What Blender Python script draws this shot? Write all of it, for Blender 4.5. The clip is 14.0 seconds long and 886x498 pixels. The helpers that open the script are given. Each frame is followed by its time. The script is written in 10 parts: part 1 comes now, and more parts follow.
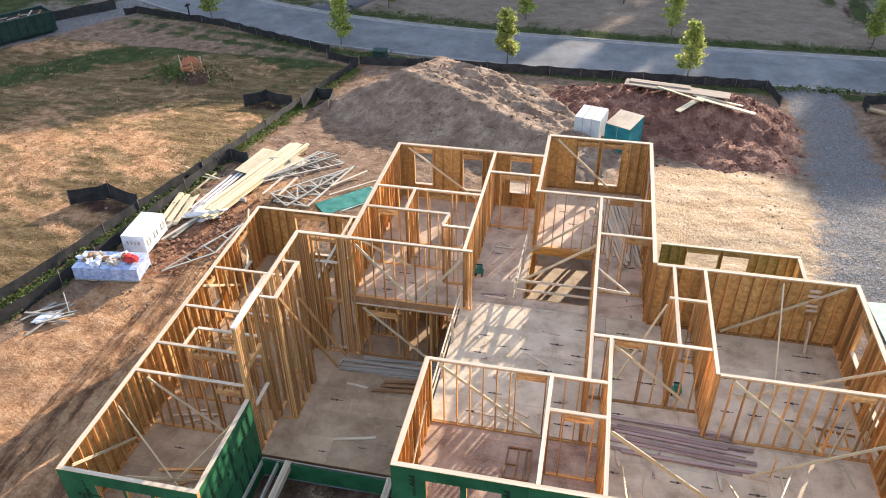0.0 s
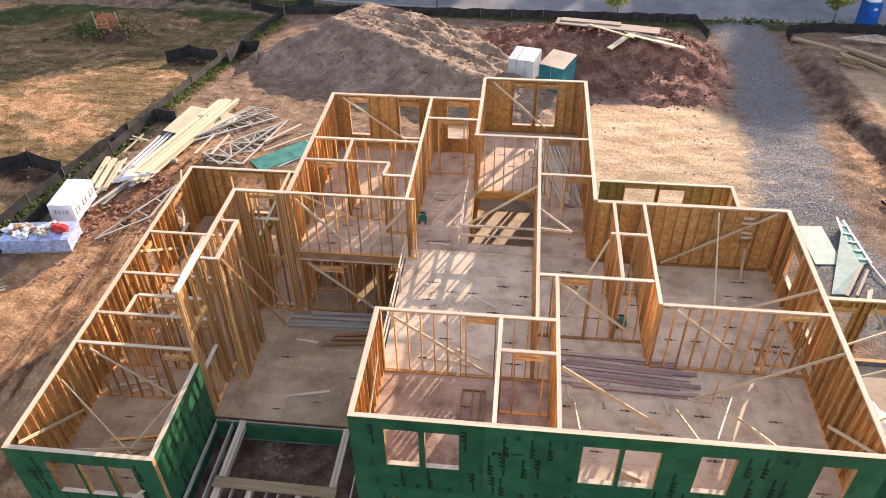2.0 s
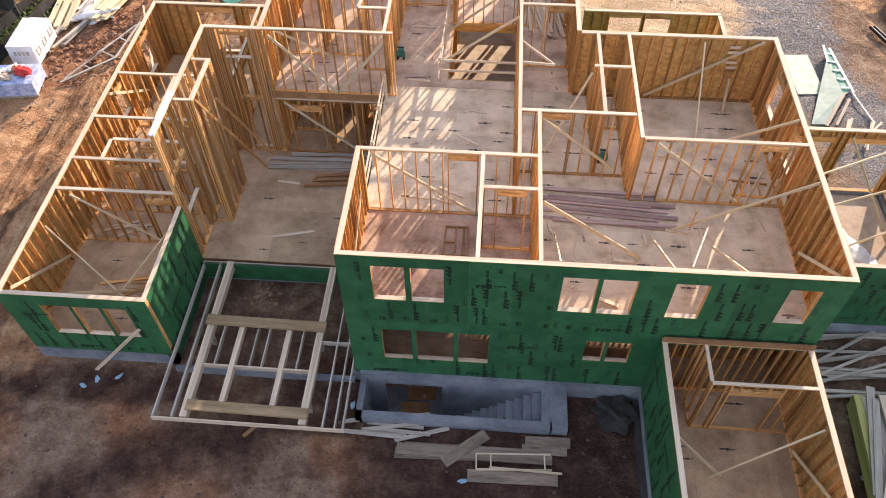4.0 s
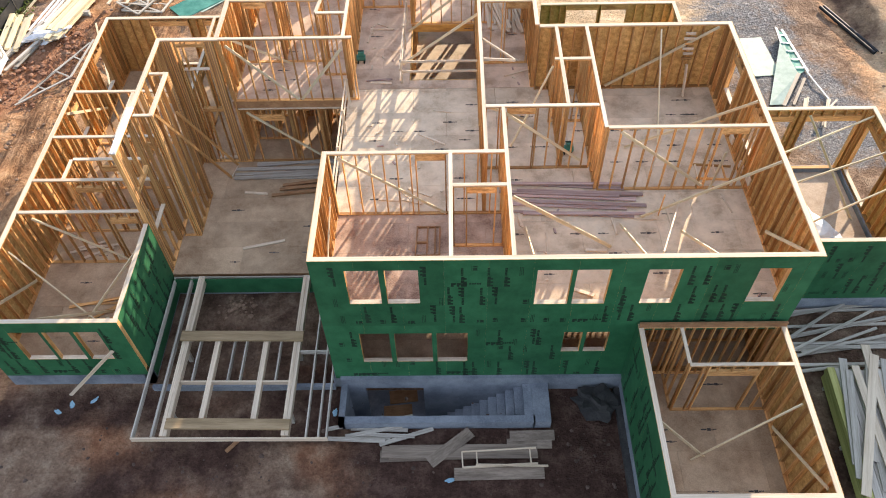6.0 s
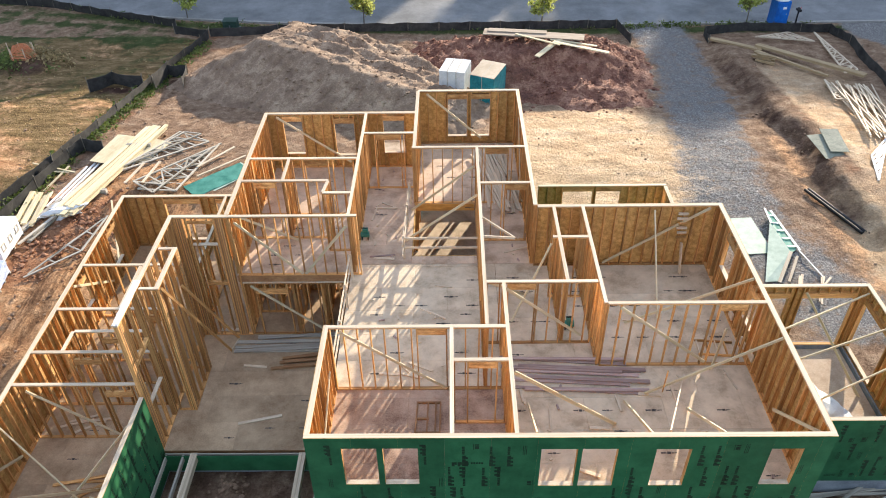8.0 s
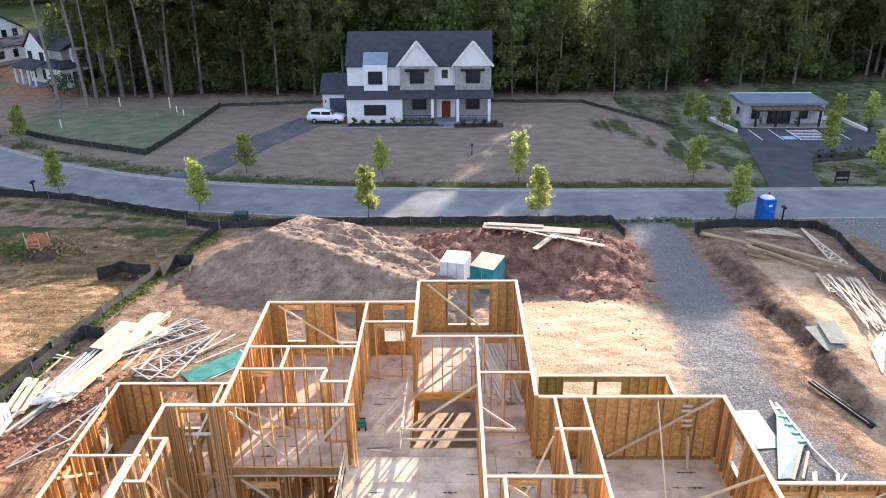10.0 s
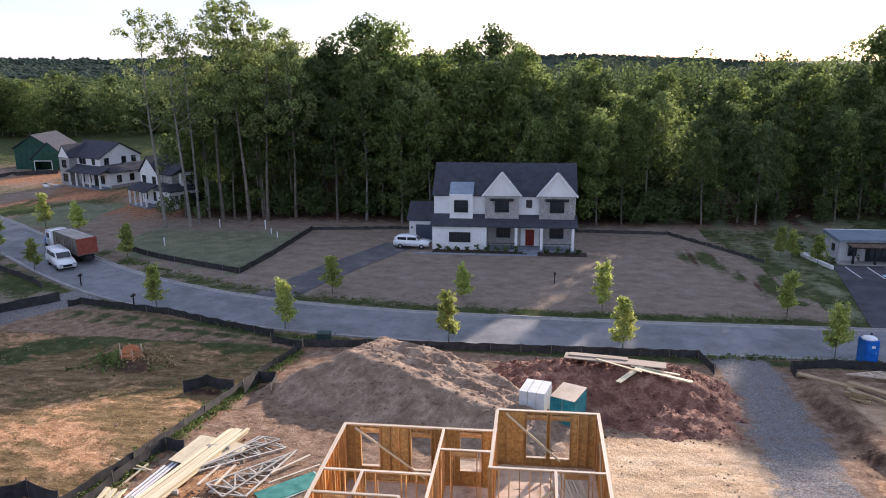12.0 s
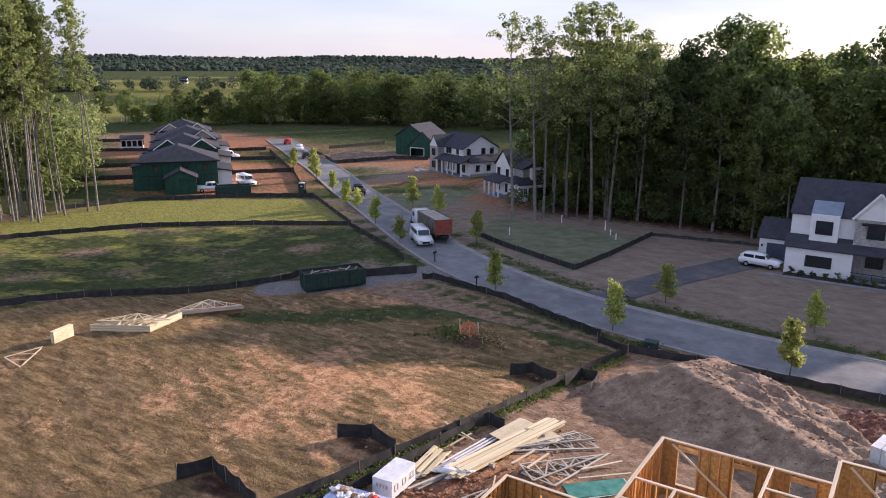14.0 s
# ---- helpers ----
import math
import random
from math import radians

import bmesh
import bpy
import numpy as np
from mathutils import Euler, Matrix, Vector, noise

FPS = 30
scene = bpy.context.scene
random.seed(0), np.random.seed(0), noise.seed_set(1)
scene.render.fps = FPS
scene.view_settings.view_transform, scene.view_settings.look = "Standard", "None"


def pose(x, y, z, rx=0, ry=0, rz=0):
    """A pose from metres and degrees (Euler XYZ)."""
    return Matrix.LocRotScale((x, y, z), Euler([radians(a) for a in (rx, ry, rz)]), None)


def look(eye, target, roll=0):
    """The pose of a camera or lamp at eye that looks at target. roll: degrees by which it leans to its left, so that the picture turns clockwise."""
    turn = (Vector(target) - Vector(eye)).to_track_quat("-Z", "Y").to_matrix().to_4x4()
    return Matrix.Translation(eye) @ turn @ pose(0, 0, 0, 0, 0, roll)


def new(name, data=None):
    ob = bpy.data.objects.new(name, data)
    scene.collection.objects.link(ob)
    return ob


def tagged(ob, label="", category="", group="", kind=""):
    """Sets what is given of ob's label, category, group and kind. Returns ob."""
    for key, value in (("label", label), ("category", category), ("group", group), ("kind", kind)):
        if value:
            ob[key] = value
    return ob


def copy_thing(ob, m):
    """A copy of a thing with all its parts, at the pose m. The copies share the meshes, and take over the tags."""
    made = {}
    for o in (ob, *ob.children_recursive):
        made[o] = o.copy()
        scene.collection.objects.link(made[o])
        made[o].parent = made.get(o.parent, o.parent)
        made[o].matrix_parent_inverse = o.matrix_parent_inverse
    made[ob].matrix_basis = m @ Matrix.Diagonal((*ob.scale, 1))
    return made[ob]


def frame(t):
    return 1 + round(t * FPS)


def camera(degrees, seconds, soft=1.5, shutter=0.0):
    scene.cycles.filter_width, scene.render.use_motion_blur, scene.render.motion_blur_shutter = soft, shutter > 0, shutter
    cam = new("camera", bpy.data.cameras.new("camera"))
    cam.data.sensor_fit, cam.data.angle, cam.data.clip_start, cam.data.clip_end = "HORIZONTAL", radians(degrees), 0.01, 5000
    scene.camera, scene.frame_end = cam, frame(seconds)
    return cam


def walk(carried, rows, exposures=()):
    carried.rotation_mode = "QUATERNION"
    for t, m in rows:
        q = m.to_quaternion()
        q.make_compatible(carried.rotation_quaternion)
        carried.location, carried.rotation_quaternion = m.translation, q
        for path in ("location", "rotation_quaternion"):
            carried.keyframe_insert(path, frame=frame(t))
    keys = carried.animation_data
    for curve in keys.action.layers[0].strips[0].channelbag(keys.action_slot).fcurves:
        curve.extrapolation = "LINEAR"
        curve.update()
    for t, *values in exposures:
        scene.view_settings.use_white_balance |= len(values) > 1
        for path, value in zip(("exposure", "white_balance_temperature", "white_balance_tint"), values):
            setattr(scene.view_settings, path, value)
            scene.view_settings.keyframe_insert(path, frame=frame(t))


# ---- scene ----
cam = camera(60.85, 14.0, 1.0)
PATH = [
    (0.0, pose(0.173, 0.037, 22.525, 54.77, 0.48, 11.80)),
    (0.5, pose(0.113, 0.062, 22.486, 54.77, 0.80, 5.86)),
    (1.0, pose(0.089, 0.075, 22.469, 54.76, 0.70, 5.94)),
    (1.5, pose(0.087, 0.068, 22.448, 53.82, 0.70, 6.01)),
    (2.0, pose(0.084, 0.061, 22.412, 50.92, 0.61, 6.14)),
    (2.5, pose(0.066, 0.050, 22.401, 46.31, 0.60, 6.18)),
    (3.0, pose(0.033, 0.060, 22.395, 41.84, 0.55, 6.17)),
    (3.2, pose(0.028, 0.059, 22.395, 40.39, 0.43, 6.25)),
    (5.3, pose(-0.007, -0.018, 22.321, 38.13, 1.00, -0.01)),
    (5.5, pose(-0.011, -0.016, 22.330, 38.07, 1.02, -0.03)),
    (6.0, pose(-0.013, -0.001, 22.327, 38.83, 1.01, 0.03)),
    (6.5, pose(-0.007, 0.033, 22.323, 41.51, 1.02, 0.10)),
    (7.0, pose(-0.022, 0.014, 22.344, 44.97, 0.89, 0.18)),
    (7.5, pose(-0.031, 0.032, 22.377, 48.35, 0.84, 0.24)),
    (8.0, pose(-0.040, 0.030, 22.373, 51.89, 0.77, 0.29)),
    (8.2, pose(-0.039, 0.018, 22.387, 53.30, 0.80, 0.23)),
    (10.3, pose(-0.001, 0.016, 22.415, 68.27, 0.41, 0.57)),
    (10.5, pose(-0.000, 0.015, 22.413, 69.71, 0.56, 0.59)),
    (11.0, pose(0.016, -0.019, 22.416, 73.22, 0.48, 0.66)),
    (11.5, pose(-0.010, -0.008, 22.389, 75.36, 0.52, 1.27)),
    (12.0, pose(-0.025, -0.005, 22.369, 75.77, 0.46, 7.03)),
    (12.5, pose(-0.049, -0.021, 22.368, 75.87, 0.30, 13.40)),
    (13.0, pose(-0.081, -0.082, 22.383, 75.91, 0.11, 19.93)),
    (13.5, pose(-0.088, -0.160, 22.405, 75.95, -0.03, 26.70)),
    (14.0, pose(-0.095, -0.191, 22.406, 75.89, -0.36, 33.10)),
]
EXPOSURES = [(0.0, 1.26, 6300, 13), (2.5, 1.16, 6950, 23), (3.2, 1.18, 7050, 24), (5.5, 1.43, 6750, 16), (8.0, 1.29, 6450, 10), (10.4, 1.64, 6150, 20), (11.3, 1.55, 6150, 21), (12.3, 0.8, 6150, 23), (14.0, 0.74, 6300, 27)]
walk(cam, PATH, EXPOSURES)

# ---- daylight: low sun over the woods across the street, hazy bright sky ----
SUN_AZ, SUN_EL = radians(24.5), radians(15.2)
SUN_DIR = Vector((math.sin(SUN_AZ) * math.cos(SUN_EL), math.cos(SUN_AZ) * math.cos(SUN_EL), math.sin(SUN_EL)))
world = bpy.data.worlds.new("sky")
scene.world = world
world.use_nodes = True
wn = world.node_tree
sky = wn.nodes.new("ShaderNodeTexSky")
sky.sky_type, sky.sun_disc = "NISHITA", False
sky.sun_elevation, sky.sun_rotation = SUN_EL, SUN_AZ
sky.air_density, sky.dust_density, sky.ozone_density = 1.0, 0.3, 1.0
wn.nodes["Background"].inputs["Strength"].default_value = 0.15
# thin high cloud over the clear sky
veil = wn.nodes.new("ShaderNodeTexNoise")
veil.inputs["Scale"].default_value, veil.inputs["Detail"].default_value = 2.2, 5
stretch_sky = wn.nodes.new("ShaderNodeMapping")
stretch_sky.inputs["Scale"].default_value = (1, 1, 5)
wn.links.new(wn.nodes.new("ShaderNodeTexCoord").outputs["Generated"], stretch_sky.inputs["Vector"])
wn.links.new(stretch_sky.outputs[0], veil.inputs["Vector"])
amount = wn.nodes.new("ShaderNodeMapRange")
amount.inputs["From Min"].default_value, amount.inputs["From Max"].default_value = 0.3, 0.7
amount.inputs["To Min"].default_value, amount.inputs["To Max"].default_value = 0.62, 0.86
wn.links.new(veil.outputs[0], amount.inputs[0])
cloud = wn.nodes.new("ShaderNodeMix")
cloud.data_type = "RGBA"
cloud.inputs[7].default_value = (2.2, 2.57, 3.3, 1)
wn.links.new(amount.outputs[0], cloud.inputs[0])
wn.links.new(sky.outputs[0], cloud.inputs[6])
wn.links.new(cloud.outputs[2], wn.nodes["Background"].inputs["Color"])
sun = new("sun", bpy.data.lights.new("sun", "SUN"))
sun.data.energy, sun.data.angle, sun.data.color = 4.6, radians(0.6), (1.0, 0.86, 0.68)
sun.matrix_world = look(SUN_DIR * 100, (0, 0, 0))


# ---- materials ----
def surface(name, dark, light, scale=3.0, fine=30.0, rough=0.8, bump=0.2, vary=0.15, metal=0.0, third=None, coords="world", stretch=(1, 1, 1), relief=0.03, spec=0.3):
    """A rough surface: two colours mixed by broad and fine noise, relief, and a tone of its own for each piece."""
    m = bpy.data.materials.new(name)
    m.use_nodes = True
    nt = m.node_tree
    b = nt.nodes["Principled BSDF"]
    b.inputs["Metallic"].default_value = metal
    b.inputs["Specular IOR Level"].default_value = spec
    mapping = nt.nodes.new("ShaderNodeMapping")
    mapping.inputs["Scale"].default_value = stretch
    if coords == "world":
        src = nt.nodes.new("ShaderNodeNewGeometry").outputs["Position"]
    else:
        shift = nt.nodes.new("ShaderNodeVectorMath")
        shift.operation = "MULTIPLY_ADD"
        nt.links.new(nt.nodes.new("ShaderNodeObjectInfo").outputs["Random"], shift.inputs[0])
        shift.inputs[1].default_value = (41, 23, 57)
        nt.links.new(nt.nodes.new("ShaderNodeTexCoord").outputs["Object"], shift.inputs[2])
        src = shift.outputs[0]
    nt.links.new(src, mapping.inputs["Vector"])
    n1, n2 = nt.nodes.new("ShaderNodeTexNoise"), nt.nodes.new("ShaderNodeTexNoise")
    for n, s, d in ((n1, scale, 6), (n2, fine, 5)):
        n.inputs["Scale"].default_value, n.inputs["Detail"].default_value, n.inputs["Roughness"].default_value = s, d, 0.68
        nt.links.new(mapping.outputs[0], n.inputs["Vector"])
    add = nt.nodes.new("ShaderNodeMath")
    add.operation = "MULTIPLY_ADD"
    nt.links.new(n2.outputs[0], add.inputs[0])
    add.inputs[1].default_value = 0.5
    nt.links.new(n1.outputs[0], add.inputs[2])
    ramp = nt.nodes.new("ShaderNodeValToRGB")
    ramp.color_ramp.elements[0].position, ramp.color_ramp.elements[1].position = 0.57, 0.93
    ramp.color_ramp.elements[0].color, ramp.color_ramp.elements[1].color = (*dark, 1), (*light, 1)
    if third:
        e = ramp.color_ramp.elements.new(0.75)
        e.color = (*third, 1)
    nt.links.new(add.outputs[0], ramp.inputs[0])
    info = nt.nodes.new("ShaderNodeObjectInfo")
    rng = nt.nodes.new("ShaderNodeMapRange")
    rng.inputs["To Min"].default_value, rng.inputs["To Max"].default_value = 1 - vary, 1 + vary
    nt.links.new(info.outputs["Random"], rng.inputs[0])
    mul = nt.nodes.new("ShaderNodeVectorMath")
    mul.operation = "SCALE"
    nt.links.new(ramp.outputs[0], mul.inputs[0])
    nt.links.new(rng.outputs[0], mul.inputs["Scale"])
    nt.links.new(mul.outputs[0], b.inputs["Base Color"])
    rr = nt.nodes.new("ShaderNodeMapRange")
    rr.inputs["To Min"].default_value, rr.inputs["To Max"].default_value = max(rough - 0.12, 0.02), min(rough + 0.1, 1)
    nt.links.new(n2.outputs[0], rr.inputs[0])
    nt.links.new(rr.outputs[0], b.inputs["Roughness"])
    if bump:
        bp = nt.nodes.new("ShaderNodeBump")
        bp.inputs["Strength"].default_value, bp.inputs["Distance"].default_value = bump, relief
        nt.links.new(add.outputs[0], bp.inputs["Height"])
        nt.links.new(bp.outputs[0], b.inputs["Normal"])
    return m


M = {}
M["stud"] = surface("stud_lumber", (0.33, 0.148, 0.048), (0.76, 0.475, 0.195), 1.7, 9, 0.75, 0.1, 0.38, third=(0.55, 0.295, 0.108), coords="object")
M["plate"] = surface("plate_lumber", (0.52, 0.40, 0.275), (0.77, 0.655, 0.50), 1.7, 9, 0.75, 0.1, 0.12, coords="object")
M["lumber"] = surface("fresh_lumber", (0.54, 0.44, 0.27), (0.80, 0.70, 0.48), 1.7, 9, 0.75, 0.1, 0.15, coords="object")
M["brown"] = surface("lvl_beam", (0.24, 0.12, 0.055), (0.42, 0.24, 0.12), 1.7, 9, 0.75, 0.1, 0.15, coords="object")
M["grey_lumber"] = surface("weathered_lumber", (0.30, 0.27, 0.22), (0.55, 0.51, 0.44), 1.7, 9, 0.85, 0.15, 0.2, coords="object")
M["orange_board"] = surface("orange_brown_board", (0.46, 0.20, 0.045), (0.80, 0.44, 0.12), 3, 20, 0.7, 0.1, 0.1, coords="object")
M["osb"] = surface("osb_inside", (0.37, 0.195, 0.058), (0.72, 0.465, 0.18), 6, 45, 0.85, 0.2, 0.18, third=(0.55, 0.33, 0.112))
M["subfloor"] = surface("subfloor_board", (0.39, 0.295, 0.198), (0.72, 0.592, 0.435), 1.2, 40, 0.85, 0.15, 0.12, third=(0.60, 0.482, 0.347))
M["old_subfloor"] = surface("weathered_subfloor", (0.28, 0.185, 0.11), (0.56, 0.41, 0.265), 0.8, 30, 0.85, 0.15, 0.12, third=(0.42, 0.30, 0.19))
M["stained_subfloor"] = surface("stained_reddish_subfloor", (0.235, 0.145, 0.105), (0.60, 0.445, 0.34), 0.9, 24, 0.85, 0.15, 0.10, third=(0.46, 0.325, 0.24))
M["pink_subfloor"] = surface("pinkish_subfloor", (0.36, 0.25, 0.165), (0.70, 0.54, 0.39), 1.0, 34, 0.85, 0.15, 0.12, third=(0.56, 0.42, 0.31))
M["green"] = surface("green_coated_sheathing", (0.014, 0.094, 0.038), (0.034, 0.160, 0.068), 1.5, 40, 0.6, 0.06, 0.12)
M["ink"] = surface("dark_print", (0.008, 0.022, 0.012), (0.015, 0.04, 0.02), 8, 60, 0.6, 0, 0.3)
M["old_board"] = surface("dark_grey_brown_board", (0.13, 0.10, 0.075), (0.30, 0.24, 0.185), 1.7, 9, 0.85, 0.15, 0.3, coords="object")
M["concrete"] = surface("poured_concrete", (0.135, 0.155, 0.185), (0.29, 0.32, 0.355), 0.9, 25, 0.9, 0.15, 0.08)
M["dusty_slab"] = surface("dusty_slab", (0.34, 0.25, 0.175), (0.60, 0.48, 0.37), 0.7, 18, 0.95, 0.15, 0.02)
M["asphalt"] = surface("worn_asphalt", (0.13, 0.135, 0.14), (0.25, 0.255, 0.26), 0.35, 18, 0.85, 0.1, 0.02)
M["mulch"] = surface("bark_mulch", (0.022, 0.016, 0.013), (0.07, 0.05, 0.038), 3, 25, 0.95, 0.6, 0.02)
M["stained_timber"] = surface("dark_stained_timber", (0.085, 0.052, 0.036), (0.19, 0.125, 0.085), 2, 20, 0.8, 0.1, 0.1)
M["worn_asphalt"] = surface("dusty_asphalt", (0.075, 0.074, 0.078), (0.185, 0.165, 0.148), 0.35, 14, 0.9, 0.1, 0.02, third=(0.10, 0.099, 0.105))
M["dark_asphalt"] = surface("new_asphalt", (0.035, 0.036, 0.042), (0.08, 0.08, 0.09), 0.5, 20, 0.85, 0.1, 0.02)
M["curb"] = surface("curb_concrete", (0.22, 0.215, 0.205), (0.38, 0.365, 0.34), 1, 22, 0.9, 0.1, 0.05)
M["fabric"] = surface("black_silt_fabric", (0.020, 0.020, 0.021), (0.065, 0.062, 0.058), 1.5, 30, 0.8, 0.3, 0.2)
M["stake"] = surface("fence_stake", (0.12, 0.10, 0.08), (0.30, 0.27, 0.22), 4, 30, 0.85, 0.1, 0.3)
M["mound"] = surface("piled_topsoil", (0.165, 0.108, 0.074), (0.43, 0.318, 0.222), 0.8, 9, 0.95, 1.0, 0.0, third=(0.258, 0.177, 0.121), relief=0.10)
M["red_soil"] = surface("red_clay_soil", (0.105, 0.045, 0.033), (0.40, 0.225, 0.155), 0.9, 6, 0.95, 1.0, 0.0, third=(0.22, 0.098, 0.066), relief=0.22)
M["white_wrap"] = surface("white_wrap", (0.62, 0.63, 0.64), (0.86, 0.87, 0.88), 2, 20, 0.45, 0.25, 0.06)
M["blue_wrap"] = surface("blue_white_wrap", (0.20, 0.28, 0.55), (0.66, 0.72, 0.84), 3.5, 20, 0.45, 0.2, 0.06)
M["teal"] = surface("teal_sheet", (0.02, 0.15, 0.115), (0.10, 0.31, 0.245), 1.5, 25, 0.5, 0.1, 0.15)
M["red_lump"] = surface("red_clay_lumps", (0.17, 0.072, 0.04), (0.42, 0.23, 0.14), 2, 12, 0.95, 0.5, 0.2)
M["dirt_lump"] = surface("dirt_lumps", (0.15, 0.088, 0.058), (0.38, 0.26, 0.18), 2, 12, 0.95, 0.5, 0.2)
M["header_wood"] = surface("header_lumber", (0.26, 0.185, 0.10), (0.46, 0.34, 0.20), 1.7, 9, 0.8, 0.1, 0.12, coords="object")
M["aged"] = surface("aged_purplish_lumber", (0.25, 0.155, 0.135), (0.55, 0.42, 0.375), 1.7, 9, 0.85, 0.1, 0.2, coords="object")
M["floor_ink"] = surface("floor_print", (0.045, 0.038, 0.034), (0.11, 0.095, 0.085), 8, 60, 0.8, 0, 0.3)
# dirt lumps in a darker copy, matching the shade painted on the rear ground
M["damp_lump"] = surface("shaded_lumps", (0.055, 0.036, 0.028), (0.16, 0.11, 0.085), 2, 12, 0.95, 0.5, 0.2)
M["container"] = surface("brown_grey_steel", (0.10, 0.085, 0.072), (0.22, 0.19, 0.165), 1.5, 12, 0.7, 0.1, 0.1)
M["grey_board"] = surface("weathered_wide_board", (0.26, 0.20, 0.15), (0.44, 0.36, 0.28), 1.7, 9, 0.85, 0.1, 0.1, coords="object")
M["sand_lump"] = surface("sandy_lumps", (0.34, 0.21, 0.12), (0.60, 0.46, 0.31), 2, 12, 0.95, 0.5, 0.2)
M["grey_green"] = surface("weathered_green_sheet", (0.16, 0.18, 0.145), (0.31, 0.32, 0.25), 1.5, 12, 0.8, 0.1, 0.15)
M["pale_green"] = surface("pale_green_board", (0.36, 0.47, 0.38), (0.55, 0.65, 0.55), 2, 25, 0.7, 0.08, 0.08)
M["teal_wrap"] = surface("teal_pallet_wrap", (0.01, 0.16, 0.20), (0.05, 0.34, 0.38), 2, 15, 0.4, 0.2, 0.1)
M["red_plastic"] = surface("red_plastic", (0.45, 0.02, 0.02), (0.75, 0.06, 0.05), 5, 30, 0.45, 0.1, 0.1)
M["rust_red"] = surface("red_dumpster_paint", (0.20, 0.045, 0.03), (0.36, 0.09, 0.06), 2, 15, 0.6, 0.1, 0.1)
M["dump_green"] = surface("dark_green_steel", (0.012, 0.035, 0.028), (0.035, 0.075, 0.06), 2, 20, 0.55, 0.1, 0.1)
M["blue_plastic"] = surface("blue_moulded_plastic", (0.008, 0.10, 0.42), (0.02, 0.18, 0.62), 2, 20, 0.4, 0.03, 0.05)
M["white_paint"] = surface("white_paint", (0.74, 0.74, 0.73), (0.84, 0.84, 0.83), 1, 30, 0.5, 0.03, 0.03)
M["roof"] = surface("dark_shingles", (0.036, 0.038, 0.047), (0.060, 0.063, 0.076), 1.2, 14, 0.9, 0.3, 0.08)
M["metal_roof"] = surface("grey_metal_roof", (0.17, 0.21, 0.26), (0.26, 0.31, 0.37), 1, 10, 0.4, 0.02, 0.05, metal=0.3)
M["siding_grey"] = surface("grey_stone_veneer", (0.22, 0.21, 0.20), (0.45, 0.43, 0.41), 3, 9, 0.9, 0.3, 0.1)
M["dark_frame"] = surface("dark_frame", (0.010, 0.010, 0.012), (0.022, 0.022, 0.026), 3, 30, 0.5, 0, 0.05)
M["door_red"] = surface("dark_red_door", (0.16, 0.015, 0.012), (0.25, 0.03, 0.025), 3, 30, 0.5, 0.02, 0.05)
M["garage_door"] = surface("slate_garage_door", (0.045, 0.065, 0.09), (0.07, 0.095, 0.125), 2, 30, 0.5, 0.02, 0.05)
M["rubber"] = surface("black_rubber", (0.010, 0.010, 0.010), (0.028, 0.028, 0.028), 4, 30, 0.8, 0.05, 0.1)
M["chrome"] = surface("bare_metal", (0.42, 0.43, 0.45), (0.62, 0.63, 0.65), 4, 30, 0.35, 0.02, 0.05, metal=0.9)
M["car_white"] = surface("white_car_paint", (0.76, 0.77, 0.78), (0.84, 0.85, 0.86), 1, 10, 0.25, 0, 0.03, spec=0.6)
M["car_dark"] = surface("dark_car_paint", (0.02, 0.02, 0.025), (0.05, 0.05, 0.06), 1, 10, 0.3, 0, 0.2, spec=0.6)
M["pipe"] = surface("black_corrugated_pipe", (0.008, 0.008, 0.010), (0.02, 0.02, 0.024), 4, 30, 0.5, 0.05, 0.1)
M["bark"] = surface("tree_bark", (0.07, 0.058, 0.045), (0.22, 0.19, 0.155), 2, 14, 0.95, 0.4, 0.2)
M["light_bark"] = surface("pale_tree_bark", (0.11, 0.10, 0.083), (0.29, 0.265, 0.23), 2, 14, 0.95, 0.4, 0.2)
M["orange_net"] = surface("orange_mesh", (0.62, 0.20, 0.09), (0.86, 0.38, 0.20), 4, 30, 0.7, 0, 0.1)
M["timber_pt"] = surface("treated_timber", (0.34, 0.33, 0.10), (0.56, 0.54, 0.22), 1.7, 9, 0.8, 0.1, 0.15, coords="object")
M["tan_wrap"] = surface("tan_board_stack", (0.45, 0.36, 0.26), (0.62, 0.52, 0.40), 1.7, 9, 0.8, 0.1, 0.1, coords="object")
M["hill"] = surface("far_wooded_hill", (0.022, 0.036, 0.024), (0.055, 0.075, 0.048), 0.03, 0.12, 1.0, 0, 0, spec=0.0)


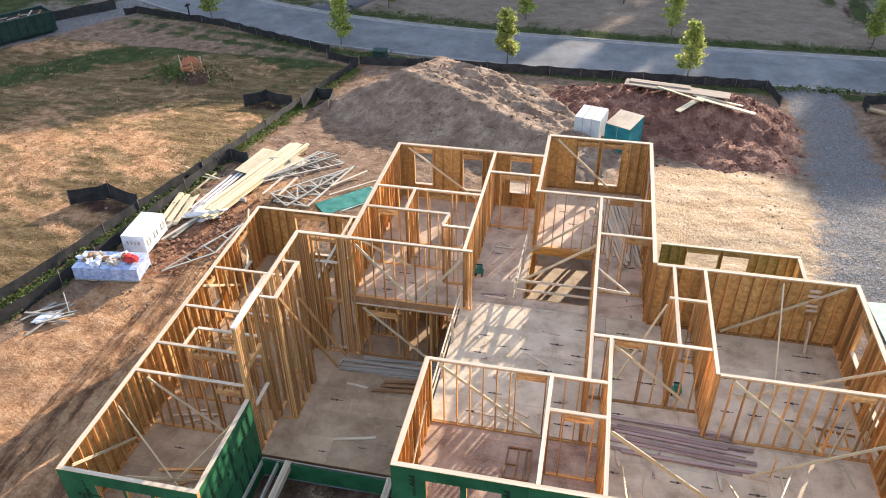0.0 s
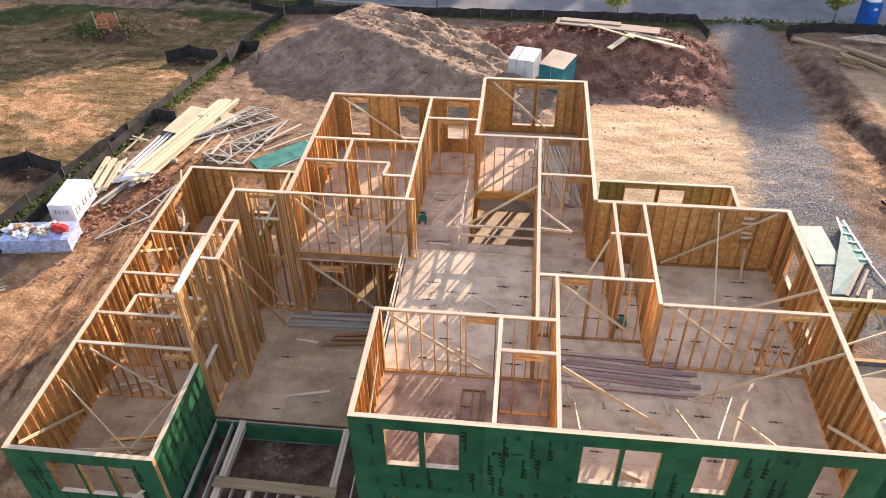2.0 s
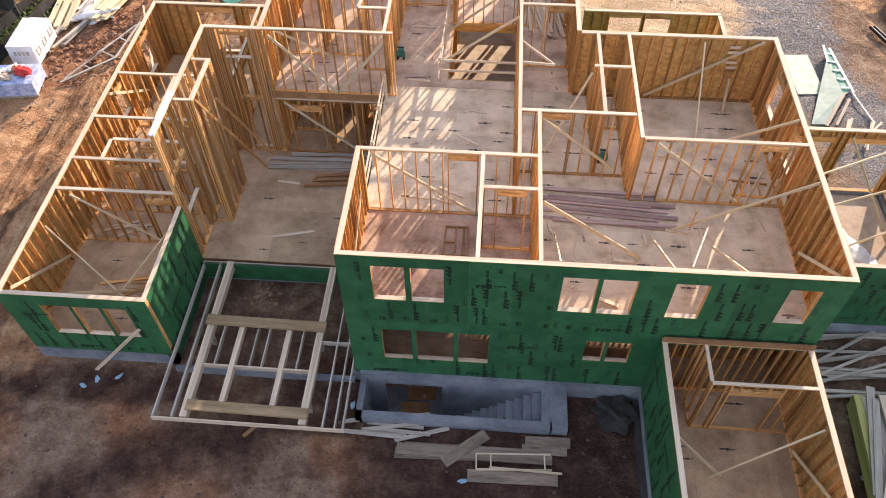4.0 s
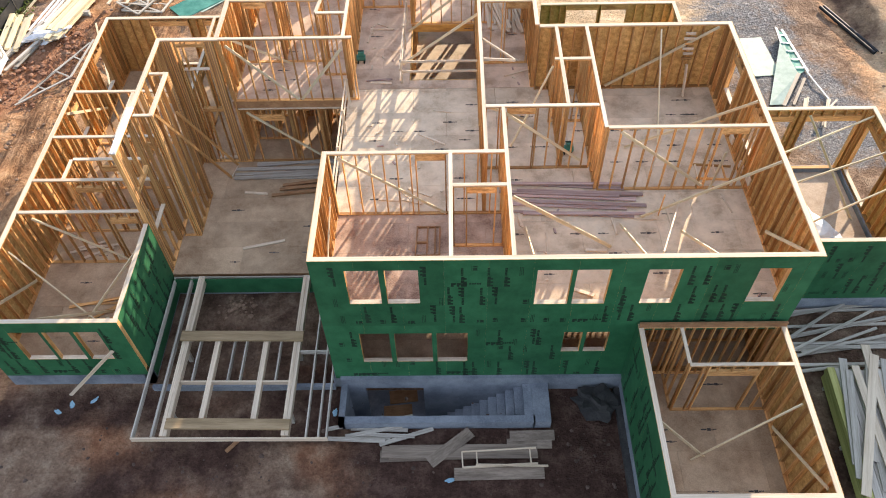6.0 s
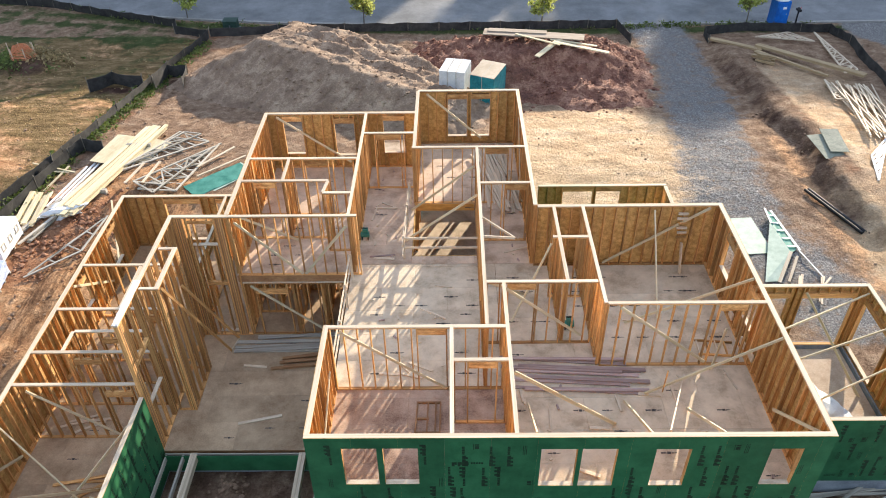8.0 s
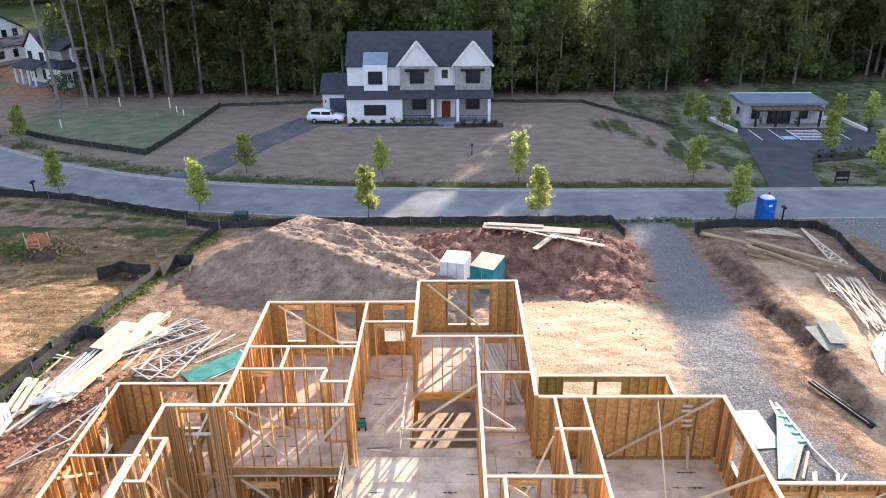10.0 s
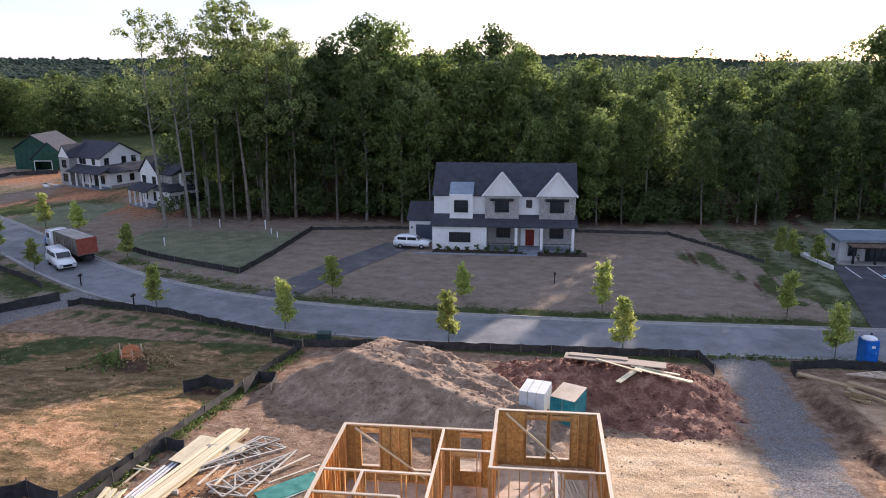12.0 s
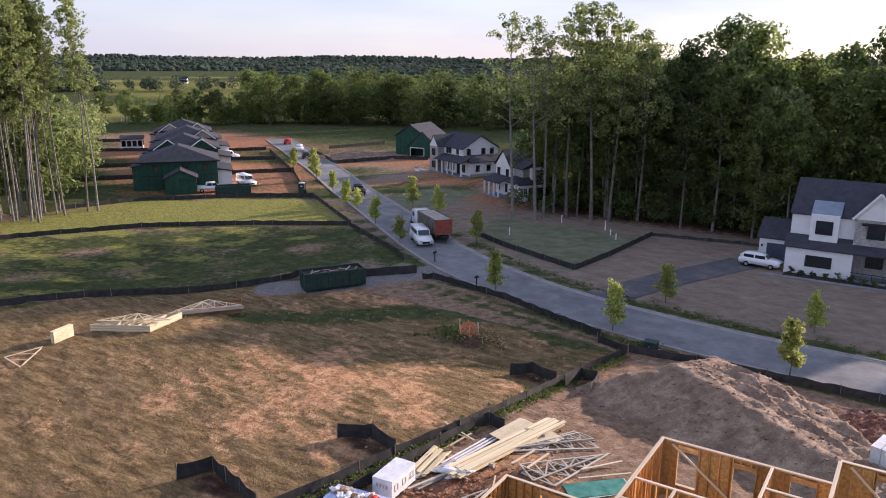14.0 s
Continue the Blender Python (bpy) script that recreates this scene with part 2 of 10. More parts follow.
def foliage(name, dark, light, through_light=0.35):
    m = surface(name, dark, light, 0.5, 6, 0.65, 0, 0.25)
    nt = m.node_tree
    b = nt.nodes["Principled BSDF"]
    col = b.inputs["Base Color"].links[0].from_socket
    isl = nt.nodes.new("ShaderNodeNewGeometry").outputs["Random Per Island"]
    rng = nt.nodes.new("ShaderNodeMapRange")
    rng.inputs["To Min"].default_value, rng.inputs["To Max"].default_value = 0.6, 1.45
    nt.links.new(isl, rng.inputs[0])
    mul = nt.nodes.new("ShaderNodeVectorMath")
    mul.operation = "SCALE"
    nt.links.new(col, mul.inputs[0])
    nt.links.new(rng.outputs[0], mul.inputs["Scale"])
    nt.links.new(mul.outputs[0], b.inputs["Base Color"])
    tr = nt.nodes.new("ShaderNodeBsdfTranslucent")
    mix = nt.nodes.new("ShaderNodeMixShader")
    mix.inputs[0].default_value = through_light
    nt.links.new(mul.outputs[0], tr.inputs["Color"])
    nt.links.new(b.outputs[0], mix.inputs[1])
    nt.links.new(tr.outputs[0], mix.inputs[2])
    nt.links.new(mix.outputs[0], nt.nodes["Material Output"].inputs[0])
    return m


M["leaf"] = foliage("woodland_leaves", (0.092, 0.128, 0.034), (0.235, 0.295, 0.092), 0.6)
# leaves of distant trees, with the bluish haze mixed into their colour
M["leaf_far"] = foliage("hazed_far_leaves", (0.052, 0.078, 0.048), (0.115, 0.148, 0.090), 0.4)
M["pasture"] = surface("far_pasture", (0.13, 0.17, 0.075), (0.24, 0.27, 0.125), 0.02, 0.3, 1.0, 0, 0.02, spec=0.0)
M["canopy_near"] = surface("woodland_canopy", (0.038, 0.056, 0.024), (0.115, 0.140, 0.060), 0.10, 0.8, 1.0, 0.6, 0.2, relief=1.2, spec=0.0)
# horizon treetops: distance haze is part of this greyer, bluer colour
M["canopy_far"] = surface("hazed_far_canopy", (0.050, 0.068, 0.050), (0.088, 0.110, 0.080), 0.05, 0.35, 1.0, 0.15, 0.2, relief=1.0, spec=0.0)
M["leaf_light"] = foliage("light_leaves", (0.175, 0.225, 0.075), (0.36, 0.41, 0.16), 0.58)
M["pale_siding"] = surface("pale_grey_siding", (0.40, 0.40, 0.41), (0.56, 0.56, 0.57), 1.5, 20, 0.8, 0.05, 0.05)
M["pale_blue"] = surface("pale_blue_road_paint", (0.22, 0.40, 0.52), (0.36, 0.54, 0.64), 2, 20, 0.7, 0.02, 0.02)
M["dark_green"] = surface("dark_green_sheathing", (0.010, 0.055, 0.036), (0.022, 0.095, 0.06), 1.5, 20, 0.65, 0.05, 0.1)
M["leaf_young"] = foliage("young_tree_leaves", (0.30, 0.36, 0.085), (0.58, 0.60, 0.20), 0.55)
M["leaf_dark"] = foliage("dark_leaves", (0.060, 0.090, 0.030), (0.145, 0.19, 0.066), 0.55)
M["grass_blade"] = foliage("grass_blades", (0.07, 0.11, 0.025), (0.19, 0.24, 0.07))
M["straw_blade"] = foliage("dry_grass_blades", (0.32, 0.23, 0.11), (0.58, 0.45, 0.24))


def glass_mat():
    m = bpy.data.materials.new("window_glass")
    m.use_nodes = True
    b = m.node_tree.nodes["Principled BSDF"]
    b.inputs["Base Color"].default_value = (0.02, 0.025, 0.03, 1)
    b.inputs["Roughness"].default_value = 0.05
    b.inputs["Specular IOR Level"].default_value = 0.8
    return m


M["glass"] = glass_mat()


def ground_mat():
    """Bare clay with straw, grass and gravel, mixed by painted masks of ground cover and shade, and noise."""
    m = bpy.data.materials.new("site_ground")
    m.use_nodes = True
    nt = m.node_tree
    b = nt.nodes["Principled BSDF"]
    b.inputs["Roughness"].default_value = 0.95
    b.inputs["Specular IOR Level"].default_value = 0.04
    pos = nt.nodes.new("ShaderNodeNewGeometry").outputs["Position"]

    def tex(scale, detail=5, rough=0.6, stretch=None, turn=0.35):
        n = nt.nodes.new("ShaderNodeTexNoise")
        n.inputs["Scale"].default_value, n.inputs["Detail"].default_value, n.inputs["Roughness"].default_value = scale, detail, rough
        if stretch:
            mp = nt.nodes.new("ShaderNodeMapping")
            mp.inputs["Scale"].default_value = stretch
            mp.inputs["Rotation"].default_value = (0, 0, turn)
            nt.links.new(pos, mp.inputs["Vector"])
            nt.links.new(mp.outputs[0], n.inputs["Vector"])
        else:
            nt.links.new(pos, n.inputs["Vector"])
        return n.outputs[0]

    def ramp(fac, *stops):
        r = nt.nodes.new("ShaderNodeValToRGB")
        els = r.color_ramp.elements
        while len(els) < len(stops):
            els.new(0.5)
        for e, (p, c) in zip(els, stops):
            e.position, e.color = p, (*c, 1)
        nt.links.new(fac, r.inputs[0])
        return r.outputs[0]

    def mixc(fac, a, c):
        x = nt.nodes.new("ShaderNodeMix")
        x.data_type = "RGBA"
        nt.links.new(fac, x.inputs[0])
        nt.links.new(a, x.inputs[6])
        nt.links.new(c, x.inputs[7])
        return x.outputs[2]

    def mask(name, noise_out, lo=0.35, hi=0.65, gain=0.9):
        a = nt.nodes.new("ShaderNodeAttribute")
        a.attribute_name = name
        s = nt.nodes.new("ShaderNodeMath")
        s.operation = "MULTIPLY_ADD"
        nt.links.new(noise_out, s.inputs[0])
        s.inputs[1].default_value = gain
        nt.links.new(a.outputs["Fac"], s.inputs[2])
        r = nt.nodes.new("ShaderNodeMapRange")
        r.inputs["From Min"].default_value, r.inputs["From Max"].default_value = lo + gain * 0.5, hi + gain * 0.5
        nt.links.new(s.outputs[0], r.inputs[0])
        return r.outputs[0]

    broad, mid, fine, streak = tex(0.12), tex(0.9), tex(9, 4, 0.7), tex(0.9, 6, 0.68, (0.5, 1.3, 1))
    clod = tex(1.3, 9, 0.72)
    dirt = ramp(clod, (0.32, (0.145, 0.088, 0.056)), (0.5, (0.28, 0.185, 0.125)), (0.68, (0.42, 0.31, 0.215)))
    clay = ramp(clod, (0.32, (0.19, 0.080, 0.042)), (0.55, (0.38, 0.195, 0.11)), (0.72, (0.50, 0.31, 0.195)))
    sand = ramp(tex(0.8, 9, 0.70, (0.55, 1.4, 1)), (0.30, (0.44, 0.285, 0.17)), (0.5, (0.62, 0.44, 0.275)), (0.68, (0.76, 0.59, 0.41)))
    straw = ramp(tex(1.1, 10, 0.78, (0.45, 1.5, 1), 0.2), (0.34, (0.085, 0.058, 0.028)), (0.5, (0.205, 0.140, 0.068)), (0.66, (0.39, 0.27, 0.150)))
    bare = ramp(clod, (0.34, (0.28, 0.138, 0.07)), (0.5, (0.48, 0.27, 0.142)), (0.66, (0.64, 0.41, 0.24)))
    meadow = ramp(tex(2.2, 6, 0.7), (0.32, (0.13, 0.14, 0.032)), (0.52, (0.26, 0.255, 0.07)), (0.7, (0.38, 0.34, 0.13)))
    grass = ramp(mid, (0.3, (0.040, 0.054, 0.020)), (0.55, (0.076, 0.092, 0.036)), (0.75, (0.13, 0.137, 0.06)))
    gravel = ramp(tex(11, 5, 0.78), (0.35, (0.100, 0.096, 0.094)), (0.5, (0.21, 0.203, 0.198)), (0.65, (0.46, 0.445, 0.425)))
    yard = ramp(tex(0.6, 7, 0.7, (0.8, 1.1, 1)), (0.3, (0.19, 0.148, 0.112)), (0.52, (0.27, 0.215, 0.165)), (0.72, (0.33, 0.275, 0.22)))
    c = mixc(mask("yard", mid), dirt, yard)
    c = mixc(mask("sand", broad), c, sand)
    c = mixc(mask("straw", mid), c, straw)
    c = mixc(mask("bare", clod, 0.38, 0.62, 1.2), c, bare)
    c = mixc(mask("clay", mid), c, clay)
    rut_soil = ramp(clod, (0.32, (0.11, 0.058, 0.032)), (0.5, (0.20, 0.112, 0.064)), (0.7, (0.32, 0.20, 0.12)))
    c = mixc(mask("track", tex(1.3, 7, 0.7, (2.2, 0.22, 1), 0.07), 0.42, 0.62, 1.5), c, rut_soil)
    # dark soil colour; its mask also carries shade painted on the ground
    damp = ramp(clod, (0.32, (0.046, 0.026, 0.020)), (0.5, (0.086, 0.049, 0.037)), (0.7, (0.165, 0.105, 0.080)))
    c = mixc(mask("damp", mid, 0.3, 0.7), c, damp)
    c = mixc(mask("grass", tex(1.6)), c, grass)
    c = mixc(mask("meadow", mid), c, meadow)
    sod = ramp(tex(0.5, 6, 0.65), (0.3, (0.13, 0.145, 0.088)), (0.52, (0.19, 0.205, 0.128)), (0.72, (0.27, 0.265, 0.17)))
    c = mixc(mask("sod", mid), c, sod)
    c = mixc(mask("gravel", tex(1.6, 9, 0.8), 0.22, 0.66, 1.7), c, gravel)
    speck = nt.nodes.new("ShaderNodeMapRange")
    speck.inputs["From Min"].default_value, speck.inputs["From Max"].default_value = 0.3, 0.7
    speck.inputs["To Min"].default_value, speck.inputs["To Max"].default_value = 0.74, 1.24
    nt.links.new(fine, speck.inputs[0])
    mul = nt.nodes.new("ShaderNodeVectorMath")
    mul.operation = "SCALE"
    nt.links.new(c, mul.inputs[0])
    nt.links.new(speck.outputs[0], mul.inputs["Scale"])
    nt.links.new(mul.outputs[0], b.inputs["Base Color"])
    h = nt.nodes.new("ShaderNodeMath")
    h.operation = "MULTIPLY_ADD"
    nt.links.new(fine, h.inputs[0])
    h.inputs[1].default_value = 0.22
    nt.links.new(clod, h.inputs[2])
    bp = nt.nodes.new("ShaderNodeBump")
    bp.inputs["Strength"].default_value, bp.inputs["Distance"].default_value = 1.0, 0.3
    nt.links.new(h.outputs[0], bp.inputs["Height"])
    nt.links.new(bp.outputs[0], b.inputs["Normal"])
    return m


M["ground"] = ground_mat()

# ---- builders ----
UNIT = {}


def unit_box(key):
    """A box of 1 m with that material, shared by all bars and boards."""
    if key not in UNIT:
        me = bpy.data.meshes.new("box_" + key)
        v = [(x, y, z) for x in (-0.5, 0.5) for y in (-0.5, 0.5) for z in (-0.5, 0.5)]
        f = [(0, 1, 3, 2), (4, 6, 7, 5), (0, 4, 5, 1), (2, 3, 7, 6), (0, 2, 6, 4), (1, 5, 7, 3)]
        me.from_pydata(v, [], f)
        me.materials.append(M[key])
        UNIT[key] = me
    return UNIT[key]


def thing(name, m, label="", category="", group="", kind="", data=None):
    ob = new(name, data)
    ob.matrix_basis = m
    return tagged(ob, label, category, group, kind)


def child(ob, parent, m):
    ob.parent = parent
    ob.matrix_basis = m
    return ob


def bar(name, parent, centre, size, key, turn=(0, 0, 0), label=""):
    """One straight piece of timber, sheet or block as a part."""
    ob = new(name, unit_box(key))
    m = Matrix.LocRotScale(Vector(centre), Euler([radians(a) for a in turn]), Vector(size))
    child(ob, parent, m)
    return tagged(ob, label)


def beam_matrix(p, q, w, h, spin=0):
    p, q = Vector(p), Vector(q)
    d = q - p
    rot = d.to_track_quat("X", "Z").to_matrix().to_4x4() @ Matrix.Rotation(radians(spin), 4, "X")
    return Matrix.Translation((p + q) / 2) @ rot @ Matrix.Diagonal((d.length, w, h, 1))


def beam(name, parent, p, q, w, h, key, spin=0, label=""):
    ob = new(name, unit_box(key))
    child(ob, parent, beam_matrix(p, q, w, h, spin))
    return tagged(ob, label)


def part(name, bm, key, parent, label="", m=None, smooth=False):
    me = bpy.data.meshes.new(name)
    bm.to_mesh(me)
    bm.free()
    for k in ([key] if isinstance(key, str) else key):
        me.materials.append(M[k])
    if smooth:
        me.polygons.foreach_set("use_smooth", [True] * len(me.polygons))
    ob = new(name, me)
    if parent:
        child(ob, parent, m or Matrix())
    elif m:
        ob.matrix_basis = m
    return tagged(ob, label)


def box_into(bm, lo, hi, mat=0, outer=None, outer_mat=0):
    """A box between two corners into bm; the face whose normal is `outer` takes another material slot."""
    vs = [bm.verts.new((x, y, z)) for x in (lo[0], hi[0]) for y in (lo[1], hi[1]) for z in (lo[2], hi[2])]
    names = {"-x": (0, 1, 3, 2), "+x": (4, 6, 7, 5), "-y": (0, 4, 5, 1), "+y": (2, 3, 7, 6), "-z": (0, 2, 6, 4), "+z": (1, 5, 7, 3)}
    for k, idx in names.items():
        f = bm.faces.new([vs[i] for i in idx])
        f.material_index = outer_mat if k == outer else mat


def mesh_from(verts, faces, name, keys, mats=None, smooth=False):
    me = bpy.data.meshes.new(name)
    me.from_pydata(verts, [], faces)
    for k in ([keys] if isinstance(keys, str) else keys):
        me.materials.append(M[k])
    if mats is not None:
        me.polygons.foreach_set("material_index", mats)
    if smooth:
        me.polygons.foreach_set("use_smooth", [True] * len(faces))
    me.update()
    return me


# ---- ground ----
def smooth01(a):
    a = np.clip(a, 0, 1)
    return a * a * (3 - 2 * a)


def slope(x, y):
    """The lie of the land: level round the house, falling 1.5 m to the street, hills far off."""
    x, y = np.asarray(x, float), np.asarray(y, float)
    # the neighbouring lot stands half a metre higher along the gravel drive
    bank = 0.75 * smooth01((x - 19.5 - 0.25 * np.sin(y * 0.7)) / 1.2) * smooth01((y - 25) / 7) * smooth01((58 - y) / 5) * smooth01((42 - x) / 9)
    # meadows rising beyond the estate
    rise = 9.0 * smooth01((np.hypot(x, y) - 275) / 240) * smooth01((-x - 110) / 130)
    return -1.5 * smooth01((y - 34) / 18) + bank + rise


def ground_z(x, y):
    return float(slope(x, y))


def near_line(x, y, pts):
    """Distance from grid points to a polyline."""
    best = np.full(np.shape(x), 1e9)
    for (ax, ay), (bx, by) in zip(pts, pts[1:]):
        dx, dy = bx - ax, by - ay
        t = np.clip(((x - ax) * dx + (y - ay) * dy) / (dx * dx + dy * dy), 0, 1)
        best = np.minimum(best, np.hypot(x - ax - t * dx, y - ay - t * dy))
    return best


def inside(x, y, pts):
    """Which grid points lie within a polygon."""
    r = np.zeros(np.shape(x), bool)
    for (ax, ay), (bx, by) in zip(pts, pts[1:] + pts[:1]):
        c = (ay > y) != (by > y)
        r ^= c & (x < (bx - ax) * (y - ay) / ((by - ay) if by != ay else 1e-9) + ax)
    return r


def wave(x, y, s, seed):
    """Cheap smooth noise from sines, -1 to 1."""
    r = np.random.RandomState(seed)
    out = 0
    for k in range(6):
        a, ph, f = r.uniform(0, 6.28), r.uniform(0, 6.28), r.uniform(0.5, 1.6) / s
        out = out + np.sin((x * math.cos(a) + y * math.sin(a)) * f * 6.28 + ph)
    return out / 3.2


ROAD = [(260, 66), (60, 64.2), (41, 64), (24, 63.8), (10.7, 63.8), (0, 64.1), (-13.3, 64.8), (-24, 66.3), (-34, 69.2), (-44, 73.6), (-54, 80), (-65, 88.5), (-78, 98.5), (-89, 106.4), (-101, 116), (-113, 125.6), (-130, 138), (-148.6, 151.8), (-168, 166)]
LOT_FENCE = [(-31.5, 5), (-28.3, 15), (-26.2, 22.8), (-25.1, 26.5), (-23.9, 31.5), (-22.6, 36.5), (-22.0, 41.6), (-21.7, 47), (-21.0, 52.1), (-19.7, 56.7), (-19.5, 58.2)]
INNER_FENCE = [(-30.2, 5), (-27.0, 15), (-25.1, 21.4), (-24.1, 24.6), (-23.1, 29.1), (-22.4, 34), (-21.9, 37.2)]
GRAVEL = [(17.0, 61.5), (16.8, 51), (16.3, 45), (15.6, 40), (15.0, 36.5), (14.5, 33), (15.2, 28), (16.6, 24)]
WELL = (-3.55, 2.95, 10.85, 12.0)


def axis_steps(lo, hi, step, extra=()):
    a = list(np.arange(lo, hi + 1e-6, step))
    d, s = hi, step
    while d < 3200:
        s *= 1.25
        d += s
        a.append(d)
    d, s = lo, step
    while d > -3200:
        s *= 1.25
        d -= s
        a.append(d)
    a = [v for v in a if all(abs(v - e) > 0.09 for e in extra)] + list(extra)
    return np.array(sorted(a))


def make_ground():
    xs = axis_steps(-66, 40, 0.32, WELL[:2])
    ys = axis_steps(2, 70, 0.32, WELL[2:])
    X, Y = np.meshgrid(xs, ys)
    Z = slope(X, Y)
    house = inside(X, Y, [(-15.6, 11), (-15.6, 29), (-9, 31), (4, 33), (10.5, 30), (17, 23), (17, 14), (10.5, 5.5), (4.5, 5.5), (4, 9.5), (-11, 9)])
    rough = 0.05 * wave(X, Y, 3.1, 1) + 0.045 * wave(X, Y, 1.5, 2) + 0.05 * np.clip(wave(X, Y, 5, 8), 0, 1) * np.random.RandomState(5).uniform(-1, 1, X.shape)
    far = smooth01((np.hypot(X, Y) - 150) / 200)
    open_ground = np.where(house, 0.25, 1.0) * (1 - 0.8 * smooth01((Y - 60) / 6))
    # wheel ruts along the side of the house
    side = near_line(X, Y, [(-18.6, 4), (-18.2, 14), (-17.4, 22), (-15.8, 33)])
    rut = np.exp(-((side - 0.9) / 0.26) ** 2) + 0.8 * np.exp(-((side - 2.3) / 0.3) ** 2) - 0.5 * np.exp(-((side - 1.5) / 0.3) ** 2)
    rut = rut * (1 + 0.45 * np.sin(Y * 9) * (Y < 36)) * (1 + 0.5 * wave(X, Y, 3, 53)) * smooth01((40 - Y) / 5)
    road_d = near_line(X, Y, ROAD)
    calm = smooth01((road_d - 4.2) / 4)
    Z = Z + (rough * open_ground - 0.13 * rut) * calm * (1 - far) - 0.12 * (1 - smooth01((road_d - 3.2) / 0.9))
    # spoil bank beside the gravel drive
    bank = np.exp(-((X - 21.4 - 0.25 * np.sin(Y * 0.7)) / 1.1) ** 2) * smooth01((Y - 25) / 6) * smooth01((56 - Y) / 6)
    Z = Z + 0.10 * bank
    track = sum(np.exp(-((X - c + (Y - 42) * 0.05) / 0.35) ** 2) for c in (22.4, 24.2)) * smooth01((Y - 30) / 4) * smooth01((54 - Y) / 4)
    Z = Z - 0.07 * track
    Z = Z + 0.75 * np.exp(-(((X + 32.0) / 2.3) ** 2 + ((Y - 53.3) / 1.5) ** 2))
    # small soil heap left on the yard beside the finished house
    Z = Z + 0.55 * np.exp(-(((X - 16.3) / 1.6) ** 2 + ((Y - 93.5) / 1.5) ** 2)) * (1 + 0.4 * wave(X, Y, 1.2, 83))
    # far lie of the land
    R = np.hypot(X, Y)
    n, mrows = len(xs), len(ys)
    verts = np.stack([X.ravel(), Y.ravel(), Z.ravel()], 1)
    i, j = np.meshgrid(np.arange(n - 1), np.arange(mrows - 1))
    cx, cy = (xs[i] + xs[i + 1]) / 2, (ys[j] + ys[j + 1]) / 2
    keep = ~((cx > WELL[0]) & (cx < WELL[1]) & (cy > WELL[2]) & (cy < WELL[3]))
    a = (j * n + i)[keep]
    quads = np.stack([a, a + 1, a + n + 1, a + n], 1)
    me = mesh_from(verts.tolist(), quads.tolist(), "ground", "ground", smooth=True)

    def attr(name, values):
        at = me.attributes.new(name, "FLOAT", "POINT")
        at.data.foreach_set("value", np.clip(values, 0, 1).astype(np.float32).ravel())

    fence_side = near_line(X, Y, LOT_FENCE)
    left_of = inside(X, Y, LOT_FENCE + [(-58, 60), (-66, 42), (-70, 32), (-90, 5)])
    gravel = 0.66 * smooth01((2.3 + 0.5 * wave(X, Y, 6, 31) + 0.4 * wave(X, Y, 1.2, 33) - near_line(X, Y, GRAVEL)) / 2.0 + 0.5) * (Y < 61)
    entry = smooth01((2.6 - near_line(X, Y, [(-46, 71.5), (-49.5, 66), (-52.5, 60), (-57, 55)])) / 1.2 + 0.5)
    entry2 = smooth01((2.6 - near_line(X, Y, [(34, 61), (35, 52), (35, 40), (36, 25)])) / 1.2 + 0.5)
    gravel = np.maximum(gravel, np.maximum(0.68 * entry, 0.9 * entry2))
    straw = np.where(left_of, 0.80 + 0.12 * wave(X, Y, 14, 3), 0.0)
    bare = np.where(left_of, 0.17 + 0.42 * np.exp(-(((X + 34) / 11) ** 2 + ((Y - 37) / 12) ** 2)) + 0.30 * np.exp(-(((X + 48) / 8) ** 2 + ((Y - 58) / 7) ** 2)) + 0.20 * wave(X, Y, 7, 13) + 0.10 * wave(X * 0.6 + Y, Y * 2, 3, 14), 0)
    bare = np.maximum(bare, 0.40 * np.exp(-((X - 23.3 + (Y - 42) * 0.05) / 1.6) ** 2) * smooth01((Y - 28) / 5) * smooth01((56 - Y) / 4))
    bare = np.maximum(bare, 0.55 * np.exp(-((X - 19.0) / 1.0) ** 2) * smooth01((44 - Y) / 6) * (Y > 22))
    lawn = inside(X, Y, [(-52.3, 72), (-57.8, 75.7), (-70.9, 83.4), (-82.7, 75.5), (-94.8, 65.1), (-105, 47), (-110, 20), (-75, 10), (-66, 42), (-58.4, 57), (-52.5, 64)])
    lawn2 = inside(X, Y, [(-70.9, 84), (-91, 98), (-100, 92), (-113, 78), (-118, 60), (-105, 48), (-94, 66), (-82, 76.5)])
    sod = inside(X, Y, [(-53, 88), (-45.7, 84.6), (-33.6, 79.6), (-31.8, 102), (-45, 104), (-56, 100)]) | inside(X, Y, [(-89.4, 110.6), (-72.2, 118.0), (-64, 108), (-75.5, 99.4)])
    right_lawn = inside(X, Y, [(12, 117), (14, 113.5), (21.2, 112.8), (24.5, 97), (27, 81), (28.6, 69), (80, 69), (80, 124), (20, 125)])
    verge = np.exp(-((road_d - 5.0) / 1.0) ** 2) * np.where(Y > 64, 0.5, 0.75) + np.where(Y > 66, 0.36 * np.exp(-((road_d - 6.5) / 2.6) ** 2) + 0.12 * wave(X, Y, 4, 37), 0) * (road_d < 14)
    grass = np.zeros_like(X)
    grass = np.where(lawn, 0.70 + 0.25 * wave(X, Y, 8, 4), grass)
    meadow = np.where(lawn2, 0.95, 0.0) + np.where(lawn & (X < -70), 0.35 + 0.3 * wave(X, Y, 9, 23), 0)
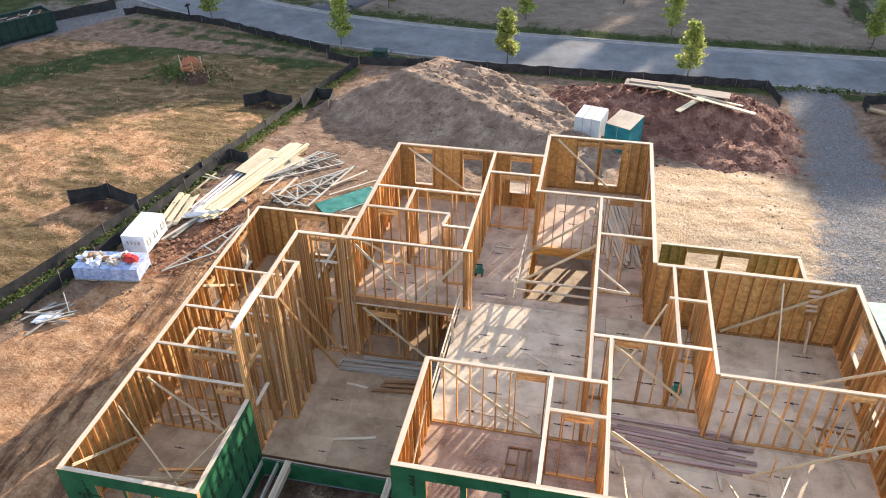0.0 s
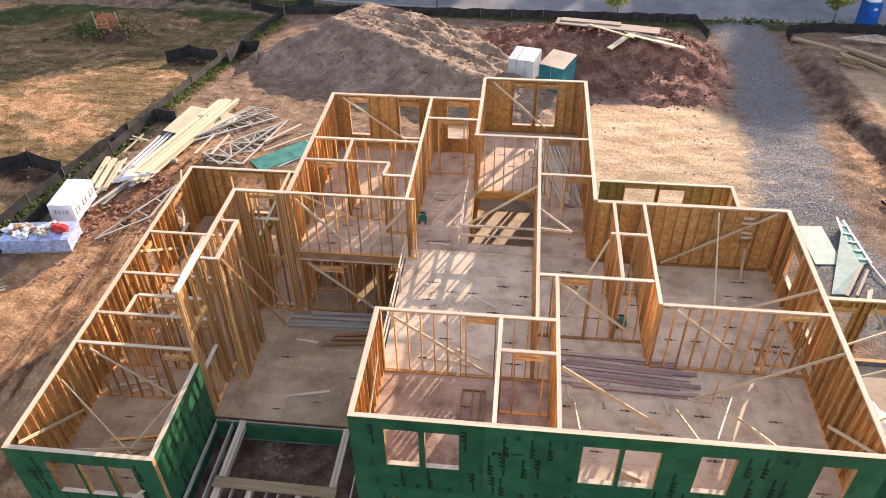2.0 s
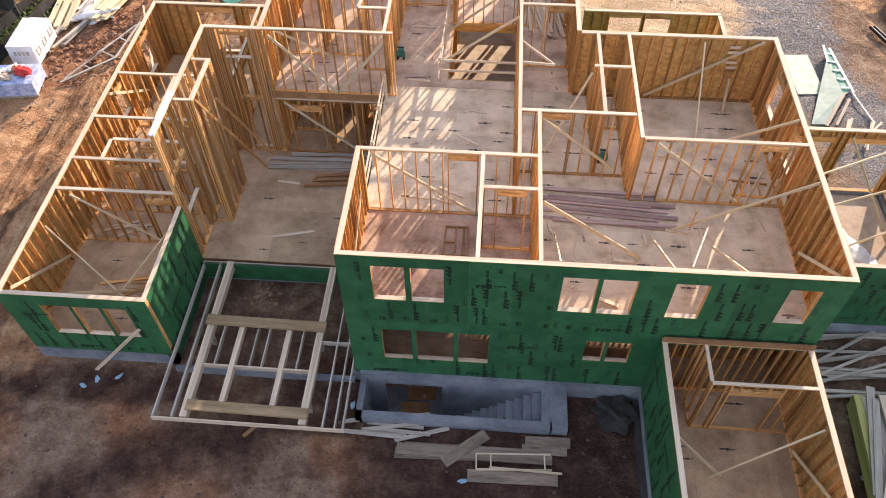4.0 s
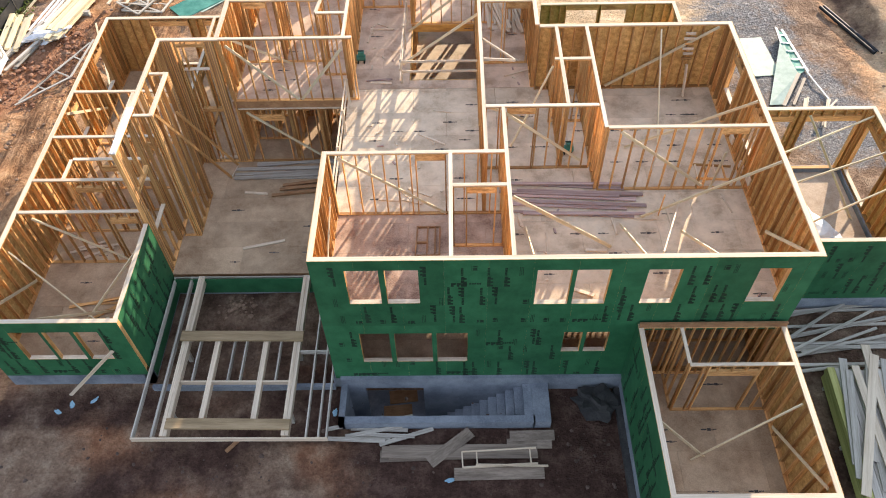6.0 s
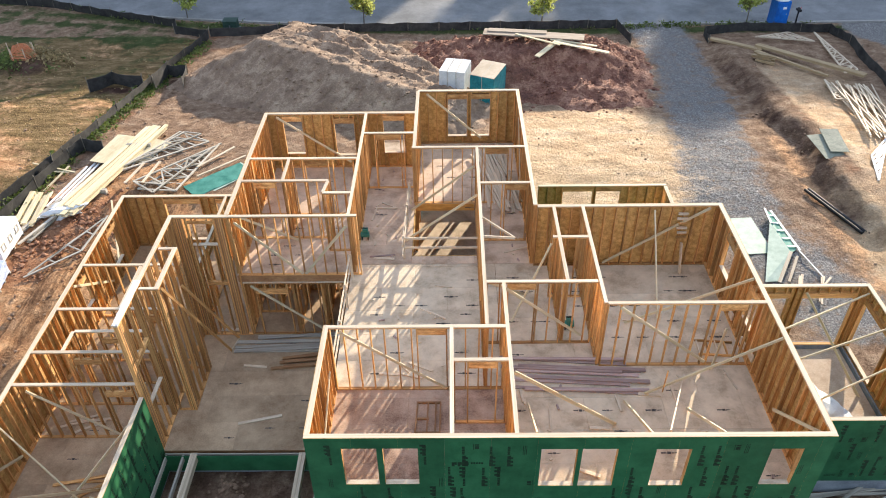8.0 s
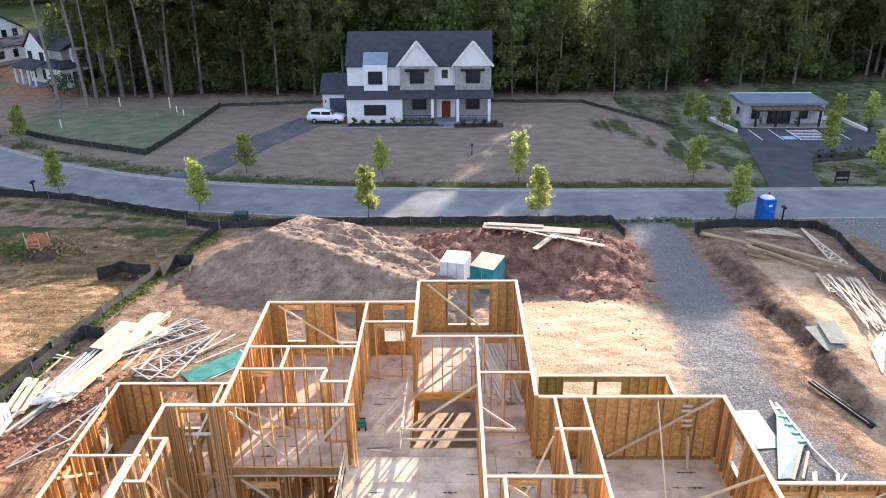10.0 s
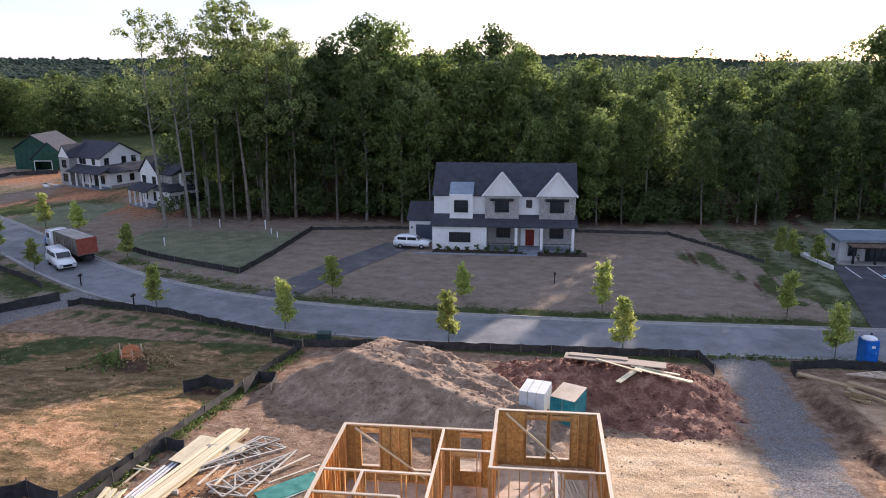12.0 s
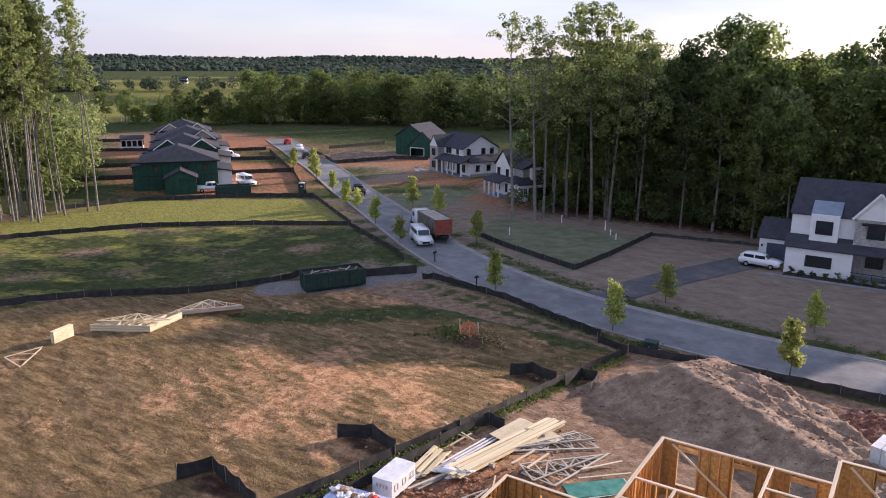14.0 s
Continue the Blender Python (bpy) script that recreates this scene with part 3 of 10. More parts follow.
    sod_cover = np.where(sod, 0.95, np.where(right_lawn, 0.42 + 0.3 * wave(X, Y, 5, 93), 0.0))
    grass = np.where(right_lawn, 0.74 + 0.2 * wave(X, Y, 6, 61), grass)
    grass = np.maximum(grass, 0.5 * np.exp(-((X - 24.6 + (Y - 88) * 0.14) / 2.6) ** 2) * smooth01((Y - 72) / 6) * smooth01((112 - Y) / 8) * (0.7 + 0.6 * wave(X, Y, 3, 63)))
    grass = np.maximum(grass, verge)
    grass = np.maximum(grass, np.where(left_of, 0.12 + 0.22 * wave(X, Y, 7, 9) + 0.6 * np.exp(-(((X + 39) / 5) ** 2 + ((Y - 60) / 2.5) ** 2)) + 0.45 * np.exp(-(((X + 33) / 4) ** 2 + ((Y - 54) / 3) ** 2)), 0))
    grass = np.maximum(grass, np.where(Y < 40, 0.9, 0.5) * np.exp(-((near_line(X, Y, [(-28, 14), (-25.6, 22.3), (-24.4, 26), (-23.5, 30.5), (-22.6, 35), (-22, 41)])) / 0.8) ** 2))
    # green growth along the far side of the straw field and round the weed hummock
    band = near_line(X, Y, [(-52, 46), (-46.5, 51), (-42.5, 55.2), (-38, 58.6), (-31, 60.6), (-24, 58)])
    grass = np.maximum(grass, np.where(left_of, 0.95 * np.exp(-(band / 2.3) ** 2) + 0.25 * wave(X, Y, 3, 55) * (band < 4), 0))
    edge = near_line(X, Y, [(-45, 65), (-36, 62.8), (-28, 60.3), (-22, 57.6)])
    grass = np.maximum(grass, 0.55 * np.exp(-(edge / 2.3) ** 2) + 0.2 * wave(X, Y, 2.6, 95) * (edge < 3.5))
    olive = near_line(X, Y, [(-44, 44), (-34, 46), (-28, 49), (-23, 54)])
    grass = np.maximum(grass, np.where(left_of, 0.42 * np.exp(-(olive / 2.3) ** 2) + 0.16 * wave(X, Y, 2.2, 57), 0))
    meadow = np.maximum(meadow, np.where((R > 300) & (R < 640) & (X < -150), 0.55 + 0.5 * wave(X, Y, 90, 41), 0))
    beyond = (R > 135) | (Y > 106)
    grass = np.where(beyond, 0.95 + 0.2 * wave(X, Y, 60, 5), grass)
    estate = inside(X, Y, [(-93, 101), (-103, 93), (-120, 78), (-160, 95), (-215, 150), (-215, 190), (-150, 156)])
    estate2 = inside(X, Y, [(-58, 101), (-62, 100), (-72, 119), (-93, 112), (-105, 126), (-152, 172), (-125, 172), (-85, 150), (-48, 118)])
    grass = np.where(estate | estate2, 0.30 + 0.4 * wave(X, Y, 16, 6), grass)
    yard = ((road_d > 3) & (Y > 66) & (Y < 108) & (X > -60)).astype(float)
    yard = np.where(inside(X, Y, [(-60, 70), (-100, 105), (-200, 180), (-200, 200), (-90, 150), (-55, 108)]), 0.6, yard)
    sand = np.exp(-(((X - 8.2) / 6.4) ** 4 + ((Y - 37.0) / 7.5) ** 4)) * 1.0
    sand = np.maximum(sand, 0.9 * np.exp(-(((X - 20.5) / 2.6) ** 2 + ((Y - 27) / 9) ** 2)))
    sand = np.maximum(sand, 0.80 * np.exp(-(side / 2.0) ** 2))
    sand = np.maximum(sand, 0.6 * smooth01((X - 20.8) / 1.0) * smooth01((28.5 - X) / 1.5) * smooth01((Y - 24) / 4) * smooth01((54 - Y) / 6))
    clay = 0.35 * np.exp(-((side - 2.2) / 1.6) ** 2) * (Y < 37) + 0.5 * np.exp(-(fence_side / 2.2) ** 2) * (~left_of)
    clay = np.maximum(clay, np.where(inside(X, Y, [(-100, 150), (-74, 108), (-66, 112), (-85, 150)]), 0.75, 0))
    clay = np.maximum(clay, np.where(inside(X, Y, [(-93, 100), (-103, 94), (-140, 130), (-125, 135)]), 0.9, 0))
    clay = np.maximum(clay, 0.35 * bank)
    clay = np.maximum(clay, 0.75 * np.exp(-(((X - 9.8) / 2.2) ** 2 + ((Y - 30.2) / 1.0) ** 2)) + 0.4 * np.exp(-(((X - 3.5) / 1.6) ** 2 + ((Y - 33.2) / 1.2) ** 2)))
    clay = np.maximum(clay, np.where(estate, 0.75 + 0.3 * wave(X, Y, 12, 17), 0))
    clay = np.maximum(clay, np.where(estate2, 0.45 + 0.4 * wave(X, Y, 14, 18), 0))
    clay = np.maximum(clay, np.where(Y < 13, 0.40 + 0.25 * wave(X, Y, 4, 19), 0))
    # shade along the rear walls and round the stairwell, painted as darker ground
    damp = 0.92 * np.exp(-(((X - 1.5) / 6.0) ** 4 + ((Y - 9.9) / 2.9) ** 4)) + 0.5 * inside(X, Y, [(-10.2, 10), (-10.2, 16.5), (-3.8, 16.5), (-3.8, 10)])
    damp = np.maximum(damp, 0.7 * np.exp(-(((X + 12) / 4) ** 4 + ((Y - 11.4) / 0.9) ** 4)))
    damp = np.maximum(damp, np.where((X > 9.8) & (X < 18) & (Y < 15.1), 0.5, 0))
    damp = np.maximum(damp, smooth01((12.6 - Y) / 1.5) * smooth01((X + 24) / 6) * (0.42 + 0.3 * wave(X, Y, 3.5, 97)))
    bare = np.maximum(bare, 0.8 * np.exp(-((side - 1.2) / 1.9) ** 2) * (Y < 38))
    strip = inside(X, Y, [(-27, 8), (-24.3, 20), (-22.4, 25), (-21.2, 34), (-16.5, 37), (-14.5, 30), (-15, 8)])
    bare = np.maximum(bare, np.where(strip, 0.78 + 0.2 * wave(X, Y, 3, 59), 0))
    # red trampled soil beside the plank stacks, and wheel tracks over the straw
    clay = np.maximum(clay, 0.9 * np.exp(-(near_line(X, Y, [(-20.4, 27.2), (-19.6, 30), (-17.8, 32.4)]) / 1.5) ** 2))
    for off in (0.0, 1.7):
        wheel = near_line(X, Y, [(-56 + off, 31), (-50 + off, 28), (-42 + off, 24), (-36 + off, 18)])
        damp = np.maximum(damp, 0.42 * np.exp(-(wheel / 0.28) ** 2) * (0.8 + 0.4 * wave(X, Y, 4, 81)))
    # the bank's face, turned from the sun, has its shade put into the colour
    damp = np.maximum(damp, 0.55 * np.exp(-((X - 20.05 - 0.25 * np.sin(Y * 0.7)) / 0.75) ** 4) * smooth01((Y - 25) / 6) * smooth01((56 - Y) / 6))
    # shade inside the fence pockets and before the weed hummock, painted as dark patches
    for x, y, w, h in ((-26.2, 31.6, 1.7, 0.8), (-23.7, 48.7, 1.5, 0.8), (-19.7, 49.6, 0.8, 1.1), (-32.2, 52.4, 2.6, 1.2), (-30, 23.5, 2.0, 0.9)):
        damp = np.maximum(damp, 0.72 * np.exp(-(((X - x) / w) ** 4 + ((Y - y) / h) ** 4)))
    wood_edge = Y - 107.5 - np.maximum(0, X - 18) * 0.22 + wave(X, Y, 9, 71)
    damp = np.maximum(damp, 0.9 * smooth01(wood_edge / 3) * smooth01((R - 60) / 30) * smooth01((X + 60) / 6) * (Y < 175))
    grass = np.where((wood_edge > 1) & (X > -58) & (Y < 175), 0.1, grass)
    patch = np.exp(-(near_line(X, Y, [(17, 94), (21, 90), (24.5, 82), (26, 76)]) / 2.8) ** 2)
    grass = np.maximum(grass, patch * (0.55 + 0.7 * wave(X, Y, 2.4, 85)))
    damp = np.maximum(damp, patch * (0.35 + 0.6 * wave(X, Y, 1.6, 86)))
    damp = np.maximum(damp, 0.6 * np.exp(-(((X - 16.3) / 1.7) ** 2 + ((Y - 93.3) / 1.6) ** 2)))
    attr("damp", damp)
    attr("track", 0.55 * np.exp(-((side - 1.4) / 1.9) ** 2) * (Y < 40))
    attr("sod", sod_cover)
    attr("gravel", gravel)
    attr("bare", bare)
    attr("meadow", meadow)
    attr("straw", straw)
    attr("grass", grass)
    attr("yard", yard)
    attr("sand", sand)
    attr("clay", clay)
    return thing("ground", Matrix(), "bare reddish clay building ground with straw and grass", "ground", kind="structure", data=me)


make_ground()


def ribbon(name, pts, profile, key, z_add, label, category, kind="structure"):
    """A strip swept along a line on the ground; the profile is a list of (offset, height)."""
    dense = []
    for (ax, ay), (bx, by) in zip(pts, pts[1:]):
        n = max(2, int(math.hypot(bx - ax, by - ay) / 2))
        dense += [(ax + (bx - ax) * k / n, ay + (by - ay) * k / n) for k in range(n)]
    dense.append(pts[-1])
    p = np.array(dense)
    for _ in range(4):
        p[1:-1] = 0.25 * p[:-2] + 0.5 * p[1:-1] + 0.25 * p[2:]
    tan = np.gradient(p, axis=0)
    tan /= np.linalg.norm(tan, axis=1)[:, None]
    nor = np.stack([-tan[:, 1], tan[:, 0]], 1)
    verts, faces, k = [], [], len(profile)
    for c, n in zip(p, nor):
        base = ground_z(*c) + z_add
        for off, h in profile:
            verts.append((c[0] + n[0] * off, c[1] + n[1] * off, base + h))
    for r in range(len(p) - 1):
        for q in range(k - 1):
            faces.append((r * k + q, r * k + q + 1, (r + 1) * k + q + 1, (r + 1) * k + q))
    return thing(name, Matrix(), label, category, kind=kind, data=mesh_from(verts, faces, name, key))


ribbon("road", ROAD, [(-3.45, 0.0), (-1.7, 0.03), (0, 0.05), (1.7, 0.03), (3.45, 0.0)], "asphalt", 0.0, "grey worn asphalt residential street", "road")
for side in (-1, 1):
    ribbon("curb_near" if side > 0 else "curb_far", ROAD, [(side * 3.4, -0.05), (side * 3.45, 0.02), (side * 3.75, 0.03), (side * 3.8, 0.13), (side * 3.98, 0.13), (side * 4.0, -0.1)][::side], "curb", 0.0, "pale concrete kerb and gutter along the street", "kerb")

# ---- the house under construction: levels and wall lines ----
Z0, ZF1, Z1T, ZF2, ZT = 0.6, 0.95, 3.70, 4.05, 6.80
XW, X8, X5, XL, XH, XJ = -14.75, -10.12, -8.2, -3.88, -3.75, -1.55
X0, X1, X16, X3, X36, X46, XR, XG = -0.08, 0.98, 1.58, 3.05, 3.62, 4.63, 9.67, 15.6
YF, Y16, Y17, Y18, YG, Y22, YJ, YA, YB, YW = 12.13, 16.2, 17.18, 18.22, 21.9, 22.45, 26.6, 29.65, 31.72, 27.9
STUD = 0.038


def stud_wall(name, a, b, zb, zt, th=0.14, openings=(), sheath=0, label="open timber stud wall with double top plate", skirt=0.0, head=0.24, step=0.406, braces=(), plate="plate", posts=()):
    """A framed wall from a to b. openings: (start, end, sill, head) in metres along the world axis of the wall.
    sheath: +1 or -1 puts green-coated panels on its left or right side; skirt: how far they hang below."""
    a, b = Vector(a), Vector(b)
    d = b - a
    L = d.length
    ang = math.atan2(d.y, d.x)
    w = thing(name, Matrix.Translation((a.x, a.y, zb)) @ Matrix.Rotation(ang, 4, "Z"), label, "stud wall", kind="structure")
    H = zt - zb
    ax = 0 if abs(d.x) > abs(d.y) else 1
    ops = []
    for c0, c1, s0, s1 in openings:
        u0, u1 = sorted((abs(c0 - a[ax]), abs(c1 - a[ax])))
        ops.append((u0, u1, s0 - zb, s1 - zb))
    bar("bottom_plate", w, (L / 2, 0, STUD / 2), (L, th, STUD), "stud")
    bar("top_plate", w, (L / 2, 0, H - 1.5 * STUD), (L, th, STUD), "stud")
    bar("cap_plate", w, (L / 2, 0, H - STUD / 2), (L, th + 0.006, STUD), plate)
    lo, hi = STUD, H - 2 * STUD
    xs = [STUD / 2 + k * step for k in range(int(L / step) + 1)] + [L - STUD / 2]
    for x in xs:
        if x > L:
            continue
        hit_op = [o for o in ops if o[0] - 0.02 < x < o[1] + 0.02]
        if not hit_op:
            bar("stud", w, (x, 0, (lo + hi) / 2), (STUD, th, hi - lo), "stud")
        else:
            o = hit_op[0]
            if o[2] > 0.1:
                bar("cripple_stud", w, (x, 0, (lo + o[2] - STUD) / 2), (STUD, th, o[2] - STUD - lo), "stud")
            if hi - (o[3] + head) > 0.05:
                bar("cripple_stud", w, (x, 0, (o[3] + head + hi) / 2), (STUD, th, hi - o[3] - head), "stud")
    for u, n in posts:
        for k in range(n):
            bar("post_stud", w, (u + (k - (n - 1) / 2) * 0.041, 0.003, (lo + hi) / 2), (STUD, th + 0.01, hi - lo), "brown" if k % 2 else "stud")
    for u0, u1, s0, s1 in ops:
        for x in (u0 - STUD / 2, u1 + STUD / 2):
            bar("jack_stud", w, (x, 0, (lo + hi) / 2), (STUD, th, hi - lo), "stud")
        if s0 > 0.1:
            bar("window_sill", w, ((u0 + u1) / 2, 0, s0 - STUD / 2), (u1 - u0, th, STUD), plate)
        bar("header", w, ((u0 + u1) / 2, 0, min(s1 + head / 2, hi - 0.01)), (u1 - u0, th, min(head, max(0.05, 2 * (hi - 0.01 - s1)))), "stud")
    if sheath:
        y0, y1 = (th / 2, th / 2 + 0.012) if sheath > 0 else (-th / 2 - 0.012, -th / 2)
        u = 0.0
        while u < L - 0.02:
            v = min(u + 1.2, L)
            if L - v < 0.25:
                v = L
            bm = bmesh.new()
            cuts = sorted({u + 0.001, v - 0.001} | {c for o in ops for c in o[:2] if u < c < v})
            zc = sorted({-skirt, H} | {c for o in ops for c in o[2:]})
            for p, q in zip(cuts, cuts[1:]):
                for r, s in zip(zc, zc[1:]):
                    if any(o[0] - 1e-4 <= p and q <= o[1] + 1e-4 and o[2] - 1e-4 <= r and s <= o[3] + 1e-4 for o in ops):
                        continue
                    box_into(bm, (p, y0, r), (q, y1, s), 1, "+y" if sheath > 0 else "-y", 0)
            part("sheathing_panel", bm, ["green", "osb"], w)
            u = v
    for s0, h0, s1, h1, yo in braces:
        beam("diagonal_brace", w, (s0, yo, h0), (s1, yo, h1), 0.035, 0.10, "lumber")
    return w


def floor_deck(name, x0, x1, y0, y1, top, thick, label, hole=None, key="subfloor"):
    """A platform of tongue-and-groove boards over a rim; each board is a part."""
    bm = bmesh.new()
    rects = [(x0, x1, y0, y1)]
    if hole:
        hx0, hx1, hy0, hy1 = hole
        rects = [(x0, hx0, y0, y1), (hx1, x1, y0, y1), (hx0, hx1, y0, hy0), (hx0, hx1, hy1, y1)]
    for r in rects:
        if r[1] - r[0] > 0.01 and r[3] - r[2] > 0.01:
            box_into(bm, (r[0], r[2], top - thick), (r[1], r[3], top - 0.018))
    me = bpy.data.meshes.new(name)
    bm.to_mesh(me)
    bm.free()
    me.materials.append(M["brown"])
    f = thing(name, Matrix(), label, "floor", kind="structure", data=me)
    for r in rects:
        y, row = r[2], 0
        while y < r[3] - 0.02:
            yy = min(y + 1.22, r[3])
            x = r[0] - (1.22 if row % 2 else 0)
            while x < r[1] - 0.02:
                p, q = max(x, r[0]), min(x + 2.44, r[1])
                if q - p > 0.03:
                    bar("subfloor_board", f, ((p + q) / 2, (y + yy) / 2, top - 0.009), (q - p - 0.006, yy - y - 0.006, 0.018), key)
                x += 2.44
            y, row = yy, row + 1
    return f

# lower walls of concrete, floors
def foundation(name, pts, top=Z0, width=0.22, bottom=-0.4):
    bm = bmesh.new()
    for (ax, ay), (bx, by) in zip(pts, pts[1:]):
        d = Vector((bx - ax, by - ay, 0)).normalized() * (width / 2)
        lo = (min(ax, bx) - width / 2, min(ay, by) - width / 2, bottom)
        hi = (max(ax, bx) + width / 2, max(ay, by) + width / 2, top)
        box_into(bm, lo, hi)
    return tagged(part(name, bm, "concrete", None), "grey poured concrete foundation wall under the framing", "foundation", kind="structure")


foundation("foundation_left_wing", [(XW + 0.1, YF + 0.3), (X8, YF + 0.3), (X8, Y16 - 0.1), (XL, Y16 - 0.1), (XL + 0.06, YF + 0.13)])
foundation("foundation_back_wing", [(XW + 0.1, YF + 0.56), (XW + 0.1, YW - 0.1), (X5, YW - 0.1), (X5 + 0.1, YA - 0.1), (XJ, YA - 0.1), (XJ, YB - 0.1), (X3 - 0.1, YB - 0.1), (X3 - 0.1, Y22)])
foundation("foundation_rear", [(5.45, YF - 0.1), (5.45, 7.05), (9.6, 7.05), (9.6, 15.2), (XG - 0.1, 15.2), (XG - 0.1, 21.5), (9.95, 21.5)])
floor_deck("floor_lower_main", XL, XR, YF, 23.7, ZF1, 0.34, "tan board subfloor of the lower storey", key="old_subfloor")
floor_deck("floor_lower_porch", X3 + 0.01, XR, 23.71, 28.3, ZF1, 0.34, "tan board subfloor of the front porch room", key="old_subfloor")
floor_deck("floor_lower_box", XL, X3, 23.71, YA - 0.16, ZF1, 0.34, "yellowish board subfloor of the lower front room")
floor_deck("floor_lower_bay", XJ, X3 - 0.2, YA - 0.15, YB - 0.16, ZF1, 0.34, "yellowish board subfloor of the lower front room")
floor_deck("floor_great_room", X8, XL - 0.01, Y16 - 0.02, YG, ZF1, 0.34, "tan board subfloor of the two-storey great room", key="old_subfloor")
floor_deck("floor_left_wing", XW, X8 - 0.01, YF + 0.26, YW, ZF1, 0.34, "tan board subfloor of the left wing", key="old_subfloor")
floor_deck("floor_lower_back", X8, XL - 0.01, YG + 0.01, YA, ZF1, 0.34, "tan board subfloor of the rooms behind the great room", key="old_subfloor")
floor_deck("floor_sunroom", 5.35, XR - 0.02, 6.95, YF - 0.02, ZF1, 0.34, "tan board subfloor of the small rear room", key="old_subfloor")
HOLE = (-1.62, 0.92, 22.95, 26.53)
floor_deck("floor_upper_main", X16 + 0.005, XR, YF, Y22, ZF2, 0.34, "tan board subfloor of the upper storey")
floor_deck("floor_upper_gallery", XL, X16, Y16 + 0.005, Y22, ZF2, 0.34, "tan board subfloor beside the great room")
floor_deck("floor_upper_near_room", XL, X16, YF, Y16, ZF2, 0.34, "reddish stained board subfloor of a small room", key="stained_subfloor")
floor_deck("floor_upper_hall", XL, X3, Y22 + 0.01, YB, ZF2, 0.34, "pinkish board subfloor round the open stairwell", hole=HOLE, key="pink_subfloor")
floor_deck("floor_upper_bedroom", X5, XL - 0.01, YG - 0.02, YA, ZF2, 0.34, "pinkish board subfloor of an upper bedroom", key="pink_subfloor")

# green sheathing boards that hang over the foundation beside the porch
for name, lo, hi in (("sheathing_porch_far", (X8 + 0.13, Y16 - 0.245, 0.12), (XL - 0.1, Y16 - 0.225, 0.92)), ("sheathing_porch_side", (X8 + 0.118, YF + 0.45, 0.12), (X8 + 0.132, Y16 - 0.25, 0.64))):
    bm = bmesh.new()
    box_into(bm, lo, hi)
    tagged(part(name, bm, "green", None), "green coated sheathing board over the foundation beside the porch", "sheathing", kind="structure")

# ---- upper storey walls ----
T = 0.07
stud_wall("wall_upper_rear", (XL, YF + T), (XR, YF + T), ZF2, ZT, 0.14,
          [(-2.95, -2.04, 4.84, 6.38), (-1.88, -0.97, 4.84, 6.38), (2.22, 3.16, 4.75, 6.33), (3.28, 4.20, 4.75, 6.33), (5.18, 6.08, 4.75, 6.31), (8.12, 8.95, 4.78, 6.31)],
          sheath=-1, skirt=0.35, label="upper rear stud wall sheathed in green coated panels with window openings")
stud_wall("wall_upper_right", (XR - T, YF + 0.14), (XR - T, Y22), ZF2, ZT, 0.14, [(17.6, 18.4, 5.1, 6.2), (20.1, 21.0, 5.1, 6.3)], sheath=-1, skirt=0.35, braces=[(0.2, 2.4, 2.6, 0.5, 0.09)])
stud_wall("wall_upper_right_far", (X3, Y22 - T), (XR - 0.14, Y22 - T), ZF2, ZT, 0.14, sheath=1, skirt=0.35, braces=[(2.6, 0.15, 6.2, 2.65, -0.09)])
stud_wall("wall_upper_box_side", (X3 - T, Y22), (X3 - T, YB), ZF2, ZT, 0.14, sheath=-1, skirt=0.35, braces=[(4.6, 0.3, 7.0, 2.5, 0.09)])
stud_wall("wall_upper_box_front", (XJ, YB - T), (X3 - 0.14, YB - T), ZF2, ZT, 0.14, [(-0.2, 0.69, 4.47, 6.37), (0.88, 1.76, 4.47, 6.37)], sheath=1, skirt=0.35, braces=[(0.4, 2.6, 2.9, 0.3, -0.09)])
stud_wall("wall_upper_box_left", (XJ, YJ), (XJ, YB - 0.14), ZF2, ZT, 0.14, sheath=0)
stud_wall("wall_upper_front", (X5, YA - T), (XJ - 0.07, YA - T), ZF2, ZT, 0.14, [(-7.45, -6.62, 4.8, 6.42), (-5.2, -4.33, 4.7, 6.3), (-3.05, -2.12, 4.82, 6.42)], sheath=1, skirt=0.35, braces=[(0.5, 2.6, 3.6, 0.3, -0.09)])
stud_wall("wall_upper_left", (X5 + T, YG + 0.06), (X5 + T, YA - 0.14), ZF2, ZT, 0.14, sheath=1, skirt=0.35)
stud_wall("wall_great_room_edge", (X5 + 0.14, YG), (XH + 0.3, YG), ZF2, ZT, 0.11, braces=[(0.2, 2.5, 2.4, 0.1, -0.08), (4.2, 2.3, 2.5, 0.1, -0.08)])
stud_wall("wall_hall_left", (XH, YG + 0.06), (XH, YA - 0.14), ZF2, ZT, 0.11)
stud_wall("wall_bedroom_mid", (X5 + 0.14, 25.82), (XH - 0.06, 25.82), ZF2, ZT, 0.11, [(-5.9, -5.0, 4.0, 6.47)])
stud_wall("wall_bath", (X5 + 0.14, 24.2), (-4.75, 24.2), ZF2, ZT, 0.11, [(-7.6, -6.8, 4.0, 6.47)])
stud_wall("wall_bath_side", (-6.5, 24.26), (-6.5, 25.76), ZF2, ZT, 0.11)
stud_wall("wall_closet_side", (-4.85, 23.4), (-4.75, 24.15), ZF2, ZT, 0.11)
stud_wall("wall_closet_front", (-4.85, 23.36), (XH - 0.06, 23.36), ZF2, ZT, 0.11)
stud_wall("wall_hall_end", (XH + 0.06, 27.8), (XJ - 0.07, 27.8), ZF2, ZT, 0.11, [(-3.2, -2.2, 4.0, 6.47)])
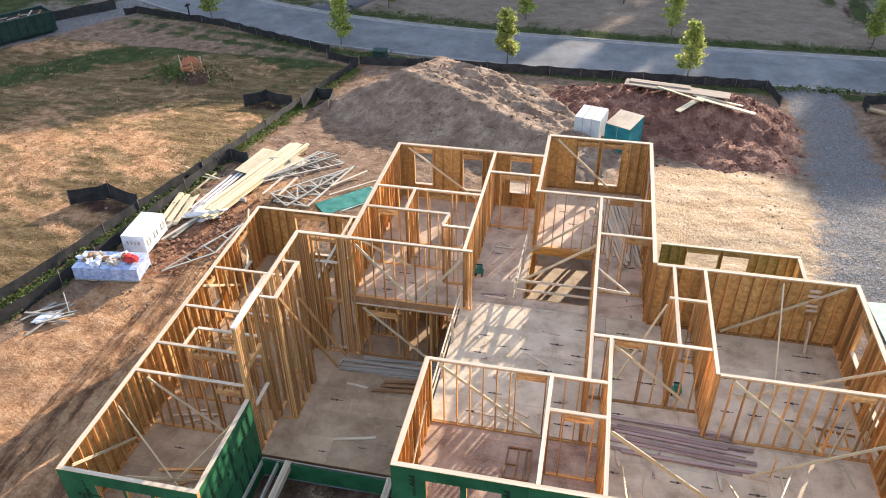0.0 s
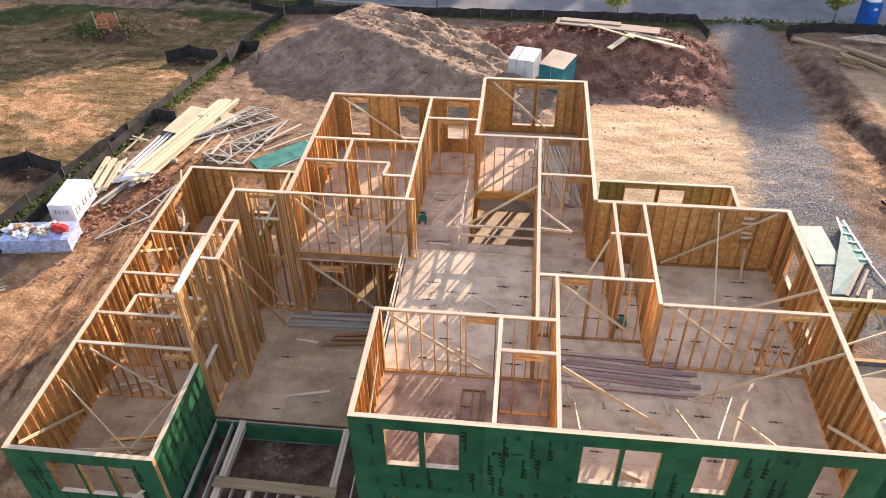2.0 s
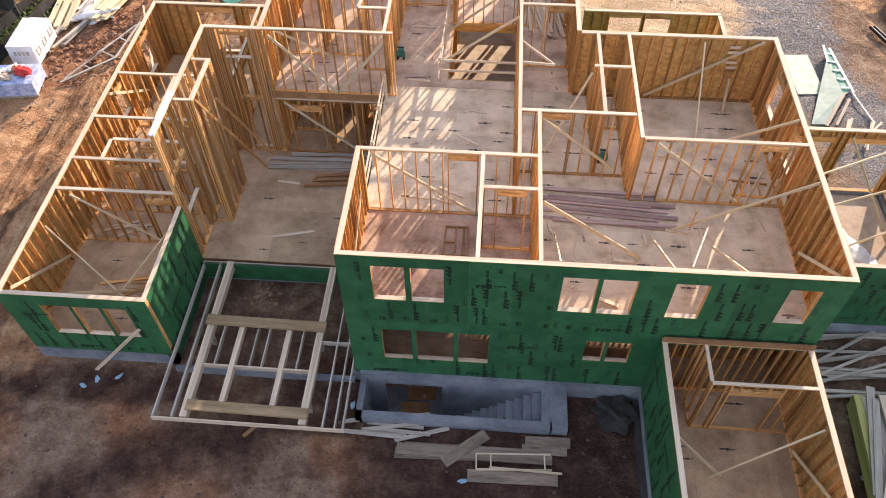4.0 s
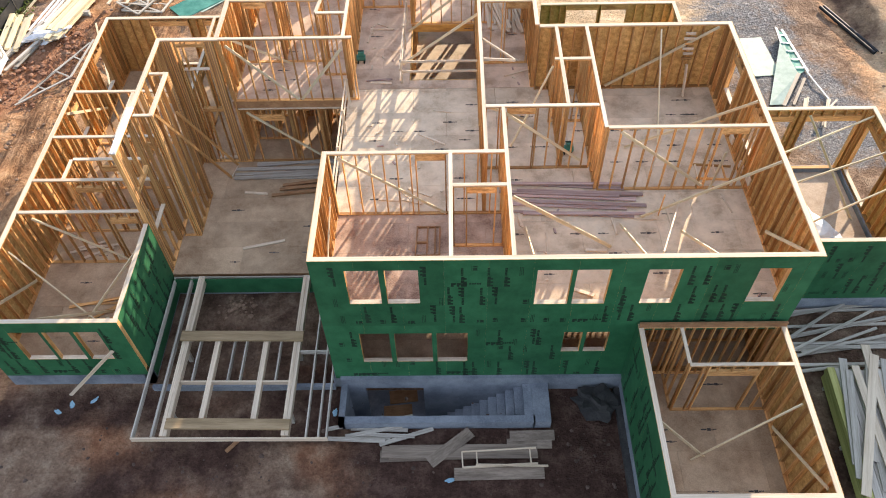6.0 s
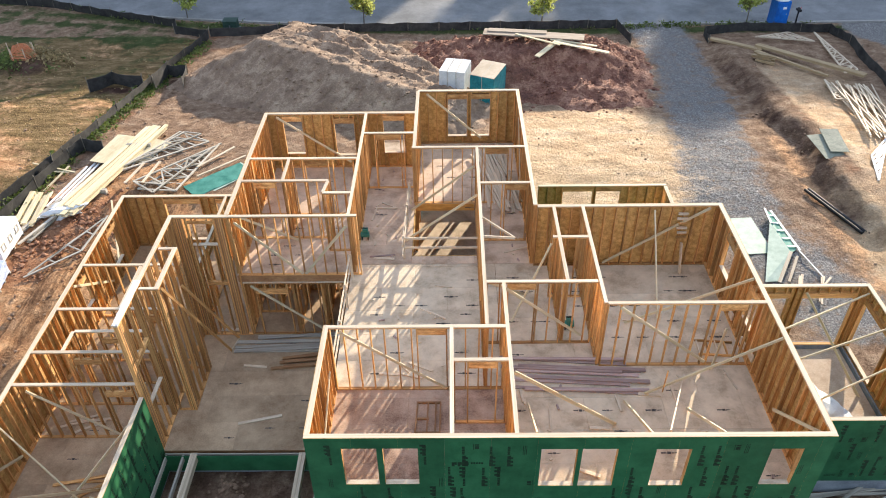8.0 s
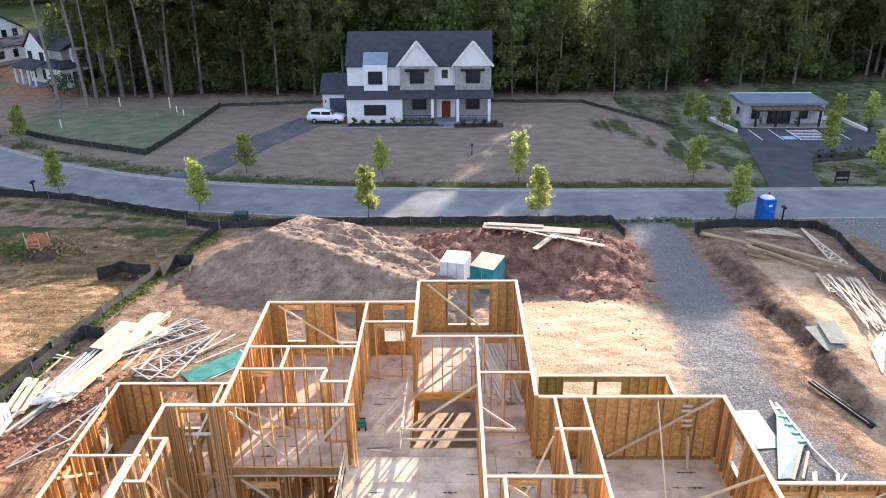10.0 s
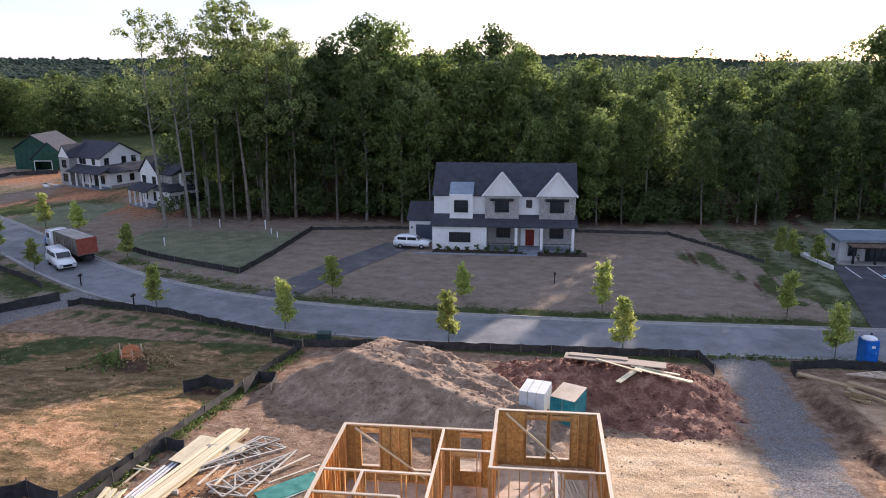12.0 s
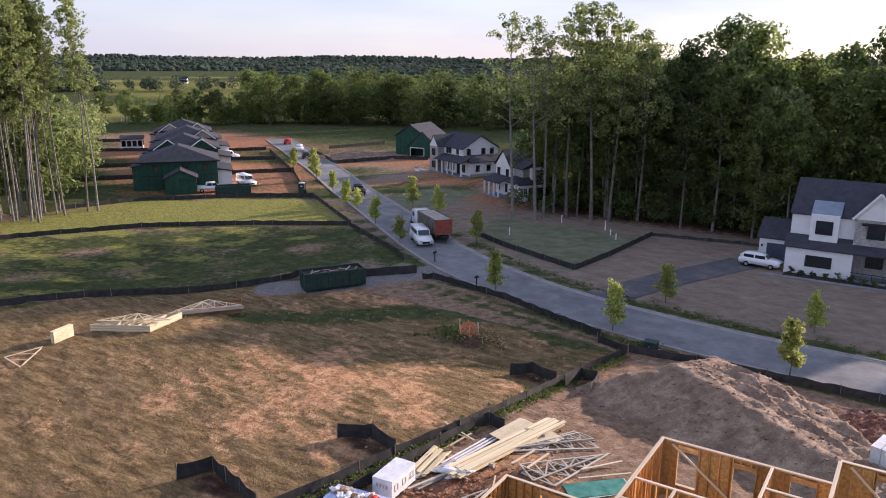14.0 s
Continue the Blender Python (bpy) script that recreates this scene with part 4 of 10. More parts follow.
stud_wall("wall_box_rear", (XJ - 0.1, YJ), (X3 - 0.14, YJ), ZF2, ZT, 0.11, [(1.35, 2.25, 4.0, 6.47)])
stud_wall("wall_hall_right", (X1, Y16 + 0.06), (X1, YJ - 0.06), ZF2, ZT, 0.11, [(19.3, 20.3, 4.0, 6.47), (25.2, 26.1, 4.0, 6.47)])
stud_wall("wall_bath_cross", (X1 + 0.06, 23.95), (X3 - 0.14, 23.95), ZF2, ZT, 0.11, [(2.0, 2.8, 4.0, 6.47)])
stud_wall("wall_room_front", (X1 + 0.06, Y18), (X46 - 0.06, Y18), ZF2, ZT, 0.11, [(1.75, 2.6, 4.0, 6.47)], braces=[(0.5, 2.6, 3.2, 0.4, -0.08)])
stud_wall("wall_closet_long", (X46 + 0.03, Y17), (X46 + 0.03, Y22 - 0.14), ZF2, ZT, 0.11)
stud_wall("wall_closet_inner", (X36, Y18 + 0.06), (X36, Y22 - 0.14), ZF2, ZT, 0.11, [(18.6, 19.4, 4.0, 6.47)])
stud_wall("wall_closet_cross", (3.4, 20.55), (X46 - 0.03, 20.55), ZF2, ZT, 0.11)
stud_wall("wall_bedroom_cross", (X46 + 0.09, Y17), (XR - 0.14, Y17), ZF2, ZT, 0.11, [(8.2, 9.0, 4.0, 6.47)], braces=[(0.4, 2.6, 3.4, 0.2, -0.08)])
stud_wall("wall_near_room_right", (X16, YF + 0.14), (X16, Y18 - 0.06), ZF2, ZT, 0.11, [(16.7, 17.6, 4.0, 6.47)])
stud_wall("wall_near_room_far", (XL + 0.14, Y16), (X16 - 0.06, Y16), ZF2, ZT, 0.11, [(-1.1, -0.25, 4.0, 6.47)], braces=[(0.3, 2.6, 3.5, 0.1, -0.08)])
stud_wall("wall_near_room_left", (XL + T, YF + 0.14), (XL + T, Y16 + 0.06), ZF2, ZT, 0.14, sheath=1, skirt=0.35, braces=[(0.1, 0.3, 3.2, 1.6, -0.09)])
stud_wall("wall_near_closet", (X0, YF + 0.14), (X0, Y16 - 0.06), ZF2, ZT, 0.11, [(13.2, 14.2, 4.0, 6.47)])
stud_wall("wall_near_closet_cross", (X0 + 0.06, 14.85), (X16 - 0.06, 14.85), ZF2, ZT, 0.11, [(0.4, 1.2, 4.0, 6.47)])

# ---- two-storey great room ----
stud_wall("wall_great_room_left", (X8, Y16 + 0.05), (X8, YG + 0.07), ZF1, ZT, 0.14, [(16.55, 17.72, 3.0, 4.75)], head=0.14, step=0.5, posts=[(0.14, 5), (1.62, 3), (4.1, 4), (5.5, 5)])
stud_wall("wall_chimney_near", (-9.98, 18.0), (-9.42, 18.0), ZF1, ZT, 0.09)
stud_wall("wall_chimney_far", (-9.98, 20.05), (-9.42, 20.05), ZF1, ZT, 0.09)
stud_wall("wall_chimney_front", (-9.42, 17.96), (-9.42, 20.1), ZF1, ZT, 0.14, step=0.46, posts=[(0.1, 4), (2.02, 4)])
stud_wall("wall_great_room_far", (X8 + 0.07, YG), (X5 + 0.13, YG), ZF1, ZT, 0.14, [(-9.55, -8.62, 5.55, 6.5), (-9.35, -8.6, 1.2, 3.6)], head=0.14, posts=[(0.2, 7), (1.62, 7)])
stud_wall("wall_under_bedroom", (X5 + 0.14, YG), (XL, YG), ZF1, Z1T, 0.11, [(-7.6, -6.4, 0.9, 3.1)], braces=[(0.3, 2.6, 3.0, 0.2, -0.08)])
stud_wall("wall_great_room_right", (XL + 0.02, Y16), (XL + 0.02, YG), ZF1, Z1T, 0.11, [(17.0, 18.3, 0.9, 3.1), (19.6, 21.0, 0.9, 3.1)])

# ---- left wing, one storey ----
stud_wall("wall_wing_rear", (XW, YF + 0.27), (X8 + 0.08, YF + 0.27), ZF1, Z1T, 0.14, [(-13.56, -12.62, 1.63, 3.2), (-12.52, -11.67, 1.63, 3.2), (-11.54, -10.81, 1.63, 3.2)], sheath=-1, skirt=0.33, label="one-storey rear wall with green panels and three window openings")
stud_wall("wall_wing_right", (X8, YF + 0.345), (X8, Y16), ZF1, Z1T, 0.14, sheath=-1, skirt=0.33, label="green sheathed side wall with sun patches")
stud_wall("wall_wing_left", (XW + T, YF + 0.34), (XW + T, YW), ZF1, Z1T, 0.14, [(22.2, 22.9, 2.0, 3.1), (25.3, 26.2, 1.7, 3.2)], sheath=1, skirt=0.33, braces=[(0.3, 2.4, 3.2, 0.4, -0.09), (9.4, 2.6, 12.2, 0.5, -0.09)])
stud_wall("wall_wing_far", (XW + 0.14, YW - T), (X5 - 0.01, YW - T), ZF1, Z1T, 0.14, [(-12.9, -11.3, 1.3, 3.3), (-10.6, -9.4, 1.3, 3.3)], sheath=1, skirt=0.33)
stud_wall("wall_wing_cross", (XW + 0.14, 16.78), (X8 - 0.07, 16.78), ZF1, Z1T, 0.11, [(-11.6, -10.7, 0.9, 3.1)], braces=[(0.4, 2.5, 3.0, 0.2, -0.08)])
stud_wall("wall_wing_closet", (XW + 0.14, 18.26), (X8 - 0.07, 18.26), ZF1, Z1T, 0.11, [(-13.2, -12.3, 0.9, 3.1)])
stud_wall("wall_wing_short", (-13.55, 18.32), (-13.55, 19.25), ZF1, Z1T, 0.11)
stud_wall("wall_wing_shelf", (-13.5, 19.28), (X8 - 0.9, 19.28), ZF1, Z1T, 0.11, [(-12.6, -11.7, 0.9, 3.1)])
stud_wall("wall_wing_bath", (XW + 0.14, 20.45), (X8 - 0.07, 20.45), ZF1, Z1T, 0.11, [(-11.5, -10.6, 0.9, 3.1)])
stud_wall("wall_wing_hall", (-12.3, 20.5), (-12.3, 22.9), ZF1, Z1T, 0.11, [(21.2, 22.1, 0.9, 3.1)])
stud_wall("wall_wing_far_cross", (XW + 0.14, 23.0), (X8 - 0.07, 23.0), ZF1, Z1T, 0.11, [(-11.9, -11.0, 0.9, 3.1)])
stud_wall("wall_wing_end", (X8 + 0.05, YG + 0.1), (X8 + 0.05, YW - 0.14), ZF1, Z1T, 0.11, [(24.2, 25.2, 0.9, 3.1)])

# ---- lower storey of the main block ----
stud_wall("wall_lower_rear", (XL, YF + T), (XR, YF + T), ZF1, Z1T, 0.14, [(-2.87, -1.97, 1.64, 3.28), (-1.82, -0.69, 1.64, 3.28), (-0.55, 0.38, 1.64, 3.28), (3.25, 3.8, 2.18, 3.27), (3.92, 4.6, 2.18, 3.27), (5.52, 9.45, 0.9, 3.35)], sheath=-1, skirt=0.33, label="lower rear stud wall with green panels, windows and wide opening")
stud_wall("wall_lower_left", (XL + T, YF + 0.14), (XL + T, Y16 - 0.02), ZF1, Z1T, 0.14, sheath=1, skirt=0.33)
stud_wall("wall_lower_right", (XR - T, YF + 0.14), (XR - T, Y22), ZF1, Z1T, 0.14, sheath=-1, skirt=0.33)
stud_wall("wall_lower_far", (X3, Y22 - T), (XR - 0.14, Y22 - T), ZF1, Z1T, 0.14, [(5.0, 6.2, 1.0, 3.2)], sheath=0)
stud_wall("wall_lower_box_side", (X3 - T, Y22), (X3 - T, YB), ZF1, Z1T, 0.14, sheath=-1, skirt=0.33)
stud_wall("wall_lower_front", (X5, YA - T), (XJ, YA - T), ZF1, Z1T, 0.14, [(-7.4, -6.5, 1.4, 3.2), (-5.2, -4.3, 1.4, 3.2), (-3.2, -2.0, 0.9, 3.2)], sheath=1, skirt=0.33)
stud_wall("wall_lower_box_front", (XJ, YB - T), (X3 - 0.14, YB - T), ZF1, Z1T, 0.14, [(-0.95, -0.2, 1.6, 3.3), (-0.07, 0.1, 1.6, 3.3), (0.29, 0.89, 1.6, 3.3), (0.98, 1.14, 1.6, 3.3), (1.33, 1.96, 1.6, 3.3)], sheath=1, skirt=0.33)
stud_wall("wall_lower_left_back", (X5 + T, YG + 0.1), (X5 + T, YA - 0.14), ZF1, Z1T, 0.14, sheath=0)
stud_wall("wall_lower_back_cross", (X5 + 0.2, 24.6), (XL, 24.6), ZF1, Z1T, 0.11, [(-6.0, -5.0, 0.9, 3.1)])
stud_wall("wall_lower_back_room", (-6.2, YG + 0.1), (-6.2, 29.4), ZF1, Z1T, 0.11, [(22.6, 23.5, 0.9, 3.1)])
stud_wall("wall_lower_middle", (-3.8, 27.2), (-1.75, 27.2), ZF1, Z1T, 0.11)
stud_wall("wall_lower_inner", (1.6, YF + 0.2), (1.6, 22.3), ZF1, Z1T, 0.11, [(14.5, 15.5, 0.9, 3.1), (18, 19.4, 0.9, 3.1)])
stud_wall("wall_lower_cross", (1.7, 17.2), (9.5, 17.2), ZF1, Z1T, 0.11, [(3.0, 4.0, 0.9, 3.1)])

stud_wall("wall_lower_store", (X5 + 0.2, 23.2), (-6.3, 23.2), ZF1, Z1T, 0.11, step=0.3)
stud_wall("wall_lower_store_side", (-7.2, 23.3), (-7.2, 29.3), ZF1, Z1T, 0.11, step=0.3)
stud_wall("wall_lower_passage", (-5.1, YG + 0.2), (-5.1, 24.5), ZF1, Z1T, 0.11, step=0.3)
stud_wall("wall_lower_hall", (-3.7, 22.7), (1.4, 22.7), ZF1, Z1T, 0.11, [(-1.6, 0.95, 0.9, 3.6)], step=0.3)

# ---- small rear room and the garage wing ----
stud_wall("wall_sunroom_left", (5.42, 7.0), (5.42, YF - 0.02), ZF1, Z1T, 0.14, sheath=1, skirt=0.33, braces=[(1.6, 2.5, 4.1, 1.1, -0.09)], label="green sheathed wall of the small rear room")
stud_wall("wall_sunroom_right", (9.55, 7.0), (9.55, YF - 0.02), ZF1, Z1T, 0.14, sheath=-1, skirt=0.33, braces=[(0.3, 2.4, 3.0, 0.3, 0.09)])
stud_wall("wall_sunroom_near", (5.35, 6.98), (9.62, 6.98), ZF1, Z1T, 0.14, [(6.2, 8.8, 1.5, 3.2)], sheath=-1, skirt=0.33)
stud_wall("wall_sunroom_cross", (6.6, 10.75), (9.48, 10.75), ZF1, Z1T, 0.09, [(7.2, 8.6, 0.9, 3.1)])
stud_wall("wall_sunroom_short", (6.6, 10.8), (6.6, YF - 0.02), ZF1, Z1T, 0.09)
stud_wall("wall_sunroom_back", (5.5, YF - 0.09), (9.48, YF - 0.09), ZF1, Z1T, 0.09, step=0.3)
stud_wall("wall_sunroom_inner", (5.6, YF + 1.1), (9.4, YF + 1.1), ZF1, Z1T, 0.09, step=0.3)
bm = bmesh.new()
box_into(bm, (5.36, YF - 0.16, Z1T + 0.002), (9.62, YF - 0.10, Z1T + 0.20))
tagged(part("ledger_board", bm, "brown", None), "reddish board strip above the small rear room", "trim", kind="structure")
bm = bmesh.new()
box_into(bm, (5.14, 7.0, -0.1), (5.335, YF - 0.2, 0.2))
tagged(part("membrane_strip", bm, "fabric", None), "black waterproof membrane along the foundation foot", "membrane", kind="structure")
bm = bmesh.new()
box_into(bm, (XR + 0.03, 15.35, -0.2), (XG - 0.25, 21.35, 0.45))
tagged(part("floor_garage", bm, "dusty_slab", None), "dusty brown slab floor inside the garage wing", "floor", kind="structure")
stud_wall("wall_garage_near", (XR, 15.2), (XG, 15.2), Z0, Z1T, 0.14, sheath=-1, label="garage wing wall sheathed in green panels")
stud_wall("wall_garage_right", (XG - T, 15.28), (XG - T, 21.55), Z0, Z1T, 0.14, [(19.2, 21.2, 0.75, 3.0)], sheath=-1)
stud_wall("wall_garage_far", (XR, 21.48), (XG - 0.14, 21.48), Z0, Z1T, 0.14, [(10.4, 12.7, 0.5, 3.1), (13.2, 15.2, 0.5, 3.1)], sheath=1, braces=[])
stud_wall("wall_porch", (X3 + 0.8, 28.4), (9.55, 28.4), ZF1, Z1T, 0.14, [(4.95, 6.3, 1.3, 3.4), (6.45, 7.55, 1.3, 3.4)], sheath=1, skirt=0.33)
stud_wall("wall_porch_side", (9.48, Y22 + 0.05), (9.48, 28.3), ZF1, Z1T, 0.14, [(23.2, 27.6, 0.9, 3.3)])


# ---- soil mounds ----
def heap(origin, heading, crest, front, back, ends, key, label, seed, furrow=0.0, period=1.9, flat=0.0, rough=0.1, res=0.17, clods=1800):
    """Tipped soil with plane slopes: a crest of (run, height) along a heading, a front and a back slope, and two end slopes."""
    a = radians(heading)
    xs, ys = np.arange(origin[0] - 14, origin[0] + 18, res), np.arange(origin[1] - 13, origin[1] + 11, res)
    X, Y = np.meshgrid(xs, ys)
    s = (X - origin[0]) * math.cos(a) + (Y - origin[1]) * math.sin(a)
    v = -(X - origin[0]) * math.sin(a) + (Y - origin[1]) * math.cos(a)
    v = v + 0.25 * wave(X, Y, 4.5, seed)
    top = np.interp(s, [c[0] for c in crest], [c[1] for c in crest])
    saw = (v / period + 0.28 * wave(s * 0.6, v, 5, seed + 4)) % 1.0
    teeth = furrow * np.where(saw < 0.7, saw / 0.7, (1 - saw) / 0.3) * smooth01(v / 1.2) * smooth01((s + 3) / 4) * (0.75 + 0.5 * wave(X, Y, 3.2, seed + 8))
    sides = np.stack([top + front * v, top - back * np.maximum(v - flat, 0) - 0.5 * np.maximum(v - 6.2, 0) + teeth - furrow * 0.5 * smooth01(v / 1.2), (s - ends[0]) * ends[1] + 0.15 * wave(X, Y, 2.5, seed + 2), (ends[2] - s) * ends[3] + 0.15 * wave(X, Y, 2.5, seed + 3)])
    k = 9.0
    Hh = -np.log(np.exp(-k * np.clip(sides, -3, 9)).sum(axis=0)) / k
    rng = np.random.RandomState(seed)
    lit = smooth01(v / 0.8)
    lump = rng.uniform(-1, 1, X.shape)
    lump = lump + 0.5 * (np.roll(lump, 1, 0) + np.roll(lump, 1, 1))
    Hh = Hh + np.clip(Hh + 0.3, 0, 1) * rough * (0.25 * wave(X, Y, 1.9, seed + 5) + (0.10 + 0.22 * lit) * lump + 0.16 * lit * wave(X, Y, 0.7, seed + 6))
    gully = np.abs(wave(s + 0.3 * wave(X, Y, 3, seed + 12), v * 0.12, 1.5, seed + 11))
    Hh = Hh - np.clip(Hh, 0, 1) * 0.16 * np.exp(-(gully / 0.22) ** 2) * smooth01(-v / 1.5)
    Z = slope(X, Y) + np.maximum(Hh, -0.35) - 0.05
    n = len(xs)
    i, j = np.meshgrid(np.arange(n - 1), np.arange(len(ys) - 1))
    q = (j * n + i).ravel()
    quads = np.stack([q, q + 1, q + n + 1, q + n], 1)
    hq = Hh.ravel()[quads].max(axis=1)
    me = mesh_from(np.stack([X.ravel(), Y.ravel(), Z.ravel()], 1).tolist(), quads[hq > -0.3].tolist(), "dirt_mound", key, smooth=True)
    m = thing("dirt_mound", Matrix(), label, "dirt mound", group="soil mounds", data=me)
    # lumps and crumbs that rolled down and lie over the slopes
    CV, CF = [], []
    flat_z, flat_h = Z.ravel(), Hh.ravel()
    good = np.flatnonzero(flat_h > 0.05)
    for q in good[rng.randint(len(good), size=clods)]:
        size = 0.025 + 0.13 * rng.uniform() ** 4
        src = CLOD[rng.randint(5)]
        base, a2 = len(CV), rng.uniform(0, 6.28)
        for w in src.vertices:
            CV.append((X.ravel()[q] + (w.co.x * math.cos(a2) - w.co.y * math.sin(a2)) * size, Y.ravel()[q] + (w.co.x * math.sin(a2) + w.co.y * math.cos(a2)) * size, flat_z[q] + w.co.z * size * 0.8))
        CF += [tuple(base + i for i in p.vertices) for p in src.polygons]
    crumbs = new("loose_soil", mesh_from(CV, CF, "loose_soil", key))
    child(crumbs, m, Matrix())
    tagged(crumbs, kind="stuff")
    return m


rs = random.Random(77)
CLOD = []
for k in range(5):
    bm = bmesh.new()
    bmesh.ops.create_icosphere(bm, subdivisions=1, radius=1.0)
    for w in bm.verts:
        w.co *= rs.uniform(0.7, 1.25)
    me = bpy.data.meshes.new("clod")
    bm.to_mesh(me)
    bm.free()
    CLOD.append(me)

heap((-12.3, 50.3), -33, [(-8, 2.9), (0, 2.95), (3, 2.78), (7, 2.45), (12, 1.75), (20, 1.0)], 0.52, 0.17, (-6.4, 0.6, 16.5, 0.45), "mound", "large brown heap of topsoil with sunlit furrowed top", 21, 0.45, 1.5, 0.0, 0.19, 0.14)
heap((8.3, 46.9), -6, [(-3, 0.55), (0, 0.95), (3, 0.7)], 0.33, 0.3, (-5.0, 0.35, 5.2, 0.35), "red_soil", "low spread of red clay at the foot of the heap", 47, 0.0, 2.0, 1.0, 0.5, 0.17, 500)
heap((6.5, 50.4), -4, [(-9, 1.5), (-4, 2.05), (1, 2.2), (4, 2.0), (7, 1.3)], 0.58, 0.42, (-10, 0.4, 8.0, 0.5), "red_soil", "lower heap of red clay soil beside gravel drive", 41, 0.0, 2.0, 2.4, 0.45)


def clod_field(name, label, region, count, key, lo, hi, seed, category="clods"):
    """Many small lumps lying on the ground over a rectangle, thinning towards its edges."""
    rng = np.random.RandomState(seed)
    V, F = [], []
    x0, x1, y0, y1 = region
    for _ in range(count):
        x, y = x0 + (x1 - x0) * rng.beta(1.6, 1.6), y0 + (y1 - y0) * rng.beta(1.6, 1.6)
        size = lo + (hi - lo) * rng.uniform() ** 3
        src = CLOD[rng.randint(5)]
        base, c, sn = len(V), math.cos(rng.uniform(0, 6)), math.sin(rng.uniform(0, 6))
        z = ground_z(x, y)
        for w in src.vertices:
            V.append((x + (w.co.x * c - w.co.y * sn) * size, y + (w.co.x * sn + w.co.y * c) * size, z + w.co.z * size * 0.7 + size * 0.25))
        F += [tuple(base + i for i in p.vertices) for p in src.polygons]
    return thing(name, Matrix(), label, category, kind="stuff", data=mesh_from(V, F, name, key))


clod_field("soil_clods", "small pale lumps of sandy soil scattered behind the house", (0, 15, 31, 46), 260, "sand_lump", 0.02, 0.09, 1)
clod_field("soil_clods", "red clay lumps at the foot of soil mound", (3, 14, 43.5, 47.5), 170, "red_soil", 0.03, 0.14, 2)
clod_field("soil_clods", "clay lumps along the spoil bank", (19, 22.5, 26, 55), 500, "dirt_lump", 0.02, 0.11, 3)
clod_field("soil_clods", "brown soil lumps scattered over the open field", (-60, -24, 22, 62), 900, "dirt_lump", 0.02, 0.1, 4)
clod_field("soil_clods", "clay lumps along the silt fence and material piles", (-25, -14, 20, 48), 800, "dirt_lump", 0.02, 0.11, 5)
clod_field("soil_clods", "red trampled lumps beside the plank stacks", (-22, -16.5, 26, 34), 900, "red_lump", 0.02, 0.13, 7)
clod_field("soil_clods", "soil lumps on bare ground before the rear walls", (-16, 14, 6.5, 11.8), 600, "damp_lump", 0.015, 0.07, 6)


# ---- silt fences ----
def silt_fence(pts, label="low black fabric silt fence on stakes in the ground", height=0.72, step=2.6):
    """Sagging black fabric between stakes along a line."""
    P = []
    for (ax, ay), (bx, by) in zip(pts, pts[1:]):
        n = max(1, round(math.hypot(bx - ax, by - ay) / step))
        P += [(ax + (bx - ax) * k / n, ay + (by - ay) * k / n) for k in range(n)]
    P.append(pts[-1])
    f = thing("silt_fence", Matrix.Translation((*pts[0], ground_z(*pts[0]))), label, "silt fence", group="silt fences")
    o = Vector((*pts[0], ground_z(*pts[0])))
    rnd = random.Random(int(pts[0][0] * 7 + pts[0][1] * 13))
    verts, faces = [], []
    for k, (a, b) in enumerate(zip(P, P[1:])):
        d = Vector((b[0] - a[0], b[1] - a[1]))
        nrm = Vector((-d.y, d.x)).normalized() * 0.012
        for q in range(5 if k == len(P) - 2 else 4):
            u = q / 4
            x, y = a[0] + d.x * u, a[1] + d.y * u
            z = ground_z(x, y)
            sag = 0.10 * math.sin(u * math.pi) * rnd.uniform(0.3, 1.4)
            lean = rnd.uniform(-0.05, 0.05) + 0.06 * math.sin(u * math.pi)
            for s in (1, -1):
                verts.append((x + nrm.x * s - o.x, y + nrm.y * s - o.y, z - 0.12 - o.z))
                verts.append((x + nrm.x * (s + lean * 60) - o.x, y + nrm.y * (s + lean * 60) - o.y, z + height - sag - o.z))
    for k in range(len(verts) // 4 - 1):
        i, j = 4 * k, 4 * k + 4
        faces += [(i, j, j + 1, i + 1), (i + 2, i + 3, j + 3, j + 2), (i + 1, j + 1, j + 3, i + 3)]
    fab = new("fabric", mesh_from(verts, faces, "fabric", "fabric"))
    child(fab, f, Matrix())
    for x, y in P:
        z = ground_z(x, y)
        beam("stake", f, (x - o.x, y - o.y, z - 0.2 - o.z), (x - o.x + rnd.uniform(-0.06, 0.06), y - o.y + rnd.uniform(-0.06, 0.06), z + height + rnd.uniform(0.05, 0.22) - o.z), 0.04, 0.04, "stake")
    return f


silt_fence(LOT_FENCE)
silt_fence(INNER_FENCE, "second black fabric silt fence run inside the lot fence", 0.75)
silt_fence([(-26.6, 23.3), (-28.5, 23.9), (-31.4, 24.6), (-32.4, 22.9)], "black fabric fence pocket folded beside the lot fence", 0.95, 1.8)
silt_fence([(-24.1, 31.8), (-26.4, 32.6), (-28.2, 31.4)], "black fabric fence pocket folded beside the lot fence", 0.95, 1.8)
silt_fence([(-21.8, 49.1), (-24.2, 49.9), (-25.4, 48.4)], "black fabric fence pocket folded beside the lot fence", 0.95, 1.8)
silt_fence([(-22.1, 37.0), (-21.6, 38.5), (-20.3, 38.1)], "black fabric fence pocket folded beside the lot fence", 0.85, 1.8)
silt_fence([(-20.8, 48.7), (-20.6, 51.1), (-19.2, 51.0), (-18.8, 48.5)], "black fabric fence pocket folded beside the lot fence", 0.95, 1.8)
